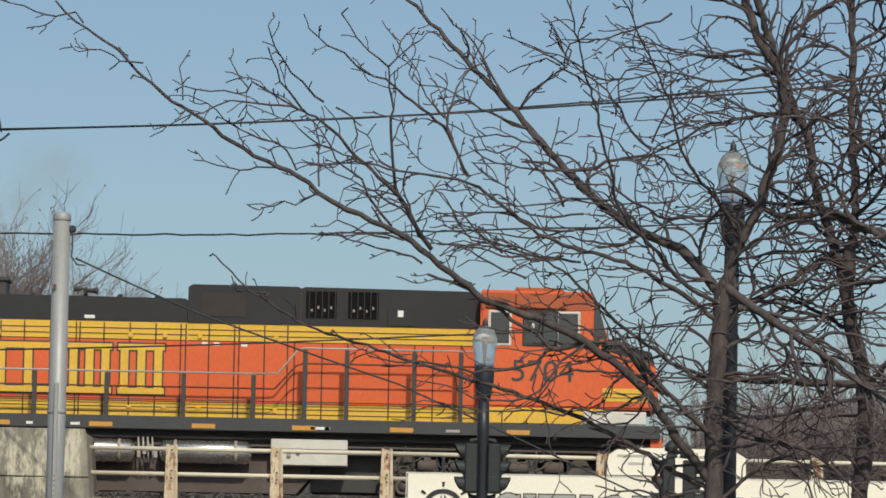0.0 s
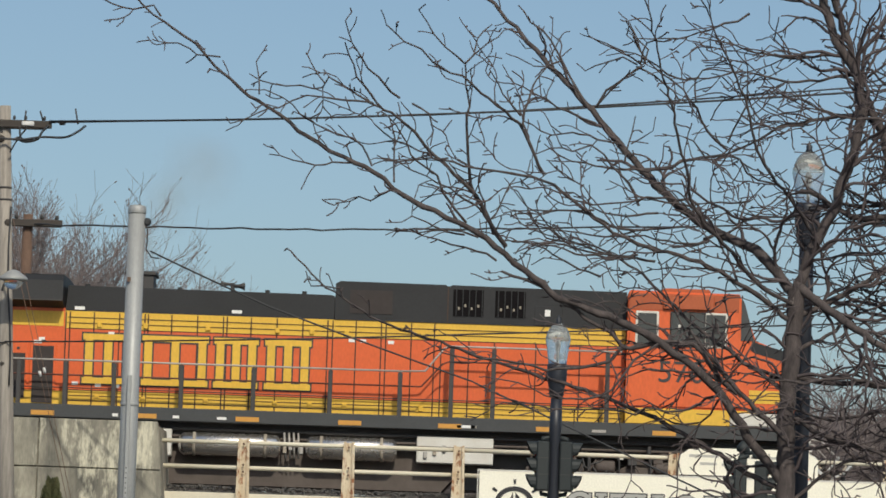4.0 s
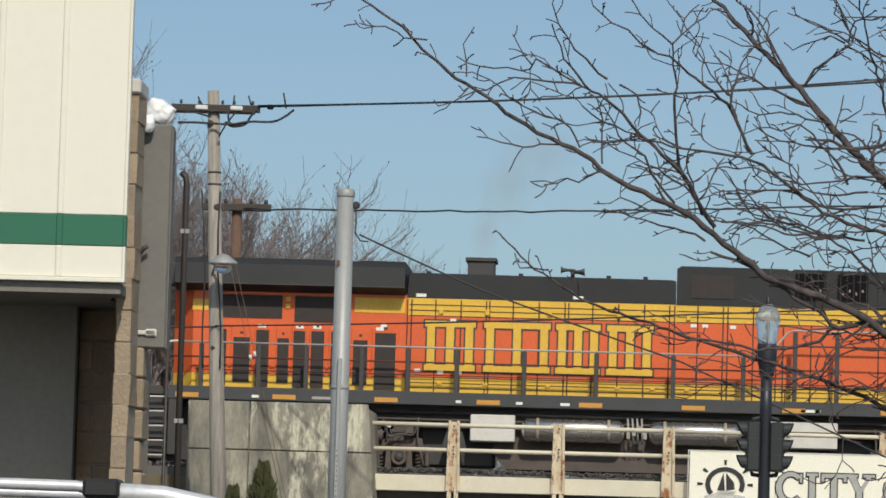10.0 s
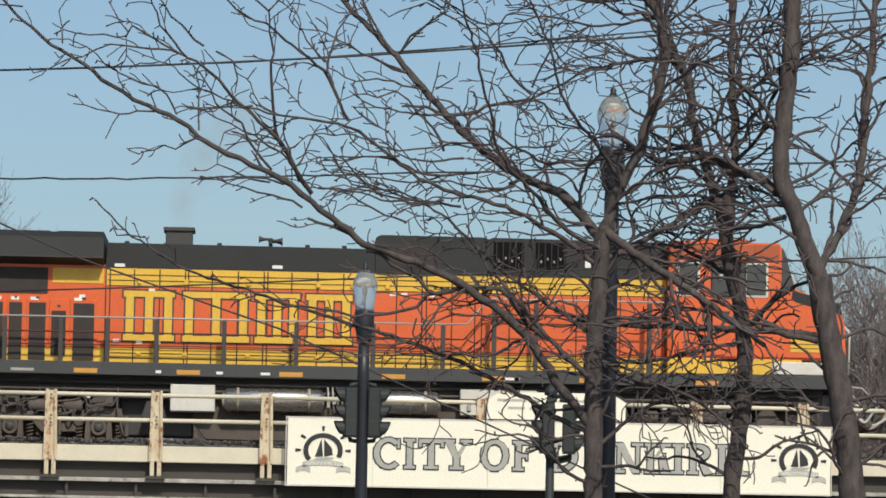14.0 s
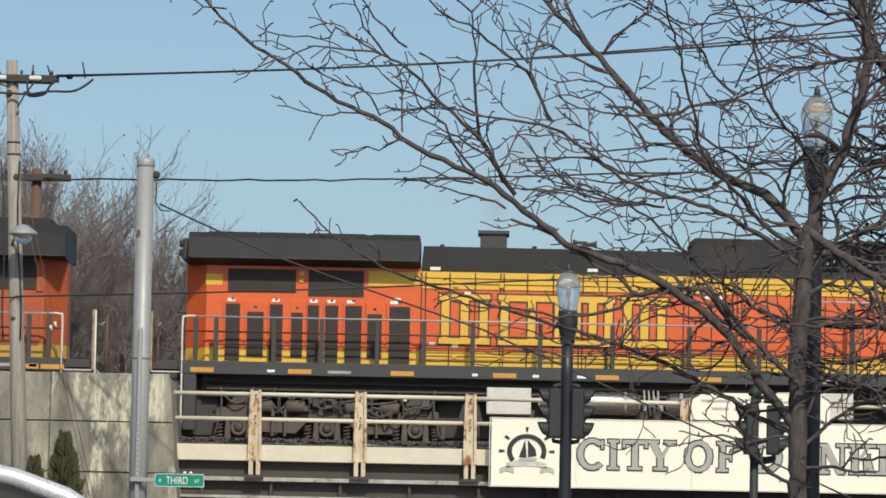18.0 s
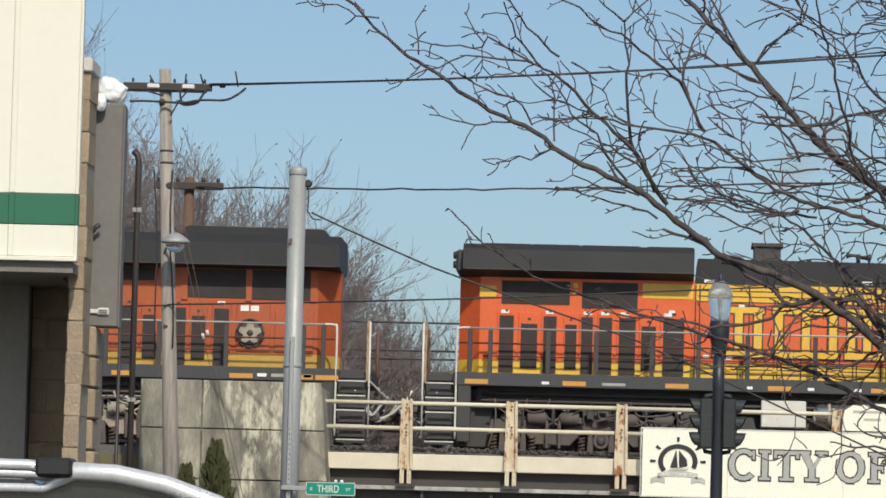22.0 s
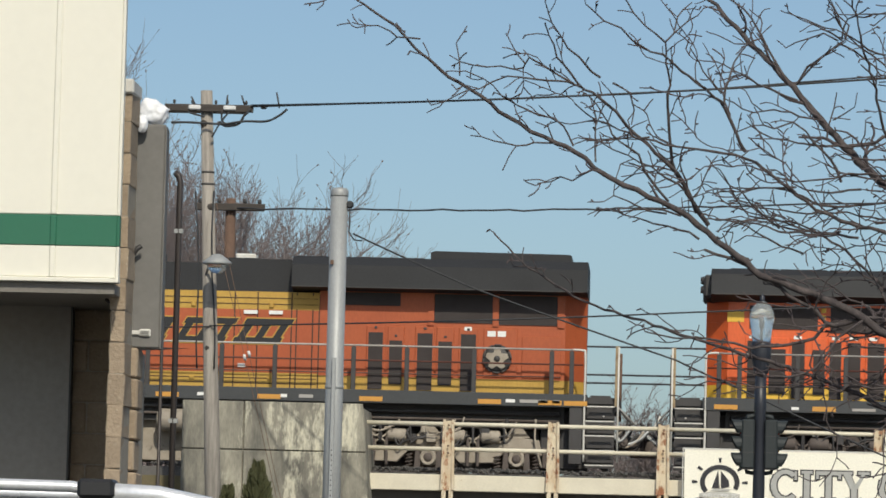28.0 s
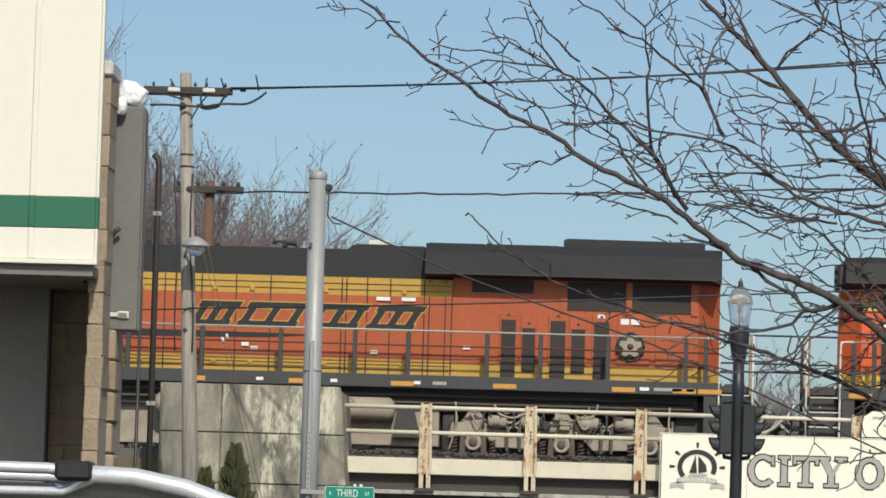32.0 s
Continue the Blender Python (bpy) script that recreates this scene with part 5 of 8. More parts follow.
def signal_head(x, y, z, turn, label):
    """A three section signal: housing, visors, lenses and bracket; z is its lower edge; it faces -y before the turn."""
    head = thing("traffic_signal", x, y, z, label, "traffic signal", "traffic signals")
    head.rotation_euler = (0, 0, radians(turn))
    box_part("housing", head, M["signal"], -0.11, 0.11, -0.085, 0.09, 0.0, 0.66, 0.02)
    for k, c in enumerate(((0.02, 0.12, 0.05), (0.16, 0.09, 0.01), (0.18, 0.015, 0.01))):
        zc = 0.11 + k * 0.22
        if "lens%d" % k not in M:
            M["lens%d" % k] = material("signal_lens", c, 0.25, bump=0)
        bm = bmesh.new()
        lathe(bm, [(0.02, -0.115), (0.09, -0.10), (0.1, -0.085)], 14, (0, 0, zc), "y")
        part("lens", bm, M["lens%d" % k], head)
        bm = bmesh.new()
        n = 10
        for q in range(n):
            a0, a1 = radians(-40 + 260 * q / n), radians(-40 + 260 * (q + 1) / n)
            d0, d1 = 0.13 - 0.09 * (abs(q - n / 2) / (n / 2)) ** 2, 0.13 - 0.09 * (abs(q + 1 - n / 2) / (n / 2)) ** 2
            vs = [bm.verts.new((0.106 * math.cos(t), yy, zc + 0.106 * math.sin(t))) for t, yy in ((a0, -0.085), (a1, -0.085), (a1, -0.085 - d1), (a0, -0.085 - d0))]
            bm.faces.new(vs)
        bmesh.ops.remove_doubles(bm, verts=bm.verts[:], dist=0.001)
        bmesh.ops.solidify(bm, geom=bm.faces[:], thickness=0.006)
        part("visor", bm, M["signal"], head)
        box_part("section_seam", head, M["black"], -0.112, 0.112, -0.087, 0.092, k * 0.22 - 0.004, k * 0.22 + 0.004)
    tube_part("bracket", head, M["signal"], [(0, 0.0, 0.66), (0, 0.0, 0.70), (0, 0.13, 0.72)], 0.03, 8)
    tube_part("bracket", head, M["signal"], [(0, 0.0, 0.0), (0, 0.0, -0.04), (0, 0.13, -0.06)], 0.03, 8)
    return head


signal_head(0.985, 62.0, 3.33, -84, "dark traffic signal head mounted on the lamp post")
signal_head(1.315, 62.0, 3.33, 84, "dark traffic signal head mounted on the lamp post")
sp = thing("signal_post", 3.69, 62.28, 0, "dark pedestal post carrying two traffic signal heads", "post")
tube_part("shaft", sp, M["signal"], [(0, 0, 0), (0, 0, 3.95)], [0.07, 0.055], 12)
bm = bmesh.new()
lathe(bm, [(0.06, 3.95), (0.09, 3.96), (0.09, 4.02), (0.03, 4.10)], 12)
part("cap", bm, M["signal"], sp)
tube_part("bracket_arm", sp, M["signal"], [(0, 0, 3.92), (0.1, -0.12, 3.94), (0.25, -0.18, 3.90), (0.25, -0.18, 3.85)], 0.03, 8)
tube_part("bracket_arm", sp, M["signal"], [(0, 0, 3.08), (0.1, -0.12, 3.06), (0.25, -0.18, 3.09), (0.25, -0.18, 3.14)], 0.03, 8)
signal_head(3.63, 62.1, 3.17, -83, "dark traffic signal head on its pedestal post behind the trees")
signal_head(3.93, 62.1, 3.17, 84, "dark traffic signal head on its pedestal post behind the trees")

# white painted pole at the far side of the trees
wp = thing("white_pole", 5.52, 40, 0, "weathered white pole with a grey lower wrap beside the trees", "pole")
tube_part("shaft", wp, M["white_dirty"], [(0, 0, 0), (0.0, 0, 9)], [0.2, 0.17], 18)
tube_part("wrap", wp, M["galv"], [(0, 0, 0.2), (0, 0, 4.95)], [0.208, 0.195], 18)

# utility pole before the abutment
up_ = thing("utility_pole", -8.68, 91.2, -0.05, "weathered grey wooden utility pole with a crossarm and a cobra lamp", "utility pole")
up_.scale = (1.036, 1.036, 1.036)
tube_part("shaft", up_, M["wood_pole"], [(-0.205, 0, 0), (-0.43, 0, 5), (-0.703, 0, 11.14)], [0.17, 0.15, 0.115], 14)
box_part("crossarm", up_, M["wood_dark"], -1.48, 0.22, -0.20, -0.10, 10.72, 10.86, 0.01)
box_part("crossarm", up_, M["wood_dark"], -1.5, 0.1, 0.08, 0.18, 10.72, 10.85, 0.01)
for x in (-1.3, -0.95, -0.5, -0.28, 0.08):
    bm = bmesh.new()
    lathe(bm, [(0.015, 10.87), (0.025, 10.88), (0.028, 10.92), (0.015, 10.95)], 10, (x, -0.15, 0))
    part("insulator", bm, M["black"], up_)
for x0 in (-1.02, -0.35):
    box_part("clevis", up_, M["porcelain"], x0, x0 + 0.24, -0.24, -0.2, 10.75, 10.84, 0.02)
for x, l, d in ((-0.9, 0.06, -0.08), (-0.3, 0.1, 0.02), (0.05, 0.1, -0.06)):
    tube_part("pin", up_, M["black"], [(x, -0.15, 10.86), (x + d, -0.15, 10.95 + l)], 0.017, 6)
for k, pts in enumerate((((0.167, 10.78), (0.047, 10.64), (-0.05, 10.49), (-0.29, 10.445), (-0.43, 10.52)), ((-0.38, 10.72), (-0.36, 10.54), (-0.24, 10.46), (-0.1, 10.49)), ((-0.24, 10.71), (-0.4, 10.5), (-0.55, 10.23)), ((-1.34, 10.49), (-1.05, 10.5), (-0.67, 10.49), (-0.33, 10.48), (0.05, 10.54), (0.48, 10.55), (0.72, 10.66), (0.88, 10.79)), ((-1.0, 10.69), (-0.82, 10.64), (-0.7, 10.61)))):
    tube_part("jumper", up_, M["cable"], curve([(x, -0.22 - 0.01 * k, z) for x, z in pts]), (0.026, 0.02, 0.018, 0.022, 0.018)[k], 6)
bm = bmesh.new()
lathe(bm, [(0.03, -0.06), (0.05, -0.04), (0.05, 0.04), (0.03, 0.06)], 8, (0.42, -0.15, 10.84), "x")
part("splice", bm, M["cable"], up_)
tube_part("pin", up_, M["black"], [(0.72, -0.15, 10.82), (0.66, -0.15, 11.12)], 0.017, 6)
for z, dx in ((10.5, -0.05), (8.9, 0.05), (6.2, -0.03)):
    bm = bmesh.new()
    lathe(bm, [(0.02, -0.14), (0.06, -0.13), (0.08, -0.09)], 8, (-0.205 - 0.0447 * z + dx, 0, z), "y")
    part("knot", bm, M["wood_dark"], up_)
for z in (9.55, 9.32, 6.9):
    bm = bmesh.new()
    lathe(bm, [(0.128, z), (0.134, z + 0.01), (0.134, z + 0.03), (0.128, z + 0.04)], 12, (-0.205 - 0.0447 * z, 0, 0))
    part("band", bm, M["black"], up_)
for dx in (-0.16, 0.14):
    pts = [(dx - 0.34 - 0.034 * z + 0.03 * math.sin(z * 2 + dx * 9), -0.16, z) for z in (9.2, 8.4, 7.6, 7.0, 6.6, 6.2, 5.8)]
    tube_part("riser_cable", up_, M["cable"], pts, 0.017, 6)
tube_part("lamp_arm", up_, M["galv"], [(-0.6, -0.1, 7.6), (-0.5, -0.4, 7.82), (-0.34, -0.7, 7.9)], 0.025, 8)
bm = bmesh.new()
lathe(bm, [(0.04, 7.95), (0.10, 7.93), (0.27, 7.80), (0.28, 7.76), (0.2, 7.74)], 18, (-0.33, -0.75, 0))
part("lamp_hood", bm, M["galv"], up_, "grey dome lamp hood")
bm = bmesh.new()
lathe(bm, [(0.19, 7.74), (0.17, 7.66), (0.10, 7.60), (0.03, 7.58)], 16, (-0.33, -0.75, 0))
part("lamp_bowl", bm, gm, up_)


def wire(points, r, label, sag=0.0, lumps=False):
    pts = []
    for (a, b) in zip(points, points[1:]):
        a, b = Vector(a), Vector(b)
        for k in range(16):
            t = k / 16
            p = a.lerp(b, t)
            p.z -= sag * 4 * t * (1 - t)
            if lumps:
                p.z += 0.03 * math.sin(t * 40) * math.sin(t * 17)
            pts.append(p)
    pts.append(Vector(points[-1]))
    tagged(tube_part("overhead_wire", None, M["cable"], pts, r, 6), label, "wire", "overhead wires")


# far pole behind the track
fp = thing("utility_pole", -12.14, 125, 0, "short brown wooden pole with a dark crossarm behind the track", "utility pole")
tube_part("shaft", fp, M["rust_brown"], [(0, 0, 0), (0, 0, 12.3)], [0.17, 0.14], 12)
box_part("crossarm", fp, M["wood_dark"], -0.95, 0.95, -0.28, -0.16, 11.95, 12.15, 0.02)
for x in (-0.8, -0.3, 0.4, 0.8):
    bm = bmesh.new()
    lathe(bm, [(0.03, 12.15), (0.06, 12.17), (0.05, 12.27)], 8, (x, -0.22, 0))
    part("insulator", bm, M["black"], fp)

wire([(-8.5, 91.05, 11.2), (-3.65, 85, 10.74), (1.14, 85, 11.06), (6.97, 85, 11.59), (26, 85, 13.6)], 0.02, "heavy black overhead wire from the utility pole", 0.01)
wire([(-8.5, 91.0, 11.17), (-0.94, 85, 10.90), (2.18, 85, 11.18), (6.86, 85, 11.67), (26, 85, 14.0)], 0.015, "thin black overhead wire beside the heavier one", 0.01)
wire([(-12.1, 124.8, 12.02), (-4.9, 122, 11.87), (1.7, 122, 12.12), (30, 118, 13.2)], 0.024, "wavy black overhead wire behind the track", 0.01, True)
wire([(-4.85, 68.9, 6.92), (-3.03, 69, 6.15), (0.02, 69, 5.14), (0.91, 69, 4.76), (6.8, 69, 2.2)], 0.014, "black guy wire dropping from the steel pole", 0.01)
wire([(-9.2, 91.05, 6.81), (-4.1, 88, 6.83), (0.0, 88, 7.07), (26, 88, 8.7)], 0.016, "thin black overhead wire before the train", 0.01)
wire([(-26, 86, 6.1), (-9.2, 91.05, 6.79)], 0.016, "thin black overhead wire before the train", 0.05)
for z in (9.4, 8.55, 8.3):
    wire([(-60, 140, z - 0.1), (60, 140, z + 0.1)], 0.03, "distant thin overhead wire", 0.05)

# guy strands from the pole to their anchor
for a, b in (((-9.31, 91.2, 9.38), (-7.09, 93.5, 0.0)), ((-9.2, 91.1, 9.48), (-7.04, 93.55, 0.0))):
    a, b = Vector(a), Vector(b)
    guy = thing("guy_wire", b.x, b.y, 0, "thin steel guy strand with a pale sleeve before the wall", "wire", "guy wires")
    tube_part("strand", guy, M["rust_brown"], [a - b, (0, 0, 0)], 0.0065, 5)
    m = (a - b) * 0.66
    tube_part("sleeve", guy, M["porcelain"], [m, m + (a - b) * 0.012], 0.03, 6)
    tube_part("anchor", guy, M["galv"], [(0, 0, 0), (a - b) * 0.05], 0.02, 6)

# young evergreens by the wall
random.seed(11)


def evergreen(x, y, h, r, label):
    t = thing("evergreen_shrub", x, y, 0, label, "shrub", "evergreens by the wall")
    tube_part("trunk", t, M["bark"], [(0, 0, 0), (0, 0, h * 0.9)], [0.07, 0.015], 8)
    V, F = [], []
    for k in range(4200):
        u = random.random()
        z = h * (0.06 + 0.94 * u)
        rad = r * (1 - u) ** 0.85 * (0.95 + 0.1 * math.sin(z * 9 + 2 * math.sin(z * 4))) + 0.02
        a = random.random() * 6.283
        d = rad * math.sqrt(random.uniform(0.3, 1))
        p = Vector((d * math.cos(a), d * math.sin(a), z))
        out = Vector((math.cos(a) * 0.5, math.sin(a) * 0.5, 1)).normalized()
        s = random.uniform(0.05, 0.12)
        side = out.cross(Vector((random.random() - 0.5, random.random() - 0.5, random.random() - 0.5))).normalized() * s * 0.35
        o = len(V)
        V += [p - side, p + side, p + side * 0.8 + out * s, p - side * 0.8 + out * s, p + out * s * 1.7]
        F += [(o, o + 1, o + 2, o + 3), (o + 3, o + 2, o + 4)]
    me = bpy.data.meshes.new("foliage")
    me.from_pydata([tuple(v) for v in V], [], F)
    me.materials.append(M["evergreen"])
    ob = new("foliage", me)
    ob.parent = t


evergreen(-7.93, 88.5, 3.97, 1.0, "dark green conical arborvitae before the concrete wall")
evergreen(-8.5, 88.6, 3.5, 0.75, "small dark green conical arborvitae before the concrete wall")

# ---- shop building corner ----
shop = thing("shop_building", 0, 0, 0, "shop corner with cream metal fascia, green stripe and split-face block pier", "building")
FX, FY = -3.520, 29.0
bm = bmesh.new()
box(bm, -16, FX - 0.05, FY + 0.05, FY + 0.28, 3.42, 7.5)
part("fascia_core", bm, M["soffit"], shop)
xs = [FX - 0.012 - 0.405 * k for k in range(31)]
for k, x in enumerate(xs[:-1]):
    x1 = xs[k + 1]
    xr = x if k == 0 else x - 0.016
    p = box_part("fascia_panel", shop, M["fascia"], x1 + 0.016, xr, FY, FY + 0.05, 3.804, 7.5, 0.006)
    box_part("panel_rib", p, M["fascia"], x1 - 0.021, x1 + 0.021, FY - 0.012, FY + 0.04, 3.804, 7.5, 0.008)
    g = box_part("stripe_panel", shop, M["fascia_green"], x1 + 0.016, xr, FY - 0.004, FY + 0.05, 3.610, 3.802, 0.004, "green painted stripe")
    box_part("panel_rib", g, M["fascia_green"], x1 - 0.021, x1 + 0.021, FY - 0.015, FY + 0.04, 3.610, 3.802, 0.006)
    q = box_part("fascia_panel", shop, M["fascia"], x1 + 0.016, xr, FY, FY + 0.05, 3.408, 3.608, 0.006)
    box_part("panel_rib", q, M["fascia"], x1 - 0.021, x1 + 0.021, FY - 0.012, FY + 0.04, 3.408, 3.608, 0.008)
for z0, z1, m in ((3.804, 7.5, "fascia"), (3.611, 3.802, "fascia_green"), (3.400, 3.608, "fascia")):
    box_part("corner_trim", shop, M[m], FX - 0.014, FX + 0.006, FY - 0.012, FY + 0.06, z0, z1, 0.004)
box_part("drip_edge", shop, M["fascia"], -16, FX + 0.008, FY - 0.03, FY + 0.08, 3.378, 3.405, 0.004)
box_part("soffit", shop, M["soffit"], -16, FX - 0.02, FY + 0.02, FY + 2.3, 3.31, 3.375)
box_part("back_wall", shop, M["recess_panel"], -16, -3.99, FY + 1.4, FY + 1.6, 0, 3.33)
bm = bmesh.new()
w = [bm.verts.new(p) for z in (0, 4.6) for p in ((-16, FY + 2.3, z), (-4.115, FY + 2.3, z), (-6.2, FY + 12, z), (-16, FY + 12, z))]
for q in ((0, 3, 2, 1), (4, 5, 6, 7), (0, 1, 5, 4), (1, 2, 6, 5), (2, 3, 7, 6), (3, 0, 4, 7)):
    bm.faces.new([w[i] for i in q])
part("wall_mass", bm, M["mortar"], shop)
box_part("panel_edge", shop, M["black"], -3.99, -3.978, FY + 1.395, FY + 1.5, 0, 3.31)
box_part("recess_core", shop, M["mortar"], -4.5, -3.685, FY + 1.615, FY + 2.29, 0, 3.31)


def plan_slab(name, plan, z0, z1, mat):
    """A slab over a plan outline of (x, y) points."""
    bm = bmesh.new()
    lo, hi = [bm.verts.new((x, y, z0)) for x, y in plan], [bm.verts.new((x, y, z1)) for x, y in plan]
    bm.faces.new(lo[::-1]), bm.faces.new(hi)
    for i in range(len(plan)):
        j = (i + 1) % len(plan)
        bm.faces.new((lo[i], lo[j], hi[j], hi[i]))
    bmesh.ops.recalc_face_normals(bm, faces=bm.faces[:])
    part(name, bm, mat, shop)


# unseen slab added behind the pier to hold side light off the recess
plan_slab("hidden_shade_wall", [(-3.592, FY + 0.75), (-3.555, FY + 0.75), (-3.67, FY + 1.61), (-3.75, FY + 1.61)], 0, 3.3, M["mortar"])
# pier of split-face blocks: front face, and a return into the recess
PX0, PX1, PY = -3.60, -3.50, FY + 0.32
box_part("pier_core", shop, M["mortar"], PX0 + 0.004, PX1 - 0.006, PY + 0.005, PY + 0.42, 0, 4.60)
random.seed(5)
for k in range(23):
    z = 0.004 + k * 0.2015
    bm = bmesh.new()
    box(bm, PX0 + random.uniform(-0.006, 0.004), PX1 + random.uniform(-0.008, 0.008), PY + random.uniform(-0.008, 0.004), PY + 0.38, z, z + 0.1965, 0.005)
    for v in bm.verts:
        v.co += Vector((random.uniform(-1, 1), random.uniform(-1, 1), random.uniform(-0.4, 0.4))) * 0.006
    part("block", bm, M["block"], shop)
# shaded block wall behind the overhang
for k in range(16):
    z = 0.01 + k * 0.2065
    for x0, x1 in ((-4.49, -4.12), (-4.11, -3.69)) if k % 2 else ((-4.49, -4.32), (-4.31, -3.90), (-3.89, -3.69)):
        bm = bmesh.new()
        box(bm, x0, x1, FY + 1.6 + random.uniform(-0.006, 0.006), FY + 1.7, z, min(z + 0.199, 3.305), 0.01)
        part("block", bm, M["block"], shop)
bm = bmesh.new()
box(bm, PX0 - 0.03, PX1 + 0.012, PY - 0.03, PY + 0.44, 4.615, 4.71, 0.012)
part("coping", bm, M["white_dirty"], shop, "white metal coping cap")
# rear stub of block wall and pipes
box_part("stub_core", shop, M["mortar"], -3.62, -3.49, 30.12, 30.4, 0, 3.0)
for k in range(15):
    z = 0.004 + k * 0.2015
    bm = bmesh.new()
    box(bm, -3.526 + random.uniform(-0.006, 0.006), -3.468 + random.uniform(-0.010, 0.010), 29.80, 30.1, z, z + 0.192, 0.012)
    part("block", bm, M["block"], shop)
cab2 = thing("wall_cabinet", -3.432, 29.85, 3.015, "tall grey sheet metal cabinet sign edge with snow on top", "cabinet")
box_part("shell", cab2, M["panel_grey"], -0.152, 0.10, -0.03, 0.12, 0.0, 1.46, 0.012)
box_part("side_trim", cab2, M["panel_grey"], 0.098, 0.106, -0.035, 0.12, 0.0, 1.43)
plate = box_part("label_plate", cab2, M["white_dirty"], -0.035, 0.04, -0.05, -0.03, 0.075, 0.125, 0.008)
for k in range(3):
    box_part("text_bar", plate, M["sign_grey"], -0.022, 0.03, -0.0535, -0.0505, 0.085 + k * 0.012, 0.091 + k * 0.012)
box_part("meter_arm", cab2, M["white_dirty"], -0.10, 0.03, -0.05, -0.03, 0.085, 0.115, 0.006)
tube_part("hook", cab2, M["black"], [(-0.11, -0.06, 0.50), (-0.10, -0.08, 0.58), (-0.06, -0.10, 0.64), (-0.03, -0.1, 0.66)], 0.016, 6)
tube_part("conduit_loop", cab2, M["black"], [(-0.2, -0.5, 0.28), (-0.17, -0.52, 0.26), (-0.12, -0.5, 0.27), (-0.10, -0.3, 0.32)], 0.012, 6)
bm = bmesh.new()
bmesh.ops.create_icosphere(bm, subdivisions=4, radius=1)
tilt = Matrix.Rotation(radians(28), 3, "Y")
for v in bm.verts:
    d = v.co.normalized()
    k = 1 / max(abs(d.x), abs(d.z), abs(d.y)) ** 0.55
    k *= 1 + noise.noise(d * 2.4) * 0.16 + noise.noise(d * 7) * 0.06
    v.co = tilt @ Vector((d.x * k * 0.098, d.y * k * 0.075, d.z * k * 0.074)) + Vector((-0.012, 0.03, 0.06))
    v.co.z = max(v.co.z, -0.025)
for f in bm.faces:
    f.smooth = True
snow = part("snow_cap", bm, M["snow"], None)
snow.location = (-3.415, 29.85, 4.50)
tagged(snow, "lump of melting white snow lying on the cabinet", "snow")
bm = bmesh.new()
bmesh.ops.create_icosphere(bm, subdivisions=2, radius=0.05)
for v in bm.verts:
    v.co *= 1 + noise.noise(v.co * 30) * 0.3
    v.co.z *= 1.2
sn = part("snow_lump", bm, M["snow"], snow)
sn.location = (-0.07, -0.09, -0.03)
pipe = thing("vent_pipe", -3.412, 31.5, 0, "dark brown vertical vent pipe with a bent top", "pipe")
tube_part("riser", pipe, M["pipe_brown"], [(0, 0, 0), (0, 0, 4.25), (-0.01, 0, 4.29), (-0.04, 0, 4.32)], 0.021, 10)
for z in (1.0, 2.6, 3.9):
    box_part("clip", pipe, M["galv"], -0.03, 0.03, -0.02, 0.02, z, z + 0.03)
pipe2 = thing("vent_pipe", -3.505, 31.5, 0, "thin dark brown vertical conduit", "pipe")
tube_part("riser", pipe2, M["pipe_brown"], [(0, 0, 0), (0, 0, 3.4)], 0.012, 8)

# ---- parked car roof in the foreground ----
car = thing("parked_car", -3.912, 18, -0.015, "dark parked utility vehicle with bright silver roof rails and crossbars", "car")
bm = bmesh.new()
prism(bm, [(-2.3, 0.35), (2.4, 0.35), (2.45, 0.75), (2.38, 1.0), (1.95, 1.08), (-2.28, 1.12), (-2.35, 0.8)], 0.0, 1.85)
bmesh.ops.bevel(bm, geom=bm.edges[:], offset=0.05, segments=2, affect="EDGES")
part("body", bm, M["car_dark"], car)
bm = bmesh.new()
curve_pts = [(2.75, 1.38), (2.5, 1.58), (2.3, 1.70), (2.1, 1.77), (1.9, 1.808), (1.74, 1.815), (1.62, 1.77), (0.6, 1.765), (-1.6, 1.75), (-2.1, 1.68), (-2.25, 1.1)]
prism(bm, [(2.9, 1.09)] + curve_pts, 0.10, 1.75)
bmesh.ops.recalc_face_normals(bm, faces=bm.faces[:])
part("greenhouse", bm, M["car_glass"], car, "dark tinted windows")
bm = bmesh.new()
tube(bm, [(x, 0.09, z + (0.012 if x > 1.7 else -0.012)) for x, z in [(2.85, 1.15)] + curve_pts[:-1]], [0.038] * 7 + [0.02] * 4, 10)
part("roof_edge", bm, M["car_silver"], car, "bright silver roof moulding")
bm = bmesh.new()
prism(bm, [(1.6, 1.765), (1.58, 1.79), (0.6, 1.79), (-1.6, 1.78), (-1.6, 1.76), (1.58, 1.755)], 0.08, 1.77)
bmesh.ops.recalc_face_normals(bm, faces=bm.faces[:])
part("roof_skin", bm, M["car_dark"], car)
for y in (0.16, 1.66):
    rail = tube_part("roof_rail", car, M["car_silver"], [(1.62, y, 1.838), (1.55, y, 1.848), (0.5, y, 1.856), (-1.3, y, 1.845), (-1.5, y, 1.81)], 0.023, 8, "polished silver roof rail")
    for x in (1.66, -0.4):
        bm = bmesh.new()
        box(bm, x - 0.07, x + 0.075, y - 0.14, y + 0.06, 1.80, 1.878, 0.014)
        part("rail_foot", bm, M["plastic"], rail, "black plastic rail foot")
for x in (1.67, -0.4):
    tube_part("crossbar", car, M["plastic"], [(x, 0.1, 1.858), (x, 1.72, 1.858)], 0.02, 8)
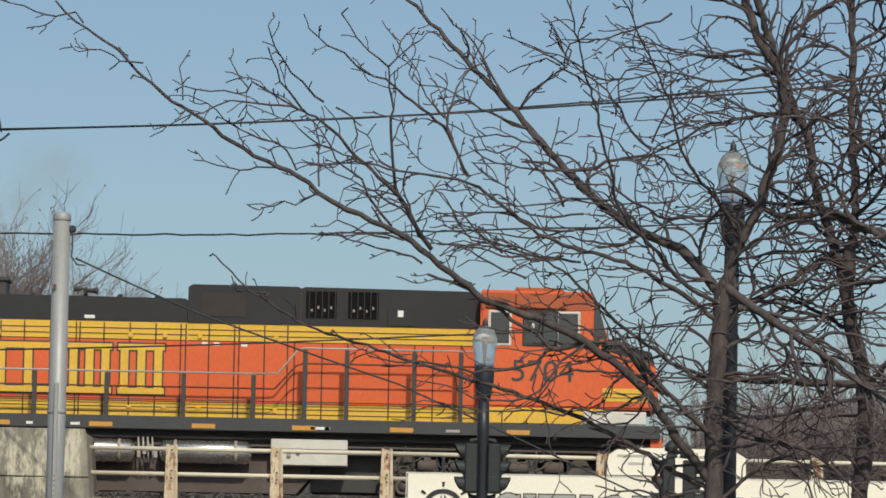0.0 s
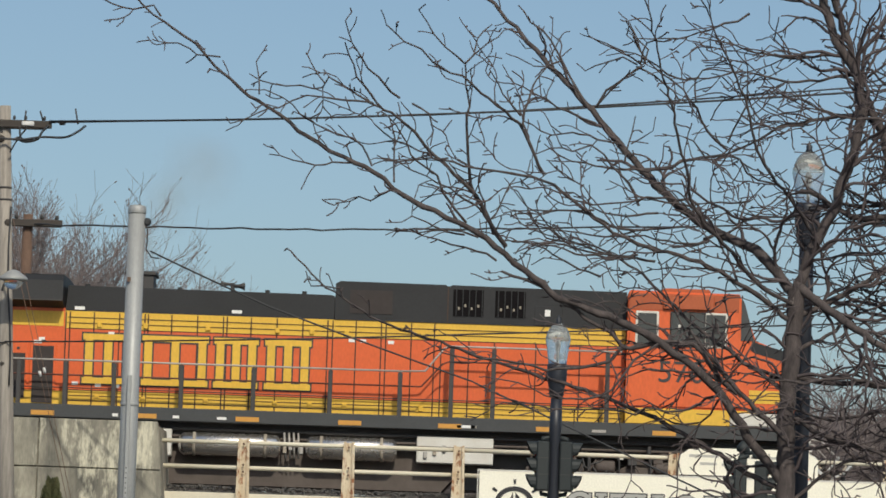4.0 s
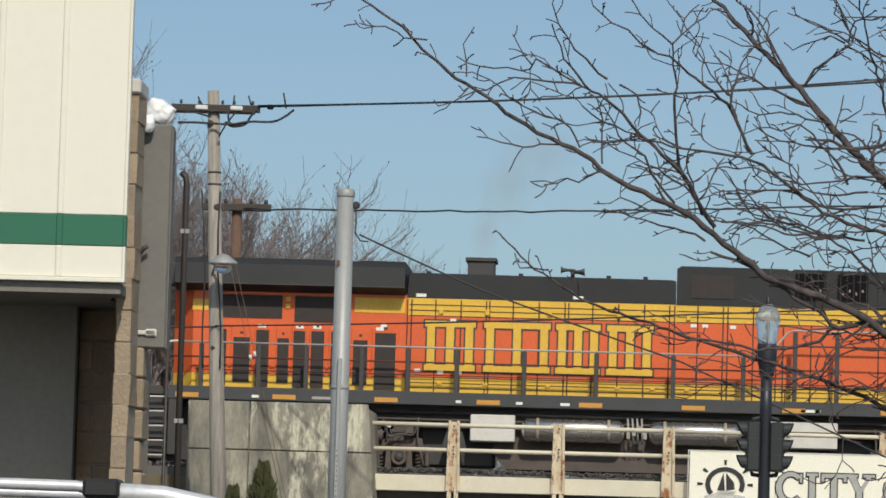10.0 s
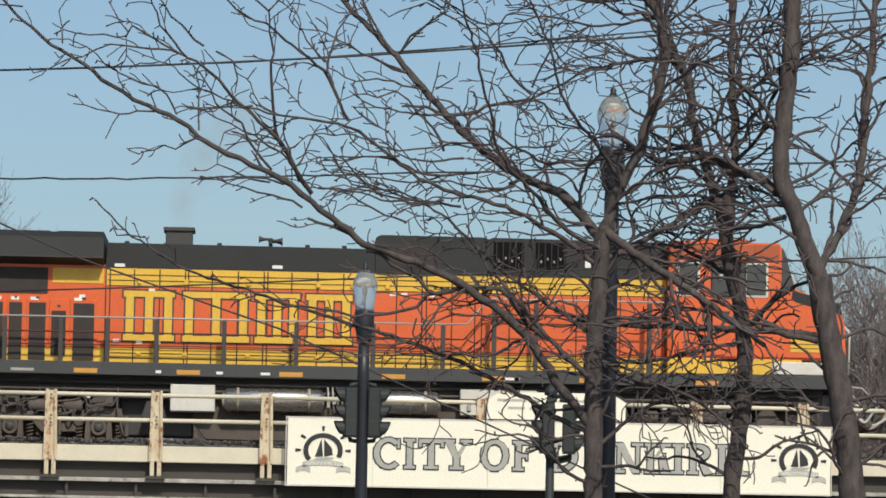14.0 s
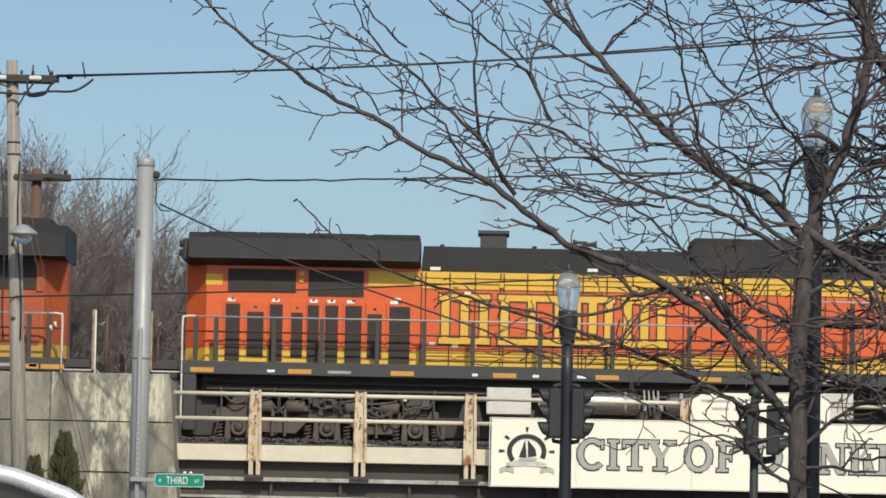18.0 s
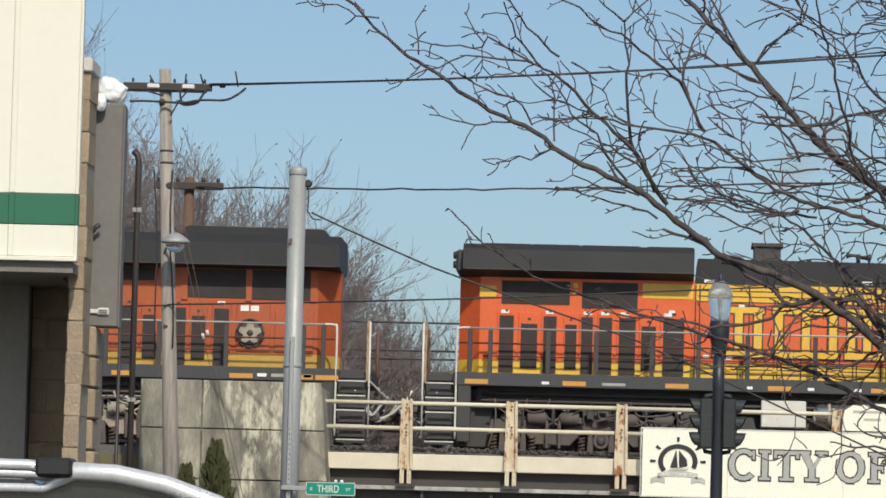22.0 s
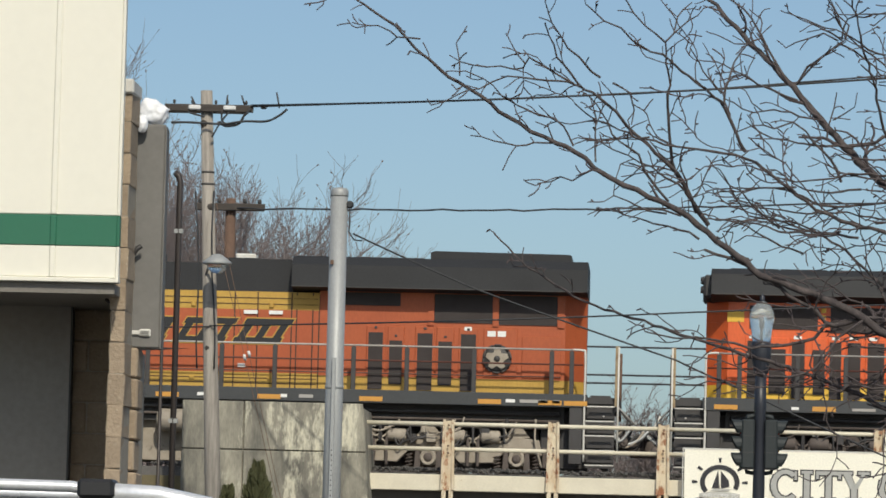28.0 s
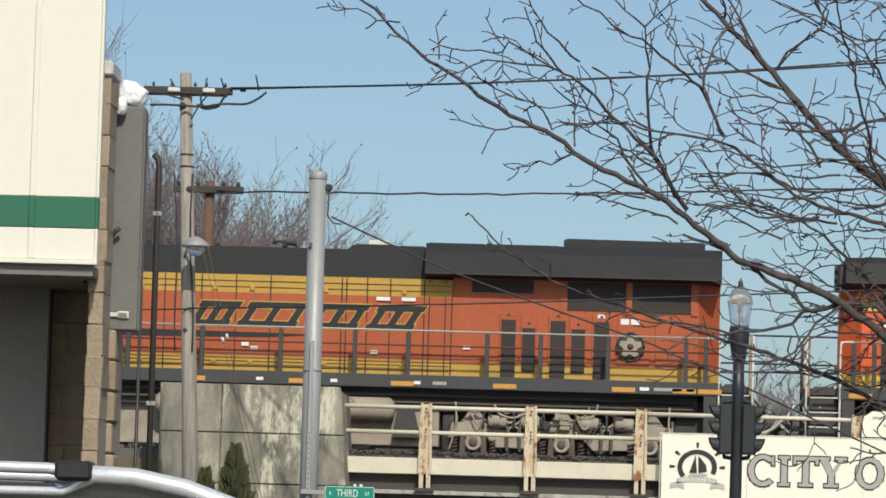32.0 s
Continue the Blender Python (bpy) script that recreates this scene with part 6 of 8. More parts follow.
for x in (-1.45, 1.5):
    for y in (0.02, 1.83):
        bm = bmesh.new()
        lathe(bm, [(0.2, -0.1), (0.33, -0.11), (0.36, -0.06), (0.36, 0.06), (0.33, 0.11), (0.2, 0.1)], 24, (x, y, 0.36), "y")
        w = part("wheel", bm, M["rubber"], car)
        bm = bmesh.new()
        lathe(bm, [(0.03, -0.105), (0.18, -0.1), (0.22, -0.08)], 18, (x, y, 0.36), "y")
        part("rim", bm, M["car_silver"], w)

# ---- street trees ----
class Bush:
    """Collects thin tapering branches as one mesh."""

    def __init__(self):
        self.v, self.f = [], []

    def branch(self, pts, r0, r1, n=4, uneven=0.0):
        base = len(self.v)
        side = None
        k = len(pts)
        for i, p in enumerate(pts):
            way = (pts[min(i + 1, k - 1)] - pts[max(i - 1, 0)])
            way = way.normalized() if way.length > 1e-9 else Vector((0, 0, 1))
            side = way.orthogonal().normalized() if side is None else (side - way * side.dot(way)).normalized()
            up = way.cross(side)
            r = (r0 + (r1 - r0) * i / (k - 1)) * (1 + uneven * math.sin(i * 1.9 + r0 * 900) * math.sin(i * 0.83))
            for j in range(n):
                a = 6.28319 * j / n
                self.v.append(tuple(p + side * (r * math.cos(a)) + up * (r * math.sin(a))))
        for i in range(k - 1):
            for j in range(n):
                a, b = base + i * n + j, base + i * n + (j + 1) % n
                self.f.append((a, b, b + n, a + n))

    def make(self, name, mat, parent, label=""):
        me = bpy.data.meshes.new(name)
        me.from_pydata(self.v, [], self.f)
        me.polygons.foreach_set("use_smooth", [True] * len(self.f))
        me.materials.append(mat)
        ob = new(name, me)
        ob.parent = parent
        if label:
            ob["label"] = label
        return ob


def smooth_path(pts, step=0.12, jag=0.012):
    """A Catmull-Rom curve through points, with small kinks."""
    P = [Vector(p) for p in pts]
    P = [P[0] * 2 - P[1]] + P + [P[-1] * 2 - P[-2]]
    out = []
    for a, b, c, d in zip(P, P[1:], P[2:], P[3:]):
        n = max(1, int((c - b).length / step))
        for k in range(n):
            t = k / n
            q = 0.5 * ((2 * b) + (c - a) * t + (2 * a - 5 * b + 4 * c - d) * t * t + (3 * b - a - 3 * c + d) * t ** 3)
            out.append(q + Vector((random.uniform(-1, 1), random.uniform(-1, 1), random.uniform(-1, 1))) * jag)
    out.append(P[-2])
    return out


def turned(w, a, deep):
    """A direction turned by a in the street's plane, with some depth."""
    return Vector((w.x * math.cos(a) - w.z * math.sin(a), w.y * 0.5 + deep, w.x * math.sin(a) + w.z * math.cos(a)))


def grow(bush, p, way, length, r, level, lift=0.006):
    """A crooked twig that turns by turns, carries spurs and forks at narrow angles."""
    seg = max(3, int(length / 0.05))
    pts, forks = [p.copy()], []
    w = way.normalized()
    phase, wave = random.uniform(0, 6.28), random.uniform(0.55, 1.1)
    for k in range(seg):
        kick = 0.15 * math.sin(k * wave + phase) + random.gauss(0, 0.19)
        w = w + Vector((-w.z, 0, w.x)) * kick + Vector((0, random.gauss(0, 0.1), 0))
        w.z -= 0.07 * w.z - lift
        w.normalize()
        p = p + w * (length / seg)
        pts.append(p.copy())
        forks.append((p.copy(), w.copy(), k / seg))
    bush.branch(pts, r, max(0.0060, r * 0.5), 5 if r > 0.012 else 4)
    if level > 0:
        s = random.choice((-1, 1))
        for q, w, t in forks[1:]:
            u = random.random()
            if u < 0.13:
                s = -s
                grow(bush, q, turned(w, random.uniform(0.3, 0.85) * s, random.uniform(-0.4, 0.4)), max(0.12, length * random.uniform(0.4, 0.85) * (1.1 - 0.5 * t)), max(0.0073, r * (0.78 - 0.2 * t)), level - 1, lift)
            elif u < 0.20:
                s = -s
                grow(bush, q, turned(w, random.uniform(0.6, 1.3) * s, random.uniform(-0.6, 0.6)), random.uniform(0.05, 0.2), 0.0068, 0, lift)
            elif u < 0.38:
                # short knobby spur
                d = turned(w, random.choice((-1, 1)) * random.uniform(0.7, 1.4), random.uniform(-0.6, 0.6)).normalized()
                bush.branch([q, q + d * random.uniform(0.02, 0.045)], 0.0105, 0.007, 4)


random.seed(21)
TREES = {}
for key, x, y, text in (("A", 2.86, 40, "bare brown honey locust with long crooked branches reaching over the street"), ("B", 3.96, 40.5, "bare brown honey locust with upright limbs beside the lamp"), ("C", 4.98, 39.8, "bare locust with a leaning thick trunk and forked limbs")):
    TREES[key] = [thing("bare_tree", 0, 0, 0, text, "tree", "bare street trees"), Bush()]


def limb(key, r0, r1, pts, spread=1.0, every=0.225, bare=1.0):
    """A main limb along guide points, with long narrow-angled side branches and short spurs."""
    tree, bush = TREES[key]
    path = smooth_path(pts, 0.09, 0.011 if r0 > 0.07 else 0.014)
    b = Bush()
    b.branch(path, r0, r1, 12 if r0 > 0.04 else 7, 0.10)
    b.make("limb" if r0 < 0.07 else "trunk", M["bark"], tree)
    total = sum((q - p).length for p, q in zip(path, path[1:]))
    run, nxt, spur, s = 0.0, every, 0.15, random.choice((-1, 1))
    for p, q in zip(path, path[1:]):
        run += (q - p).length
        t = run / total
        w = (q - p).normalized()
        r = r0 + (r1 - r0) * t
        if q.z < 2.2 or t > bare:
            nxt = run + 0.1
            continue
        if run > nxt:
            nxt += every * (1.3 if q.z < 4.1 and q.x > 1.5 else 0.84 if q.x > 1.9 else 1.05) * random.uniform(0.6, 1.3)
            s = -s
            a = s * (random.uniform(0.25, 0.7) if r0 < 0.07 else random.uniform(0.6, 1.4))
            grow(bush, q, turned(w, a, random.uniform(-0.5, 0.5)), spread * random.uniform(0.55, 1.5) * (1.0 - 0.55 * t), min(0.018, max(0.0062, r * 0.6)), 2 if r > 0.012 else 1)
        elif run > spur:
            spur = run + random.uniform(0.15, 0.5)
            grow(bush, q, turned(w, random.choice((-1, 1)) * random.uniform(0.5, 1.2), random.uniform(-0.8, 0.8)), random.uniform(0.05, 0.2), 0.0056, 1 if r0 > 0.015 else 0)


limb("A", 0.092, 0.072, [(2.80, 40.00, 0.00), (2.74, 40.00, 2.49), (2.73, 40.00, 3.38), (2.77, 40.00, 4.07), (2.79, 40.00, 4.46)], 1.0, 0.14)
limb("A", 0.05, 0.028, [(2.79, 40.00, 4.38), (2.89, 40.00, 4.76), (3.08, 40.00, 5.13), (3.19, 40.00, 5.50), (3.31, 40.00, 5.95), (3.24, 40.00, 6.39), (3.00, 40.00, 6.83), (2.57, 40.0, 8.82)], 1.1, 0.17)
limb("A", 0.042, 0.02, [(2.79, 40.00, 4.51), (3.11, 39.80, 4.23), (3.44, 39.60, 4.01), (3.80, 39.40, 3.74), (4.13, 39.20, 3.47)], 1.0, 0.16)
limb("A", 0.03, 0.012, [(2.83, 40.00, 4.24), (3.18, 40.20, 4.43), (3.69, 40.40, 4.74), (4.05, 40.60, 4.94)], 1.0, 0.16)
limb("A", 0.024, 0.009, [(2.75, 40.00, 3.38), (3.04, 39.85, 3.21), (3.41, 39.70, 3.09), (3.74, 39.55, 2.90), (3.97, 39.40, 2.66)], 1.0, 0.14)
limb("A", 0.043, 0.008, [(2.73, 40.00, 2.77), (2.45, 39.94, 3.10), (2.18, 39.88, 3.49), (1.90, 39.81, 3.75), (1.55, 39.75, 3.98), (1.16, 39.69, 4.14), (0.72, 39.62, 4.30), (0.43, 39.56, 4.51), (0.08, 39.50, 4.76), (-0.16, 39.44, 4.90), (-0.55, 39.38, 5.06), (-0.89, 39.31, 5.29), (-1.37, 39.25, 5.51), (-2.03, 39.19, 5.95), (-2.27, 39.15, 6.14), (-2.44, 39.12, 6.32), (-2.63, 39.06, 6.43), (-2.80, 39.00, 6.54), (-2.97, 39.00, 6.71)], 0.22, 0.8)
limb("A", 0.05, 0.013, [(2.79, 40.00, 4.41), (2.50, 40.14, 4.75), (2.21, 40.29, 4.91), (1.86, 40.43, 5.12), (1.57, 40.57, 5.38), (1.17, 40.71, 5.84), (0.76, 40.86, 6.30), (0.41, 41.00, 6.67), (-0.12, 41.21, 7.23)], 0.55, 0.28)
limb("A", 0.023, 0.006, [(2.76, 40.00, 4.17), (2.44, 39.94, 4.40), (1.94, 39.89, 4.66), (1.40, 39.83, 4.79), (1.01, 39.78, 5.00), (0.66, 39.72, 5.27), (0.37, 39.67, 5.34), (-0.12, 39.61, 5.40), (-0.61, 39.56, 5.54), (-0.90, 39.50, 5.72)], 0.8, 0.24)
limb("A", 0.024, 0.007, [(2.72, 40.00, 2.70), (2.32, 40.19, 2.93), (1.69, 40.38, 3.28), (1.00, 40.56, 3.55), (0.40, 40.75, 3.73), (-0.20, 40.94, 3.93), (-0.81, 41.12, 4.13), (-1.32, 41.31, 4.44), (-1.66, 41.50, 4.77)], 0.35, 0.4)
limb("A", 0.02, 0.005, [(2.81, 40.00, 4.31), (2.42, 39.67, 4.48), (2.15, 39.33, 4.74), (1.84, 39.00, 5.04), (1.73, 38.67, 5.39), (1.59, 38.33, 5.83), (1.45, 38.00, 6.25), (1.25, 37.52, 6.86)], 0.5, 0.34)
limb("A", 0.02, 0.005, [(2.77, 40.00, 3.53), (2.37, 40.33, 3.84), (1.89, 40.67, 4.20), (1.55, 41.00, 4.57), (1.20, 41.33, 4.84), (0.85, 41.67, 4.96), (0.40, 42.00, 5.09)], 0.8, 0.24)
limb("A", 0.02, 0.005, [(2.79, 40.00, 3.92), (3.15, 40.25, 4.14), (3.47, 40.50, 4.46), (3.69, 40.75, 4.73), (3.85, 41.00, 5.11)])
limb("A", 0.017, 0.005, [(2.98, 40.00, 4.86), (2.71, 39.75, 5.22), (2.40, 39.50, 5.54), (2.28, 39.25, 5.94), (2.07, 39.00, 6.34), (1.74, 38.61, 6.96)], 0.5, 0.34)
limb("A", 0.02, 0.005, [(2.75, 40.00, 2.55), (3.05, 40.00, 2.85), (3.44, 40.00, 3.05), (3.83, 40.00, 3.10), (4.22, 40.00, 3.06)])
limb("B", 0.095, 0.06, [(3.98, 40.50, 0.00), (3.99, 40.50, 2.15), (4.06, 40.50, 2.76), (4.10, 40.50, 3.31), (4.05, 40.50, 3.85), (3.92, 40.50, 4.40), (3.94, 40.50, 4.89)], 0.85, 0.22)
limb("B", 0.04, 0.02, [(3.94, 40.50, 4.80), (3.98, 40.50, 5.29), (3.94, 40.50, 5.89), (3.94, 40.50, 6.55), (3.87, 40.50, 8.4)], 0.9, 0.2)
limb("B", 0.047, 0.02, [(3.93, 40.50, 4.45), (3.79, 40.50, 4.94), (3.62, 40.50, 5.44), (3.55, 40.50, 5.89), (3.35, 40.50, 6.28), (3.22, 40.50, 6.68), (2.8, 40.2, 7.8)], 0.9, 0.2)
limb("B", 0.02, 0.005, [(4.07, 40.50, 4.07), (3.69, 40.80, 4.34), (3.37, 41.10, 4.45), (2.98, 41.40, 4.42), (2.55, 41.70, 4.28), (2.16, 42.00, 4.24)], 0.85, 0.22)
limb("B", 0.02, 0.005, [(4.11, 40.50, 3.58), (3.64, 40.12, 3.45), (3.12, 39.75, 3.33), (2.70, 39.38, 3.40), (2.30, 39.00, 3.28)], 0.85, 0.22)
limb("B", 0.02, 0.005, [(3.91, 40.50, 5.07), (4.18, 40.25, 5.39), (4.30, 40.00, 5.77), (4.56, 39.75, 6.04), (4.86, 39.50, 6.16), (5.45, 39.01, 6.39)], 0.85, 0.22)
limb("C", 0.125, 0.10, [(5.0, 39.80, 0.00), (4.97, 39.80, 2.16), (4.86, 39.80, 3.04), (4.72, 39.80, 3.72), (4.68, 39.80, 4.11)], 1.1, 0.14)
limb("C", 0.08, 0.066, [(4.68, 39.80, 4.05), (4.46, 39.80, 4.60), (4.32, 39.80, 4.99), (4.34, 39.80, 5.58), (4.39, 39.80, 6.07), (4.37, 39.80, 6.66), (4.2, 39.8, 8.7)], 0.9, 0.2)
limb("C", 0.04, 0.018, [(4.58, 39.80, 4.08), (4.82, 39.98, 4.44), (5.05, 40.15, 5.05), (5.13, 40.33, 5.82), (5.22, 40.50, 6.69), (5.44, 40.92, 8.84)], 0.85, 0.22)
limb("C", 0.03, 0.0072, [(4.66, 39.80, 3.56), (4.08, 39.64, 3.63), (3.58, 39.48, 3.62), (3.11, 39.32, 3.66), (2.73, 39.16, 3.60), (2.34, 39.00, 3.66)], 0.85, 0.22)
limb("C", 0.026, 0.006, [(4.26, 39.80, 4.84), (3.88, 40.00, 5.10), (3.56, 40.20, 5.22), (3.09, 40.40, 5.23), (2.67, 40.60, 5.13), (2.28, 40.80, 5.21)], 0.85, 0.22)
limb("C", 0.023, 0.006, [(4.36, 39.80, 4.62), (4.12, 40.10, 4.54), (3.80, 40.40, 4.53), (3.53, 40.70, 4.38), (3.21, 41.00, 4.24)], 0.85, 0.22)
limb("C", 0.02, 0.005, [(4.33, 39.80, 5.35), (3.96, 39.55, 5.71), (3.54, 39.30, 5.87), (3.04, 39.05, 5.88), (2.54, 38.80, 6.04)], 0.85, 0.22)
# side branches of the three trees
limb("A", 0.021, 0.006, [(0.27, 40.0, 4.74), (0.17, 39.9, 4.85), (0.07, 39.8, 5.01), (-0.01, 39.7, 5.15), (-0.13, 39.6, 5.26), (-0.28, 39.5, 5.39), (-0.38, 39.5, 5.46), (-0.55, 39.4, 5.64), (-0.74, 39.3, 5.79), (-0.88, 39.2, 5.88), (-1.05, 39.1, 6.07), (-1.12, 39.0, 6.25), (-1.16, 38.9, 6.34)], 0.5, 0.3)
limb("A", 0.011, 0.005, [(-0.68, 39.2, 5.92), (-0.88, 39.1, 6.08), (-1.01, 39.0, 6.21), (-1.09, 38.9, 6.33), (-1.16, 38.8, 6.51)], 0.26, 0.3)
limb("A", 0.010, 0.005, [(-0.59, 39.2, 5.87), (-0.43, 39.1, 5.77), (-0.40, 39.1, 5.64), (-0.41, 39.0, 5.50)], 0.26, 0.3)
limb("A", 0.010, 0.005, [(-0.87, 39.2, 5.84), (-1.06, 39.2, 5.88), (-1.23, 39.1, 5.87), (-1.46, 39.0, 5.89), (-1.60, 39.0, 5.85), (-1.71, 39.0, 5.79), (-1.87, 38.9, 5.72), (-1.99, 38.8, 5.65), (-2.10, 38.8, 5.61)], 0.26, 0.3)
limb("A", 0.010, 0.005, [(-0.91, 39.2, 5.85), (-1.04, 39.2, 5.93), (-1.16, 39.3, 6.03), (-1.29, 39.3, 6.08), (-1.34, 39.4, 6.02), (-1.54, 39.4, 6.01), (-1.77, 39.4, 6.02), (-1.90, 39.5, 6.08), (-1.99, 39.5, 6.12)], 0.26, 0.3)
limb("A", 0.007, 0.005, [(-1.33, 39.2, 6.01), (-1.41, 39.3, 6.13), (-1.48, 39.4, 6.26)], 0.26, 0.3)
limb("A", 0.007, 0.005, [(-1.89, 39.1, 5.90), (-1.90, 39.2, 6.04), (-1.92, 39.2, 6.19)], 0.26, 0.3)
limb("A", 0.018, 0.007, [(0.17, 39.9, 4.85), (0.07, 39.8, 5.04), (-0.03, 39.8, 5.15), (-0.08, 39.7, 5.38), (-0.10, 39.6, 5.62), (-0.10, 39.5, 5.91), (-0.12, 39.5, 6.09), (-0.14, 39.4, 6.26)], 0.5, 0.3)
limb("A", 0.009, 0.005, [(-0.14, 39.4, 6.27), (-0.32, 39.3, 6.39), (-0.48, 39.3, 6.57), (-0.55, 39.2, 6.68)], 0.26, 0.3)
limb("A", 0.009, 0.005, [(-0.14, 39.4, 6.27), (-0.08, 39.5, 6.34), (-0.04, 39.5, 6.49), (0.08, 39.6, 6.63)], 0.26, 0.3)
limb("A", 0.007, 0.005, [(-0.08, 39.5, 6.34), (0.06, 39.5, 6.45), (0.18, 39.6, 6.58)], 0.26, 0.3)
limb("A", 0.016, 0.006, [(0.57, 39.8, 5.37), (0.48, 39.7, 5.51), (0.42, 39.7, 5.64), (0.34, 39.6, 5.78), (0.22, 39.5, 5.87), (0.07, 39.5, 5.97), (-0.05, 39.4, 6.06), (-0.15, 39.3, 6.14), (-0.27, 39.3, 6.17), (-0.41, 39.2, 6.25), (-0.51, 39.1, 6.34), (-0.66, 39.1, 6.39), (-0.82, 39.0, 6.52)], 0.5, 0.3)
limb("A", 0.009, 0.005, [(-0.92, 39.4, 5.35), (-0.94, 39.4, 5.44), (-1.07, 39.3, 5.57), (-1.20, 39.3, 5.59), (-1.40, 39.2, 5.68), (-1.53, 39.2, 5.75), (-1.68, 39.1, 5.88), (-1.83, 39.1, 5.94)], 0.26, 0.3)
limb("A", 0.007, 0.005, [(-1.08, 39.3, 5.39), (-1.13, 39.2, 5.48), (-1.23, 39.2, 5.53)], 0.26, 0.3)
limb("A", 0.009, 0.005, [(-0.72, 39.3, 5.21), (-0.71, 39.4, 5.35), (-0.71, 39.4, 5.52), (-0.77, 39.5, 5.77)], 0.26, 0.3)
limb("A", 0.012, 0.005, [(-0.10, 39.7, 4.92), (-0.18, 39.6, 5.02), (-0.30, 39.6, 5.15), (-0.35, 39.5, 5.29), (-0.52, 39.4, 5.39), (-0.62, 39.4, 5.55), (-0.78, 39.3, 5.77)], 0.26, 0.3)
limb("A", 0.009, 0.005, [(-0.27, 39.5, 5.44), (-0.42, 39.4, 5.43), (-0.68, 39.4, 5.40), (-0.87, 39.3, 5.41)], 0.26, 0.3)
limb("A", 0.011, 0.005, [(0.08, 39.8, 5.01), (-0.09, 39.7, 5.12), (-0.22, 39.6, 5.20), (-0.45, 39.6, 5.30), (-0.68, 39.5, 5.40)], 0.26, 0.3)
limb("A", 0.009, 0.005, [(-1.08, 39.3, 5.37), (-1.23, 39.2, 5.36), (-1.39, 39.1, 5.31), (-1.58, 39.1, 5.36), (-1.77, 39.0, 5.38)], 0.26, 0.3)
limb("A", 0.009, 0.005, [(-0.73, 39.4, 5.17), (-0.83, 39.5, 5.11), (-0.92, 39.5, 5.07), (-1.00, 39.5, 5.08), (-1.21, 39.6, 5.04)], 0.26, 0.3)
limb("A", 0.010, 0.005, [(-0.10, 39.6, 4.81), (-0.27, 39.5, 4.83), (-0.43, 39.4, 4.89), (-0.54, 39.3, 4.91), (-0.63, 39.2, 4.86)], 0.26, 0.3)
limb("A", 0.011, 0.005, [(0.18, 39.7, 4.60), (0.10, 39.7, 4.66), (-0.08, 39.8, 4.71), (-0.34, 39.8, 4.76), (-0.55, 39.9, 4.83), (-0.71, 39.9, 4.84)], 0.26, 0.3)
limb("A", 0.010, 0.005, [(0.01, 39.6, 4.80), (-0.12, 39.7, 4.85), (-0.38, 39.7, 4.83), (-0.61, 39.8, 4.84)], 0.26, 0.3)
limb("A", 0.009, 0.005, [(0.35, 39.5, 5.84), (0.26, 39.4, 5.95), (0.14, 39.4, 6.09), (0.07, 39.3, 6.20)], 0.26, 0.3)
limb("A", 0.011, 0.005, [(0.36, 39.6, 5.77), (0.38, 39.6, 5.88), (0.43, 39.7, 6.06), (0.50, 39.8, 6.21), (0.58, 39.8, 6.32), (0.62, 39.9, 6.45), (0.69, 39.9, 6.60)], 0.26, 0.3)
limb("A", 0.012, 0.005, [(1.02, 40.6, 5.91), (0.79, 40.5, 5.99), (0.67, 40.4, 6.02), (0.47, 40.3, 6.13), (0.28, 40.2, 6.20)], 0.26, 0.3)
limb("A", 0.010, 0.005, [(1.24, 40.4, 5.70), (0.96, 40.3, 5.77), (0.81, 40.2, 5.78), (0.62, 40.1, 5.74), (0.37, 40.0, 5.85)], 0.26, 0.3)
limb("A", 0.012, 0.005, [(1.51, 40.4, 5.48), (1.17, 40.3, 5.49), (1.02, 40.2, 5.49), (0.92, 40.2, 5.51), (0.72, 40.1, 5.57), (0.57, 40.0, 5.65)], 0.26, 0.3)
limb("A", 0.013, 0.005, [(1.42, 40.3, 5.16), (1.37, 40.3, 5.28), (1.24, 40.2, 5.42), (1.11, 40.2, 5.59), (0.99, 40.2, 5.68), (0.82, 40.2, 5.63), (0.62, 40.1, 5.62), (0.47, 40.1, 5.56)], 0.26, 0.3)
limb("A", 0.013, 0.006, [(0.98, 40.7, 6.05), (0.87, 40.7, 6.19), (0.77, 40.8, 6.37), (0.69, 40.8, 6.52), (0.61, 40.8, 6.67), (0.43, 40.9, 6.83), (0.31, 40.9, 6.98)], 0.26, 0.3)
limb("A", 0.008, 0.005, [(0.69, 40.7, 6.46), (0.56, 40.6, 6.41), (0.46, 40.6, 6.41), (0.34, 40.5, 6.45)], 0.26, 0.3)
limb("A", 0.012, 0.005, [(1.03, 40.8, 6.08), (1.12, 40.8, 6.22), (1.24, 40.7, 6.32), (1.36, 40.7, 6.40), (1.44, 40.7, 6.47), (1.40, 40.6, 6.56), (1.35, 40.6, 6.71)], 0.26, 0.3)
limb("A", 0.009, 0.005, [(1.41, 40.7, 6.45), (1.33, 40.6, 6.51), (1.15, 40.6, 6.58), (0.93, 40.5, 6.68)], 0.26, 0.3)
limb("A", 0.010, 0.005, [(1.38, 40.7, 6.43), (1.61, 40.6, 6.31), (1.75, 40.5, 6.15), (1.90, 40.4, 6.05)], 0.26, 0.3)
limb("A", 0.009, 0.005, [(1.36, 40.7, 6.47), (1.26, 40.8, 6.53), (1.11, 40.8, 6.48), (0.92, 40.9, 6.41)], 0.26, 0.3)
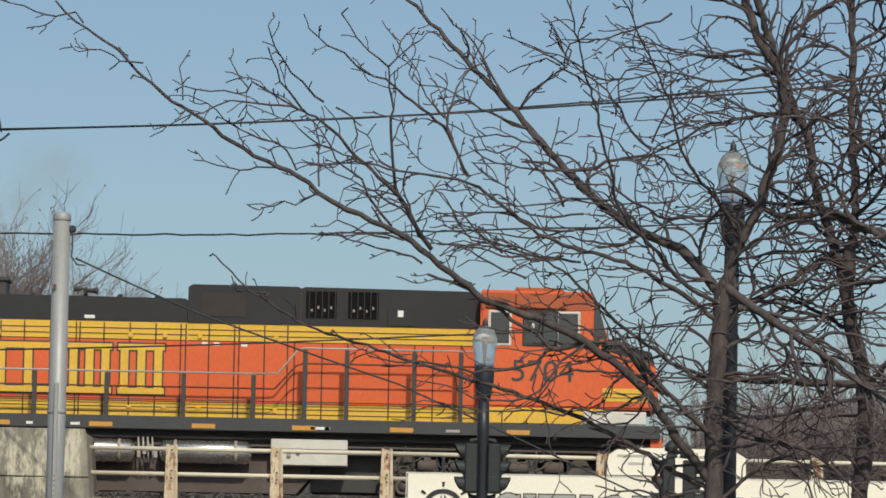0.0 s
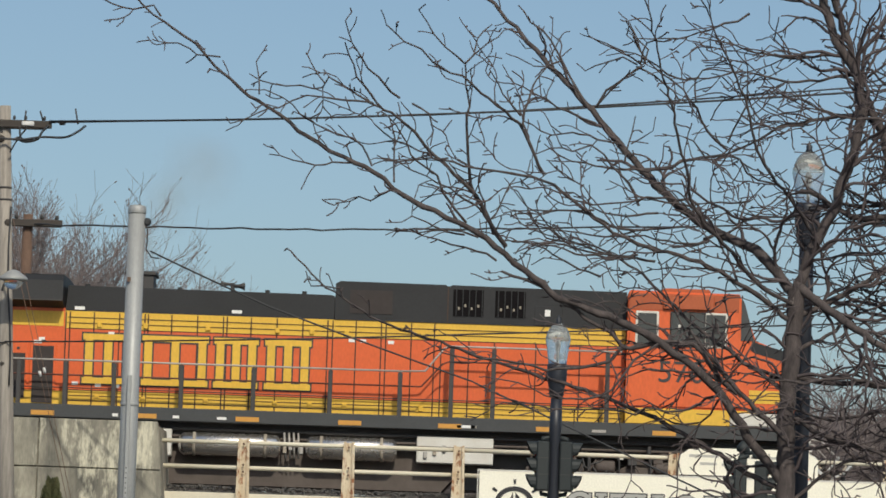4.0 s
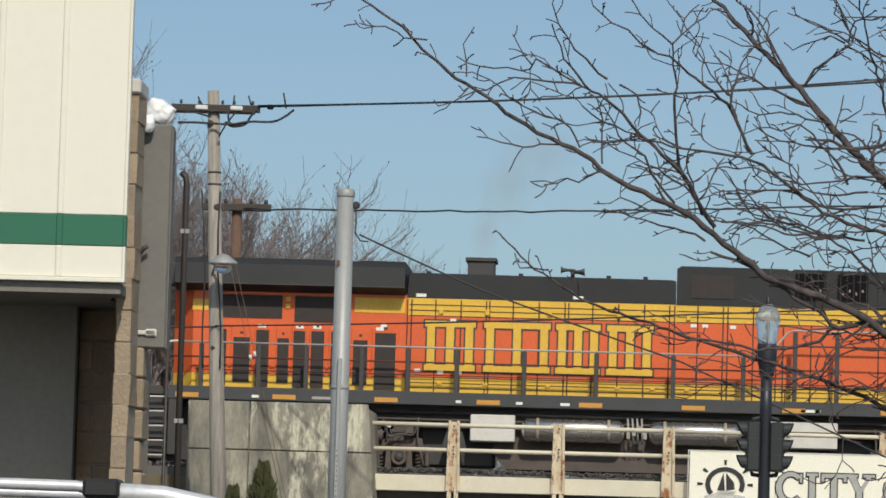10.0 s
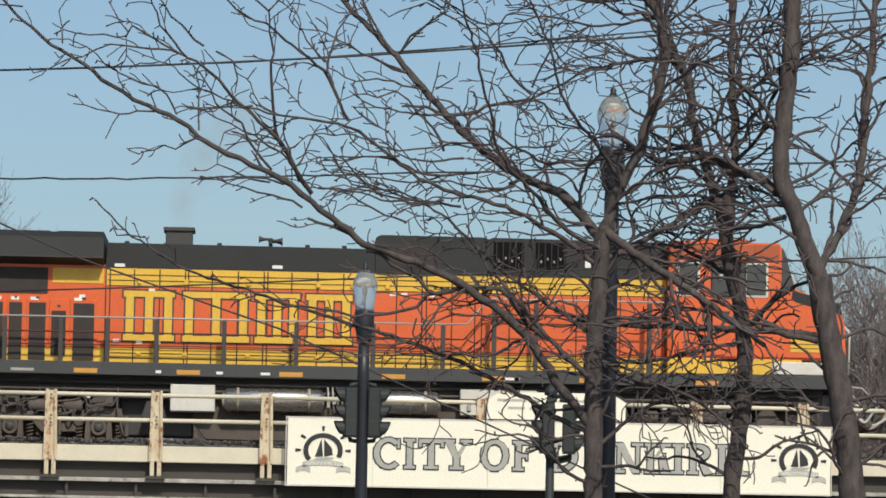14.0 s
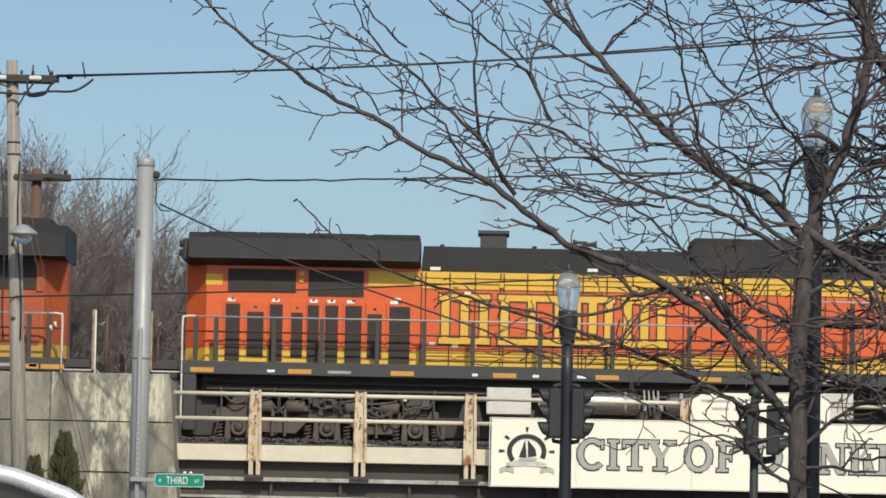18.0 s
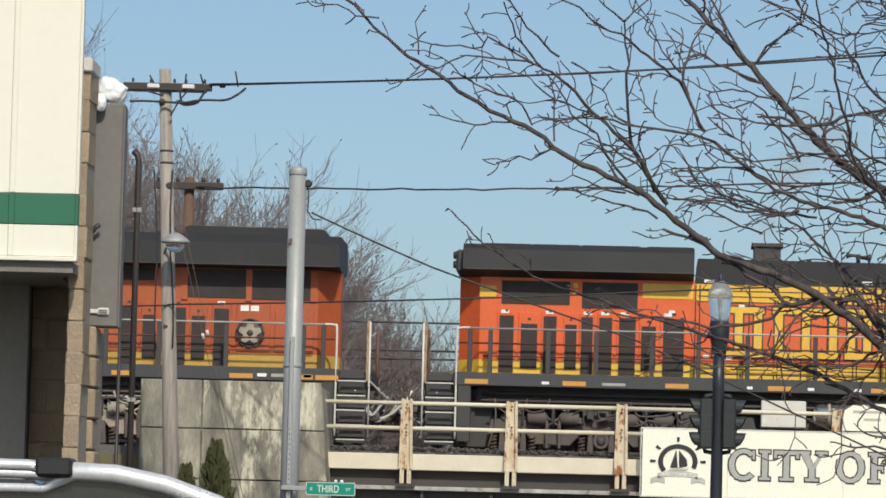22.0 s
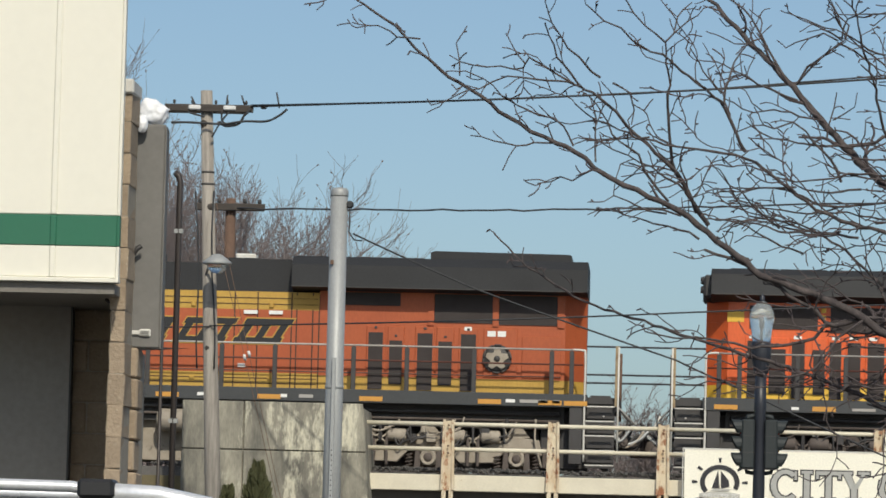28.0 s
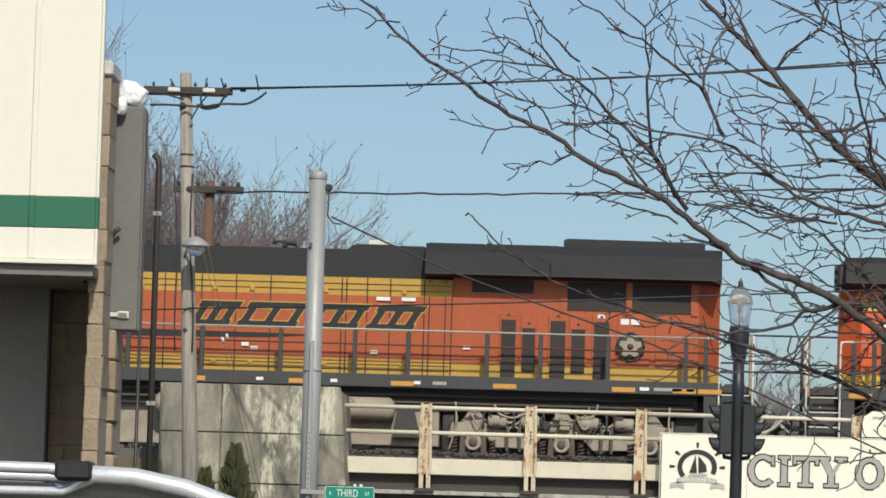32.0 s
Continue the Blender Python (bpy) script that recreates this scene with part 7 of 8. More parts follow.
limb("A", 0.009, 0.005, [(1.41, 40.7, 6.48), (1.45, 40.6, 6.63), (1.59, 40.4, 6.64), (1.77, 40.3, 6.65)], 0.26, 0.3)
limb("A", 0.009, 0.005, [(1.28, 40.5, 5.57), (1.32, 40.5, 5.75), (1.36, 40.6, 5.85), (1.37, 40.6, 5.99)], 0.26, 0.3)
limb("A", 0.007, 0.005, [(1.33, 40.5, 5.72), (1.41, 40.5, 5.78), (1.52, 40.4, 5.84)], 0.26, 0.3)
limb("A", 0.007, 0.005, [(1.57, 40.4, 5.51), (1.61, 40.4, 5.59), (1.62, 40.4, 5.73)], 0.26, 0.3)
limb("A", 0.010, 0.005, [(0.88, 39.9, 4.72), (0.75, 39.8, 4.81), (0.63, 39.8, 4.92), (0.53, 39.7, 5.01), (0.43, 39.7, 5.08), (0.35, 39.6, 5.19)], 0.26, 0.3)
limb("A", 0.010, 0.005, [(1.02, 39.9, 5.09), (0.82, 39.8, 5.06), (0.67, 39.7, 5.04), (0.53, 39.6, 5.00), (0.36, 39.5, 5.00)], 0.26, 0.3)
limb("A", 0.012, 0.005, [(1.22, 39.8, 4.67), (0.87, 39.7, 4.68), (0.68, 39.6, 4.74), (0.48, 39.5, 4.75), (0.24, 39.4, 4.75)], 0.26, 0.3)
limb("A", 0.009, 0.005, [(0.14, 39.6, 4.94), (0.21, 39.7, 5.10), (0.26, 39.7, 5.25), (0.33, 39.8, 5.33)], 0.26, 0.3)
limb("A", 0.018, 0.006, [(1.42, 40.4, 5.49), (1.62, 40.5, 5.52), (1.79, 40.5, 5.58), (1.96, 40.6, 5.63), (2.15, 40.7, 5.67), (2.31, 40.8, 5.66), (2.38, 40.9, 5.55), (2.62, 40.9, 5.46), (2.90, 41.0, 5.41)], 0.5, 0.3)
limb("B", 0.019, 0.008, [(3.54, 40.7, 6.10), (3.34, 40.7, 6.08), (3.11, 40.8, 6.05), (2.84, 40.8, 6.00), (2.64, 40.8, 5.95), (2.47, 40.8, 5.83), (2.28, 40.9, 5.74), (2.10, 40.9, 5.66)], 0.5, 0.3)
limb("A", 0.012, 0.005, [(2.19, 40.8, 5.75), (2.00, 40.7, 5.89), (1.91, 40.7, 6.10), (1.78, 40.6, 6.23), (1.65, 40.6, 6.34), (1.48, 40.5, 6.45), (1.40, 40.5, 6.57), (1.32, 40.4, 6.71)], 0.26, 0.3)
limb("A", 0.009, 0.005, [(1.90, 40.6, 6.13), (1.90, 40.6, 6.33), (2.02, 40.5, 6.43), (2.18, 40.5, 6.40), (2.35, 40.5, 6.36)], 0.26, 0.3)
limb("A", 0.010, 0.005, [(2.19, 40.8, 5.80), (2.31, 40.8, 6.03), (2.37, 40.8, 6.23), (2.37, 40.9, 6.41), (2.33, 40.9, 6.60)], 0.26, 0.3)
limb("A", 0.009, 0.005, [(1.98, 40.4, 5.63), (1.88, 40.3, 5.74), (1.74, 40.2, 5.79)], 0.26, 0.3)
limb("B", 0.009, 0.005, [(2.37, 40.8, 6.23), (2.47, 40.8, 6.02), (2.67, 40.7, 5.98)], 0.26, 0.3)
limb("C", 0.038, 0.022, [(4.31, 39.9, 4.83), (4.16, 40.0, 4.97), (3.99, 40.0, 5.01), (3.83, 40.1, 5.10), (3.64, 40.1, 5.14), (3.38, 40.2, 5.12), (3.18, 40.3, 5.18), (2.98, 40.3, 5.31), (2.83, 40.4, 5.35)], 0.5, 0.3)
limb("C", 0.032, 0.018, [(4.68, 39.8, 3.60), (4.52, 39.9, 3.61), (4.28, 39.9, 3.62), (4.04, 40.0, 3.63), (3.60, 40.0, 3.65), (3.26, 40.1, 3.67), (3.02, 40.2, 3.68), (2.83, 40.2, 3.71), (2.59, 40.3, 3.70)], 0.5, 0.3)
limb("B", 0.030, 0.016, [(4.08, 40.4, 3.67), (4.17, 40.3, 3.74), (4.26, 40.2, 3.88), (4.39, 40.1, 3.98), (4.58, 40.0, 4.07)], 0.5, 0.3)
limb("A", 0.026, 0.013, [(2.72, 39.80, 3.14), (2.54, 39.80, 3.32), (2.24, 39.80, 3.61), (1.99, 39.80, 3.90), (1.87, 39.80, 4.06)], 0.5, 0.3)
limb("A", 0.007, 0.005, [(-1.23, 41.4, 4.43), (-1.37, 41.4, 4.46), (-1.46, 41.5, 4.47), (-1.49, 41.5, 4.51)], 0.26, 0.3)
limb("A", 0.011, 0.005, [(1.58, 40.2, 5.11), (1.31, 40.1, 5.06), (1.08, 40.0, 5.08), (0.84, 39.9, 5.23), (0.71, 39.8, 5.22)], 0.26, 0.3)
limb("A", 0.011, 0.005, [(1.78, 40.2, 4.98), (1.41, 40.1, 4.93), (1.12, 40.0, 4.85), (0.88, 39.9, 4.87), (0.65, 39.8, 4.89), (0.42, 39.7, 4.91)], 0.26, 0.3)
limb("A", 0.011, 0.005, [(1.42, 40.1, 4.71), (1.15, 40.0, 4.70), (0.91, 39.9, 4.77), (0.62, 39.8, 4.81), (0.48, 39.7, 4.98), (0.38, 39.6, 5.15)], 0.26, 0.3)
limb("A", 0.010, 0.005, [(1.09, 40.0, 4.52), (0.89, 39.9, 4.57), (0.68, 39.8, 4.67), (0.52, 39.6, 4.74), (0.32, 39.5, 4.76)], 0.26, 0.3)
limb("A", 0.010, 0.005, [(1.88, 40.2, 5.15), (1.65, 40.1, 5.20), (1.41, 40.1, 5.24), (1.14, 40.0, 5.35)], 0.26, 0.3)
limb("A", 0.010, 0.005, [(2.38, 40.2, 5.22), (2.12, 40.3, 5.22), (1.92, 40.3, 5.19), (1.76, 40.4, 5.10)], 0.26, 0.3)
limb("A", 0.012, 0.006, [(1.98, 40.2, 4.88), (2.18, 40.3, 4.96), (2.32, 40.4, 5.07), (2.46, 40.4, 5.14), (2.66, 40.5, 5.32)], 0.26, 0.3)
limb("A", 0.009, 0.005, [(-2.73, 39.1, 6.55), (-2.82, 39.1, 6.62), (-2.96, 39.0, 6.59), (-3.15, 39.0, 6.62), (-3.34, 38.9, 6.68), (-3.51, 38.9, 6.72)], 0.26, 0.3)
limb("A", 0.008, 0.005, [(-2.23, 39.1, 6.21), (-2.41, 39.1, 6.23), (-2.57, 39.0, 6.29), (-2.76, 39.0, 6.28)], 0.26, 0.3)
limb("B", 0.014, 0.006, [(3.14, 40.5, 6.57), (3.00, 40.4, 6.56), (2.73, 40.3, 6.51), (2.46, 40.2, 6.53), (2.18, 40.1, 6.58), (1.98, 40.0, 6.61)], 0.6, 0.17)
limb("B", 0.014, 0.006, [(3.25, 40.5, 6.41), (2.98, 40.4, 6.34), (2.67, 40.4, 6.31), (2.47, 40.3, 6.34), (2.20, 40.2, 6.35), (1.99, 40.2, 6.29), (1.79, 40.1, 6.28)], 0.6, 0.17)
limb("B", 0.014, 0.006, [(3.26, 40.5, 6.04), (3.09, 40.4, 6.01), (2.82, 40.4, 5.94), (2.68, 40.3, 5.91), (2.48, 40.3, 5.91), (2.34, 40.2, 6.01)], 0.6, 0.17)
limb("B", 0.010, 0.005, [(3.06, 40.5, 6.00), (2.90, 40.5, 6.01), (2.69, 40.6, 6.07), (2.46, 40.6, 6.16)], 0.26, 0.3)
limb("A", 0.010, 0.005, [(1.92, 40.6, 6.34), (1.71, 40.6, 6.35), (1.48, 40.5, 6.47), (1.23, 40.5, 6.56), (0.98, 40.5, 6.65)], 0.26, 0.3)
limb("B", 0.011, 0.005, [(2.34, 40.5, 6.91), (2.13, 40.5, 6.81), (1.99, 40.4, 6.75), (1.80, 40.4, 6.68), (1.59, 40.3, 6.64), (1.36, 40.3, 6.64)], 0.26, 0.3)
limb("A", 0.010, 0.005, [(1.44, 40.5, 6.45), (1.47, 40.5, 6.57), (1.36, 40.5, 6.66), (1.29, 40.5, 6.80)], 0.26, 0.3)
limb("A", 0.010, 0.005, [(1.00, 40.8, 6.09), (1.05, 40.8, 6.11), (1.15, 40.7, 6.21), (1.24, 40.6, 6.31), (1.44, 40.6, 6.44)], 0.26, 0.3)
limb("A", 0.012, 0.005, [(1.83, 40.2, 5.22), (1.56, 40.1, 5.23), (1.26, 40.0, 5.17), (1.02, 39.9, 5.12), (0.73, 39.8, 5.18)], 0.26, 0.3)
limb("A", 0.012, 0.005, [(1.50, 40.1, 4.94), (1.26, 40.0, 4.93), (0.93, 39.9, 5.05), (0.60, 39.8, 5.06), (0.23, 39.7, 5.01)], 0.26, 0.3)
limb("A", 0.012, 0.005, [(1.57, 40.0, 4.66), (1.27, 39.9, 4.69), (0.97, 39.8, 4.71), (0.67, 39.7, 4.76), (0.31, 39.6, 4.76)], 0.26, 0.3)
limb("A", 0.012, 0.005, [(2.03, 40.0, 4.86), (1.73, 39.9, 4.81), (1.46, 39.9, 4.87), (1.16, 39.8, 4.86)], 0.26, 0.3)
limb("A", 0.024, 0.012, [(2.29, 39.9, 3.52), (2.17, 39.9, 3.63), (2.06, 39.8, 3.78), (1.91, 39.8, 3.93), (1.61, 39.8, 3.95), (1.46, 39.8, 3.91), (1.28, 39.7, 3.90), (1.18, 39.7, 4.00), (0.97, 39.7, 4.12), (0.77, 39.7, 4.27), (0.54, 39.6, 4.39), (0.23, 39.6, 4.50)], 0.4, 0.28)
limb("A", 0.017, 0.006, [(1.46, 39.8, 3.92), (1.28, 39.8, 3.87), (1.18, 39.7, 3.77), (0.95, 39.7, 3.70), (0.65, 39.6, 3.67), (0.50, 39.6, 3.70), (0.25, 39.6, 3.74), (-0.01, 39.5, 3.73), (-0.26, 39.5, 3.78)], 0.4, 0.28)
limb("A", 0.012, 0.005, [(1.61, 39.7, 3.92), (1.40, 39.7, 3.77), (1.27, 39.6, 3.59), (1.13, 39.6, 3.47), (0.85, 39.5, 3.43), (0.63, 39.5, 3.45), (0.40, 39.4, 3.55), (0.12, 39.4, 3.58)], 0.4, 0.28)
limb("A", 0.011, 0.005, [(1.92, 39.8, 3.69), (1.72, 39.8, 3.71), (1.46, 39.9, 3.71), (1.34, 39.9, 3.64), (1.22, 40.0, 3.49), (1.04, 40.0, 3.38)], 0.26, 0.3)
limb("A", 0.020, 0.009, [(2.85, 40.2, 3.66), (2.70, 40.2, 3.72), (2.45, 40.3, 3.78), (2.30, 40.3, 3.88), (2.07, 40.4, 3.84), (1.84, 40.4, 3.89)], 0.4, 0.28)
limb("A", 0.011, 0.005, [(2.07, 39.4, 3.54), (2.19, 39.3, 3.65), (2.30, 39.2, 3.77), (2.45, 39.2, 4.04), (2.61, 39.1, 4.24), (2.76, 39.0, 4.44)], 0.26, 0.3)
limb("A", 0.012, 0.005, [(2.18, 40.0, 3.52), (2.03, 40.0, 3.49), (1.91, 40.1, 3.40), (1.71, 40.1, 3.37), (1.53, 40.1, 3.39), (1.43, 40.2, 3.34), (1.18, 40.2, 3.39), (0.80, 40.2, 3.36), (0.41, 40.3, 3.41), (0.11, 40.3, 3.37)], 0.4, 0.28)
limb("A", 0.008, 0.004, [(1.18, 39.7, 3.67), (1.16, 39.7, 3.54), (1.25, 39.7, 3.37), (1.30, 39.7, 3.17), (1.33, 39.7, 2.99), (1.41, 39.6, 2.92), (1.39, 39.6, 2.76), (1.35, 39.6, 2.61), (1.25, 39.6, 2.50)], 0.26, 0.3)
limb("A", 0.008, 0.004, [(1.99, 39.9, 3.27), (1.83, 39.9, 3.06), (1.80, 39.8, 2.83), (1.81, 39.8, 2.68), (1.74, 39.8, 2.42)], 0.26, 0.3)
limb("A", 0.010, 0.005, [(2.16, 40.1, 3.49), (2.08, 40.1, 3.36), (1.99, 40.2, 3.28), (1.84, 40.2, 3.26), (1.69, 40.3, 3.32), (1.52, 40.4, 3.28), (1.39, 40.4, 3.20)], 0.26, 0.3)
limb("A", 0.014, 0.006, [(2.61, 40.3, 3.30), (2.43, 40.3, 3.48), (2.20, 40.4, 3.65), (2.05, 40.4, 3.73), (1.92, 40.5, 3.91), (1.84, 40.5, 4.14), (1.74, 40.6, 4.33), (1.63, 40.6, 4.56)], 0.4, 0.28)
limb("A", 0.010, 0.005, [(2.35, 40.2, 3.52), (2.19, 40.2, 3.74), (2.16, 40.1, 3.97), (2.23, 40.1, 4.17), (2.17, 40.0, 4.37), (2.22, 40.0, 4.58)], 0.26, 0.3)
limb("A", 0.009, 0.005, [(2.04, 40.3, 3.75), (1.89, 40.4, 3.65), (1.80, 40.5, 3.49), (1.67, 40.5, 3.42), (1.50, 40.6, 3.50)], 0.26, 0.3)
limb("A", 0.009, 0.005, [(2.03, 40.0, 3.81), (1.90, 40.0, 3.78), (1.72, 39.9, 3.82), (1.54, 39.9, 3.79), (1.41, 39.8, 3.85), (1.23, 39.8, 3.82), (1.03, 39.7, 3.88), (0.82, 39.7, 3.88)], 0.26, 0.3)
limb("A", 0.009, 0.005, [(1.82, 39.9, 3.85), (1.66, 39.9, 4.07), (1.48, 39.8, 4.11), (1.35, 39.8, 4.23), (1.22, 39.7, 4.28), (1.04, 39.6, 4.26), (0.84, 39.6, 4.31)], 0.26, 0.3)
limb("A", 0.008, 0.005, [(1.18, 39.7, 3.99), (1.22, 39.6, 4.15), (1.34, 39.5, 4.32), (1.38, 39.4, 4.44)], 0.26, 0.3)
limb("A", 0.008, 0.005, [(1.28, 39.8, 3.90), (1.23, 39.8, 4.03), (1.05, 39.7, 4.05), (0.85, 39.6, 4.03), (0.62, 39.6, 4.06)], 0.26, 0.3)
limb("A", 0.009, 0.005, [(2.44, 40.1, 3.47), (2.57, 40.2, 3.60), (2.70, 40.2, 3.79), (2.86, 40.3, 3.87)], 0.26, 0.3)
limb("A", 0.008, 0.005, [(2.24, 40.1, 3.46), (2.30, 40.1, 3.36), (2.43, 40.2, 3.39), (2.58, 40.2, 3.32), (2.71, 40.3, 3.38)], 0.26, 0.3)
for tree, bush in TREES.values():
    tagged(bush.make("crown", M["twig"], tree, "crooked bare twigs"), kind="stuff")

# ---- bare woods behind the track ----
random.seed(31)


def bare_tree(x, y, h, spread, label, dense=1.0, group="bare trees behind the track"):
    t = thing("bare_tree", x, y, 0, label, "tree", group)
    trunk, crown = Bush(), Bush()
    trunk.branch([Vector((0, 0, 0)), Vector((random.uniform(-0.3, 0.3), 0, h * 0.3)), Vector((random.uniform(-0.6, 0.6), 0, h * 0.6))], h * 0.016, h * 0.008, 8)
    trunk.make("trunk", M["hazed_far_twig"], t)

    def rise(p, w, length, r, level):
        pts = [p.copy()]
        n = 4
        for k in range(n):
            w = (w + Vector((random.gauss(0, 0.17), random.gauss(0, 0.14), random.gauss(0.07, 0.1)))).normalized()
            p = p + w * (length / n)
            pts.append(p.copy())
            if level > 0:
                for _ in range(2 if random.random() < 0.8 * dense else 1):
                    d = (w + Vector((random.gauss(0, 0.5), random.gauss(0, 0.4), random.gauss(0.1, 0.3)))).normalized()
                    rise(p, d, max(0.25, length * random.uniform(0.3, 0.58)), max(0.0072, r * 0.48), level - 1)
        crown.branch(pts, r, max(0.005, r * 0.35), 3)
        if level == 0 and random.random() < 0.12:
            crown.branch([p, p + w * 0.07], 0.028, 0.02, 3)

    for k in range(int(11 * spread)):
        a = random.uniform(0, 6.28)
        z = h * random.uniform(0.2, 0.55)
        rise(Vector((0, 0, z)), Vector((math.cos(a) * 0.55 * spread, math.sin(a) * 0.4, 1)), (h - z) * random.uniform(0.42, 0.66), h * 0.0042, 3)
    crown.make("crown", M["hazed_far_twig"], t, "crown of fine bare twigs, paled in colour for haze")


for x, y, h, s in ((-19.4, 142, 19.0, 0.8), (-16.2, 140, 13.6, 1.4), (-14.8, 146, 14.0, 1.6), (-13.6, 141, 14.0, 1.5), (-12.6, 146, 13.7, 1.6), (-11.5, 143, 12.8, 1.6), (-10.3, 148, 12.2, 1.5), (-9.2, 146, 11.8, 1.5), (-7.9, 148, 10.8, 1.5), (-6.4, 149, 9.4, 1.4), (-3.4, 153, 9.0, 1.3), (-1.4, 150, 8.6, 1.3), (0.8, 152, 8.6, 1.2), (3.2, 150, 9.0, 1.3), (5.6, 153, 9.0, 1.3), (-20.5, 150, 15.5, 1.2), (-23, 146, 17, 1.2), (-17.4, 138, 14.4, 1.0), (-16.0, 137, 14.0, 1.1), (-15.0, 139, 13.8, 1.0), (-15.6, 141, 14.2, 1.0), (-13.4, 138, 12.4, 1.2), (-12.2, 139, 11.6, 1.3), (-11.0, 138, 10.9, 1.2)):
    bare_tree(x, y, h, s, "grey-brown bare tree with fine twigs behind the railway", 1.15)
for x, y, h, w in ((-15.5, 140, 16.3, 0.5), (-15.0, 139, 16.4, 0.5), (-14.3, 141, 15.4, 0.5), (-13.6, 140, 14.9, 0.5), (-12.8, 141, 13.9, 0.6), (-11.9, 140, 13.5, 0.7), (-11.2, 141, 13.3, 0.7), (-10.5, 142, 12.8, 0.7)):
    bare_tree(x, y, h, w, "slender grey-brown bare tree with upright twigs behind the railway", 1.0)
for x, y, h in ((-10.6, 143, 9.6), (-8.6, 143, 9.0), (-13.5, 144, 9.0)):
    bare_tree(x, y, h, 1.4, "dense grey-brown thicket of bare stems behind the railway", 1.2)
for x, y, h in ((9.2, 131, 8.6), (10.6, 134, 9.4), (11.9, 130, 9.0), (13.2, 133, 9.6), (14.5, 132, 9.6), (16.5, 128, 11.5), (19.0, 134, 13.0), (21.5, 130, 12.0), (25, 136, 12.5), (9.8, 126, 8.2), (11.3, 127, 8.6), (12.6, 125, 8.3), (14.0, 126, 8.8), (15.3, 125, 9.0), (17.8, 126, 9.6), (8.6, 137, 8.2), (12.4, 138, 9.0), (15.6, 138, 9.4)):
    bare_tree(x, y, h, 1.1, "grey-brown bare tree beyond the far end of the bridge", 1.2)

# low house roofs far behind, right of the bridge
hs = thing("far_house", 13.2, 150, 0, "distant pale house with a grey gabled roof behind the trees", "house")
box_part("wall", hs, M["recess_panel"], -4, 4, 0, 7, 0, 6.9)
bm = bmesh.new()
prism(bm, [(-4.4, 6.9), (4.4, 6.9), (2.6, 8.7), (-2.6, 8.7)], -0.4, 7.4)
part("roof", bm, M["panel_grey"], hs)
for x in (-2.4, 1.4):
    w = box_part("window", hs, M["glass"], x, x + 1.0, -0.05, 0.02, 3.6, 5.0)
    box_part("sill", w, M["white"], x - 0.1, x + 1.1, -0.12, -0.01, 3.5, 3.6)


# thin exhaust haze drifting over the lead unit's stack
hz = bpy.data.materials.new("brown_exhaust_haze")
hz.use_nodes = True
hn, hl = hz.node_tree.nodes, hz.node_tree.links
hn.remove(hn["Principled BSDF"])
tc = hn.new("ShaderNodeTexCoord")
mp = hn.new("ShaderNodeMapping")
mp.inputs["Location"].default_value, mp.inputs["Scale"].default_value = (-1, 0, -1), (2, 0, 2)
hl.new(tc.outputs["Generated"], mp.inputs["Vector"])
ln = hn.new("ShaderNodeVectorMath")
ln.operation = "LENGTH"
hl.new(mp.outputs["Vector"], ln.inputs[0])
fall = hn.new("ShaderNodeMapRange")
fall.interpolation_type = "SMOOTHSTEP"
fall.inputs["From Min"].default_value, fall.inputs["From Max"].default_value = 0.0, 0.98
fall.inputs["To Min"].default_value, fall.inputs["To Max"].default_value = 0.17, 0.0
hl.new(ln.outputs["Value"], fall.inputs["Value"])
cl = hn.new("ShaderNodeTexNoise")
cl.inputs["Scale"].default_value, cl.inputs["Detail"].default_value = 1.6, 4
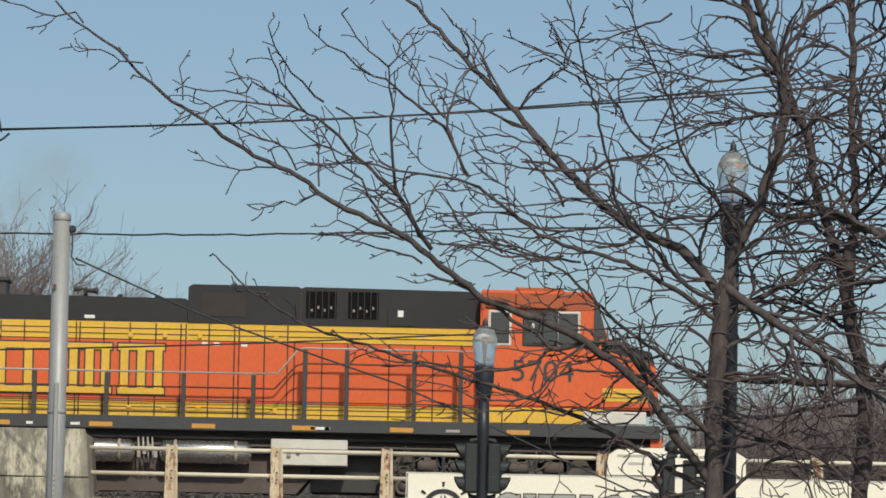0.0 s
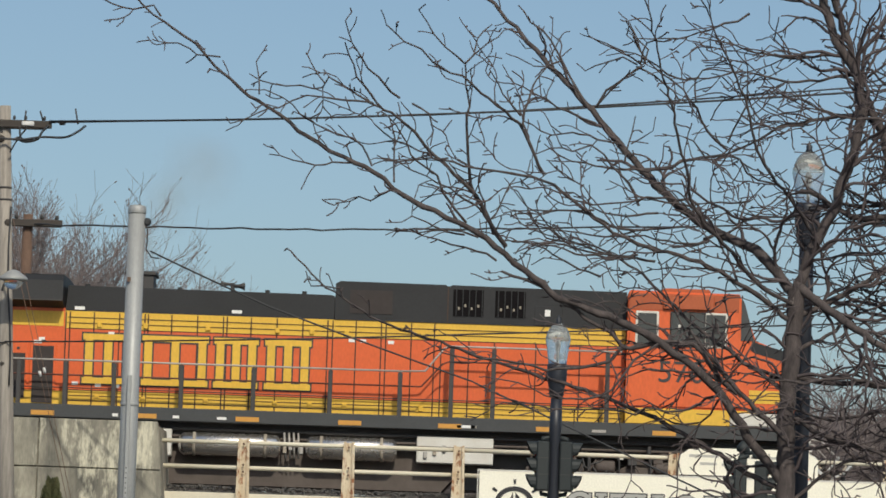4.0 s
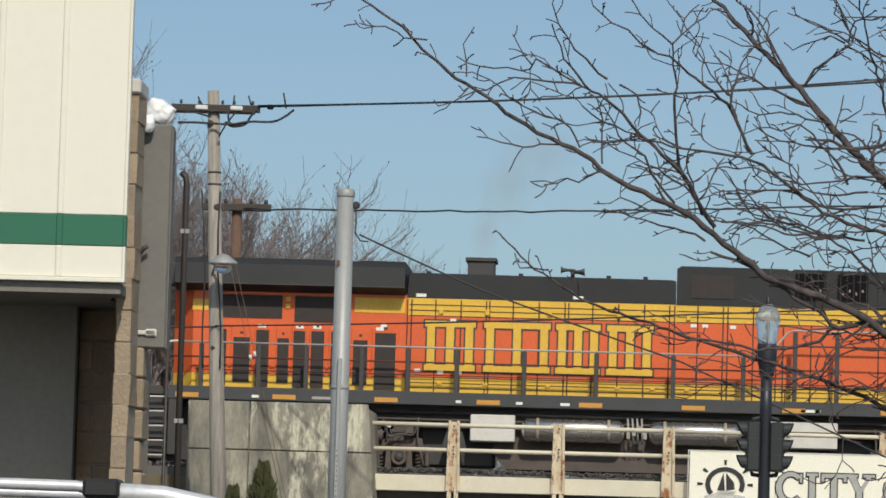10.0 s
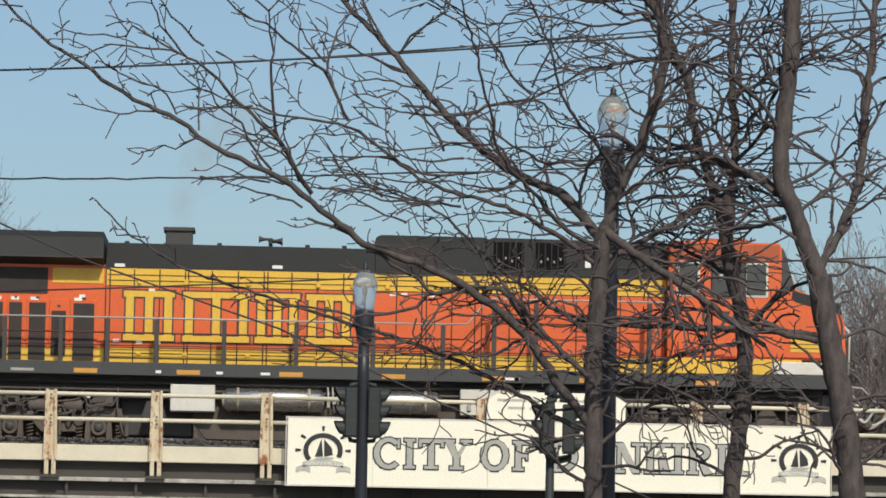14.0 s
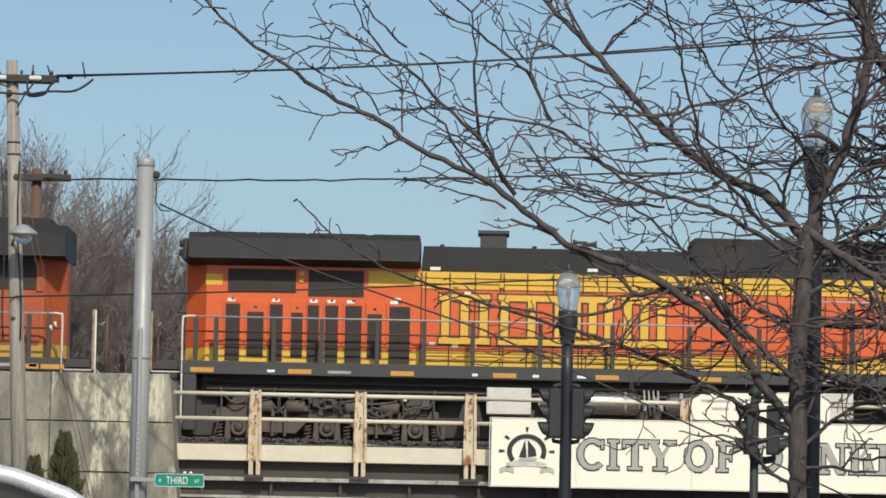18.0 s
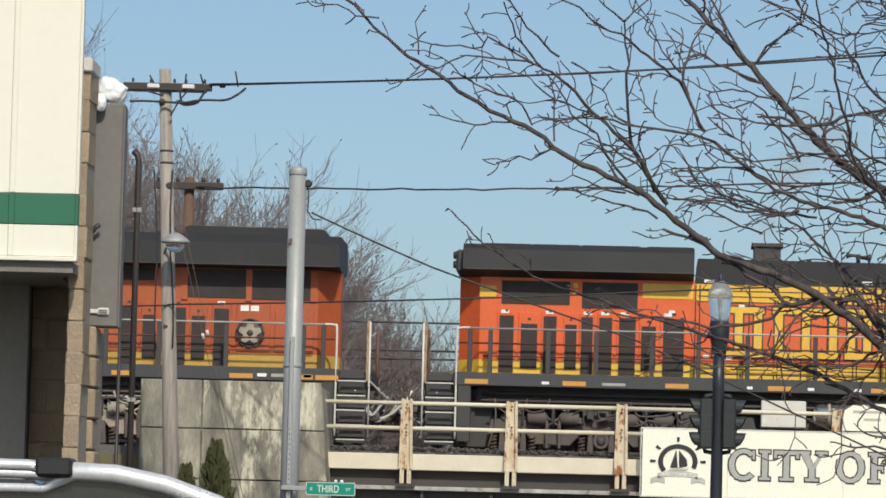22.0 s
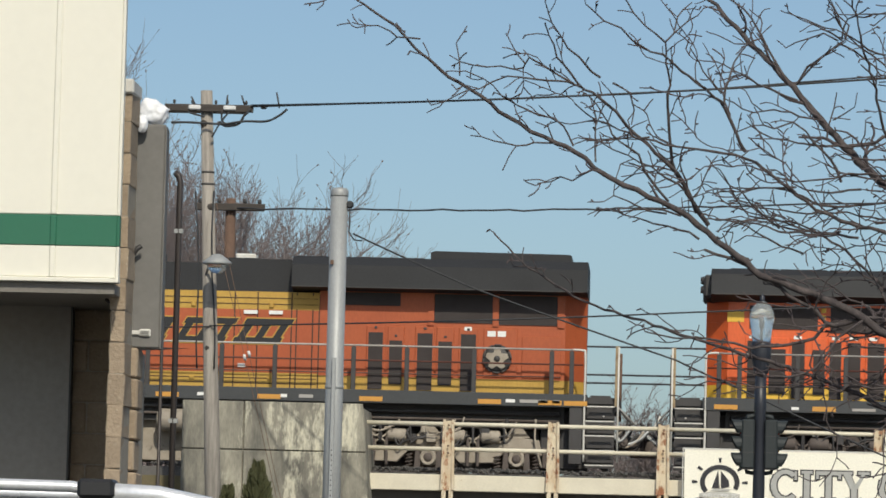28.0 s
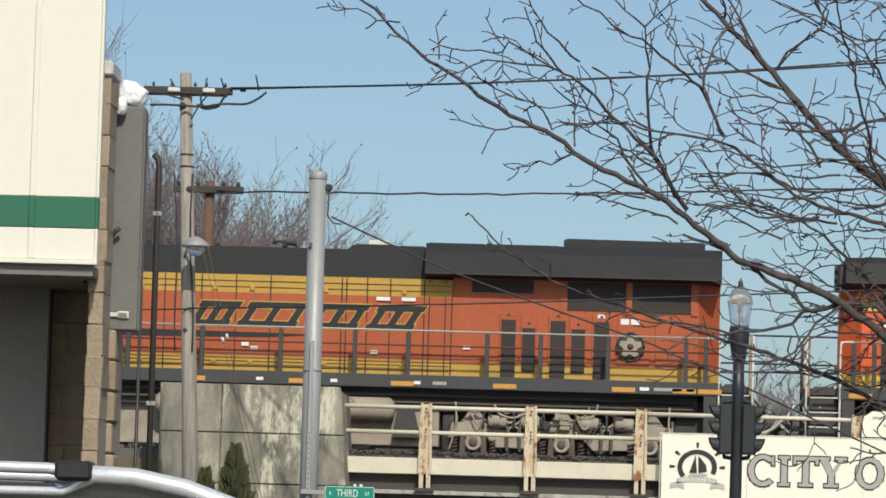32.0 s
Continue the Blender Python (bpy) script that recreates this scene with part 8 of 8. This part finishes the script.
hl.new(tc.outputs["Object"], cl.inputs["Vector"])
mu = hn.new("ShaderNodeMath")
mu.operation = "MULTIPLY"
hl.new(fall.outputs["Result"], mu.inputs[0])
hl.new(cl.outputs["Fac"], mu.inputs[1])
tr, df, mx = hn.new("ShaderNodeBsdfTransparent"), hn.new("ShaderNodeBsdfDiffuse"), hn.new("ShaderNodeMixShader")
df.inputs["Color"].default_value = (0.30, 0.225, 0.14, 1)
hl.new(mu.outputs["Value"], mx.inputs["Fac"])
hl.new(tr.outputs["BSDF"], mx.inputs[1])
hl.new(df.outputs["BSDF"], mx.inputs[2])
hl.new(mx.outputs["Shader"], hn["Material Output"].inputs["Surface"])
haze = thing("exhaust_haze", 0, 0, 0, "thin brown diesel exhaust haze rising from the black stack", "smoke")
for x, z, rx, rz in ((0.05, 0.55, 0.42, 0.75), (0.45, 1.5, 0.8, 1.0), (1.2, 2.3, 1.2, 1.1)):
    bm = bmesh.new()
    bmesh.ops.create_uvsphere(bm, u_segments=20, v_segments=12, radius=1)
    for v in bm.verts:
        v.co = Vector((v.co.x * rx, v.co.y * rx * 0.7, v.co.z * rz))
    for f in bm.faces:
        f.smooth = True
    p = part("haze_puff", bm, hz, haze)
    p.location = (x, 0, z)


# ---- what moves ----
def motions():
    """The two coupled units roll to +x, gaining speed; wheels turn with them."""
    c = (2.3888522e-06, -1.305605e-04, 9.5231552e-03, 0.36068689, -15.55849)
    along = lambda t: (((c[0] * t + c[1]) * t + c[2]) * t + c[3]) * t + c[4]
    times = [k * 0.5 for k in range(65)]
    walk(loco, [(t, pose(along(t), NEAR, RAIL)) for t in times[::2]])
    walk(loco2, [(t, pose(along(t) - 2.47, NEAR, RAIL)) for t in times[::2]])
    walk(haze, [(t, pose(along(t) + 6.7, NEAR + 0.95, RAIL + 4.95)) for t in times[::2]])
    for unit, w in wheels:
        x, y, z = w.location
        walk(w, [(t, pose(x, y, z) @ Matrix.Rotation((along(t) - along(0)) / 0.53, 4, "Y")) for t in times])


motions()
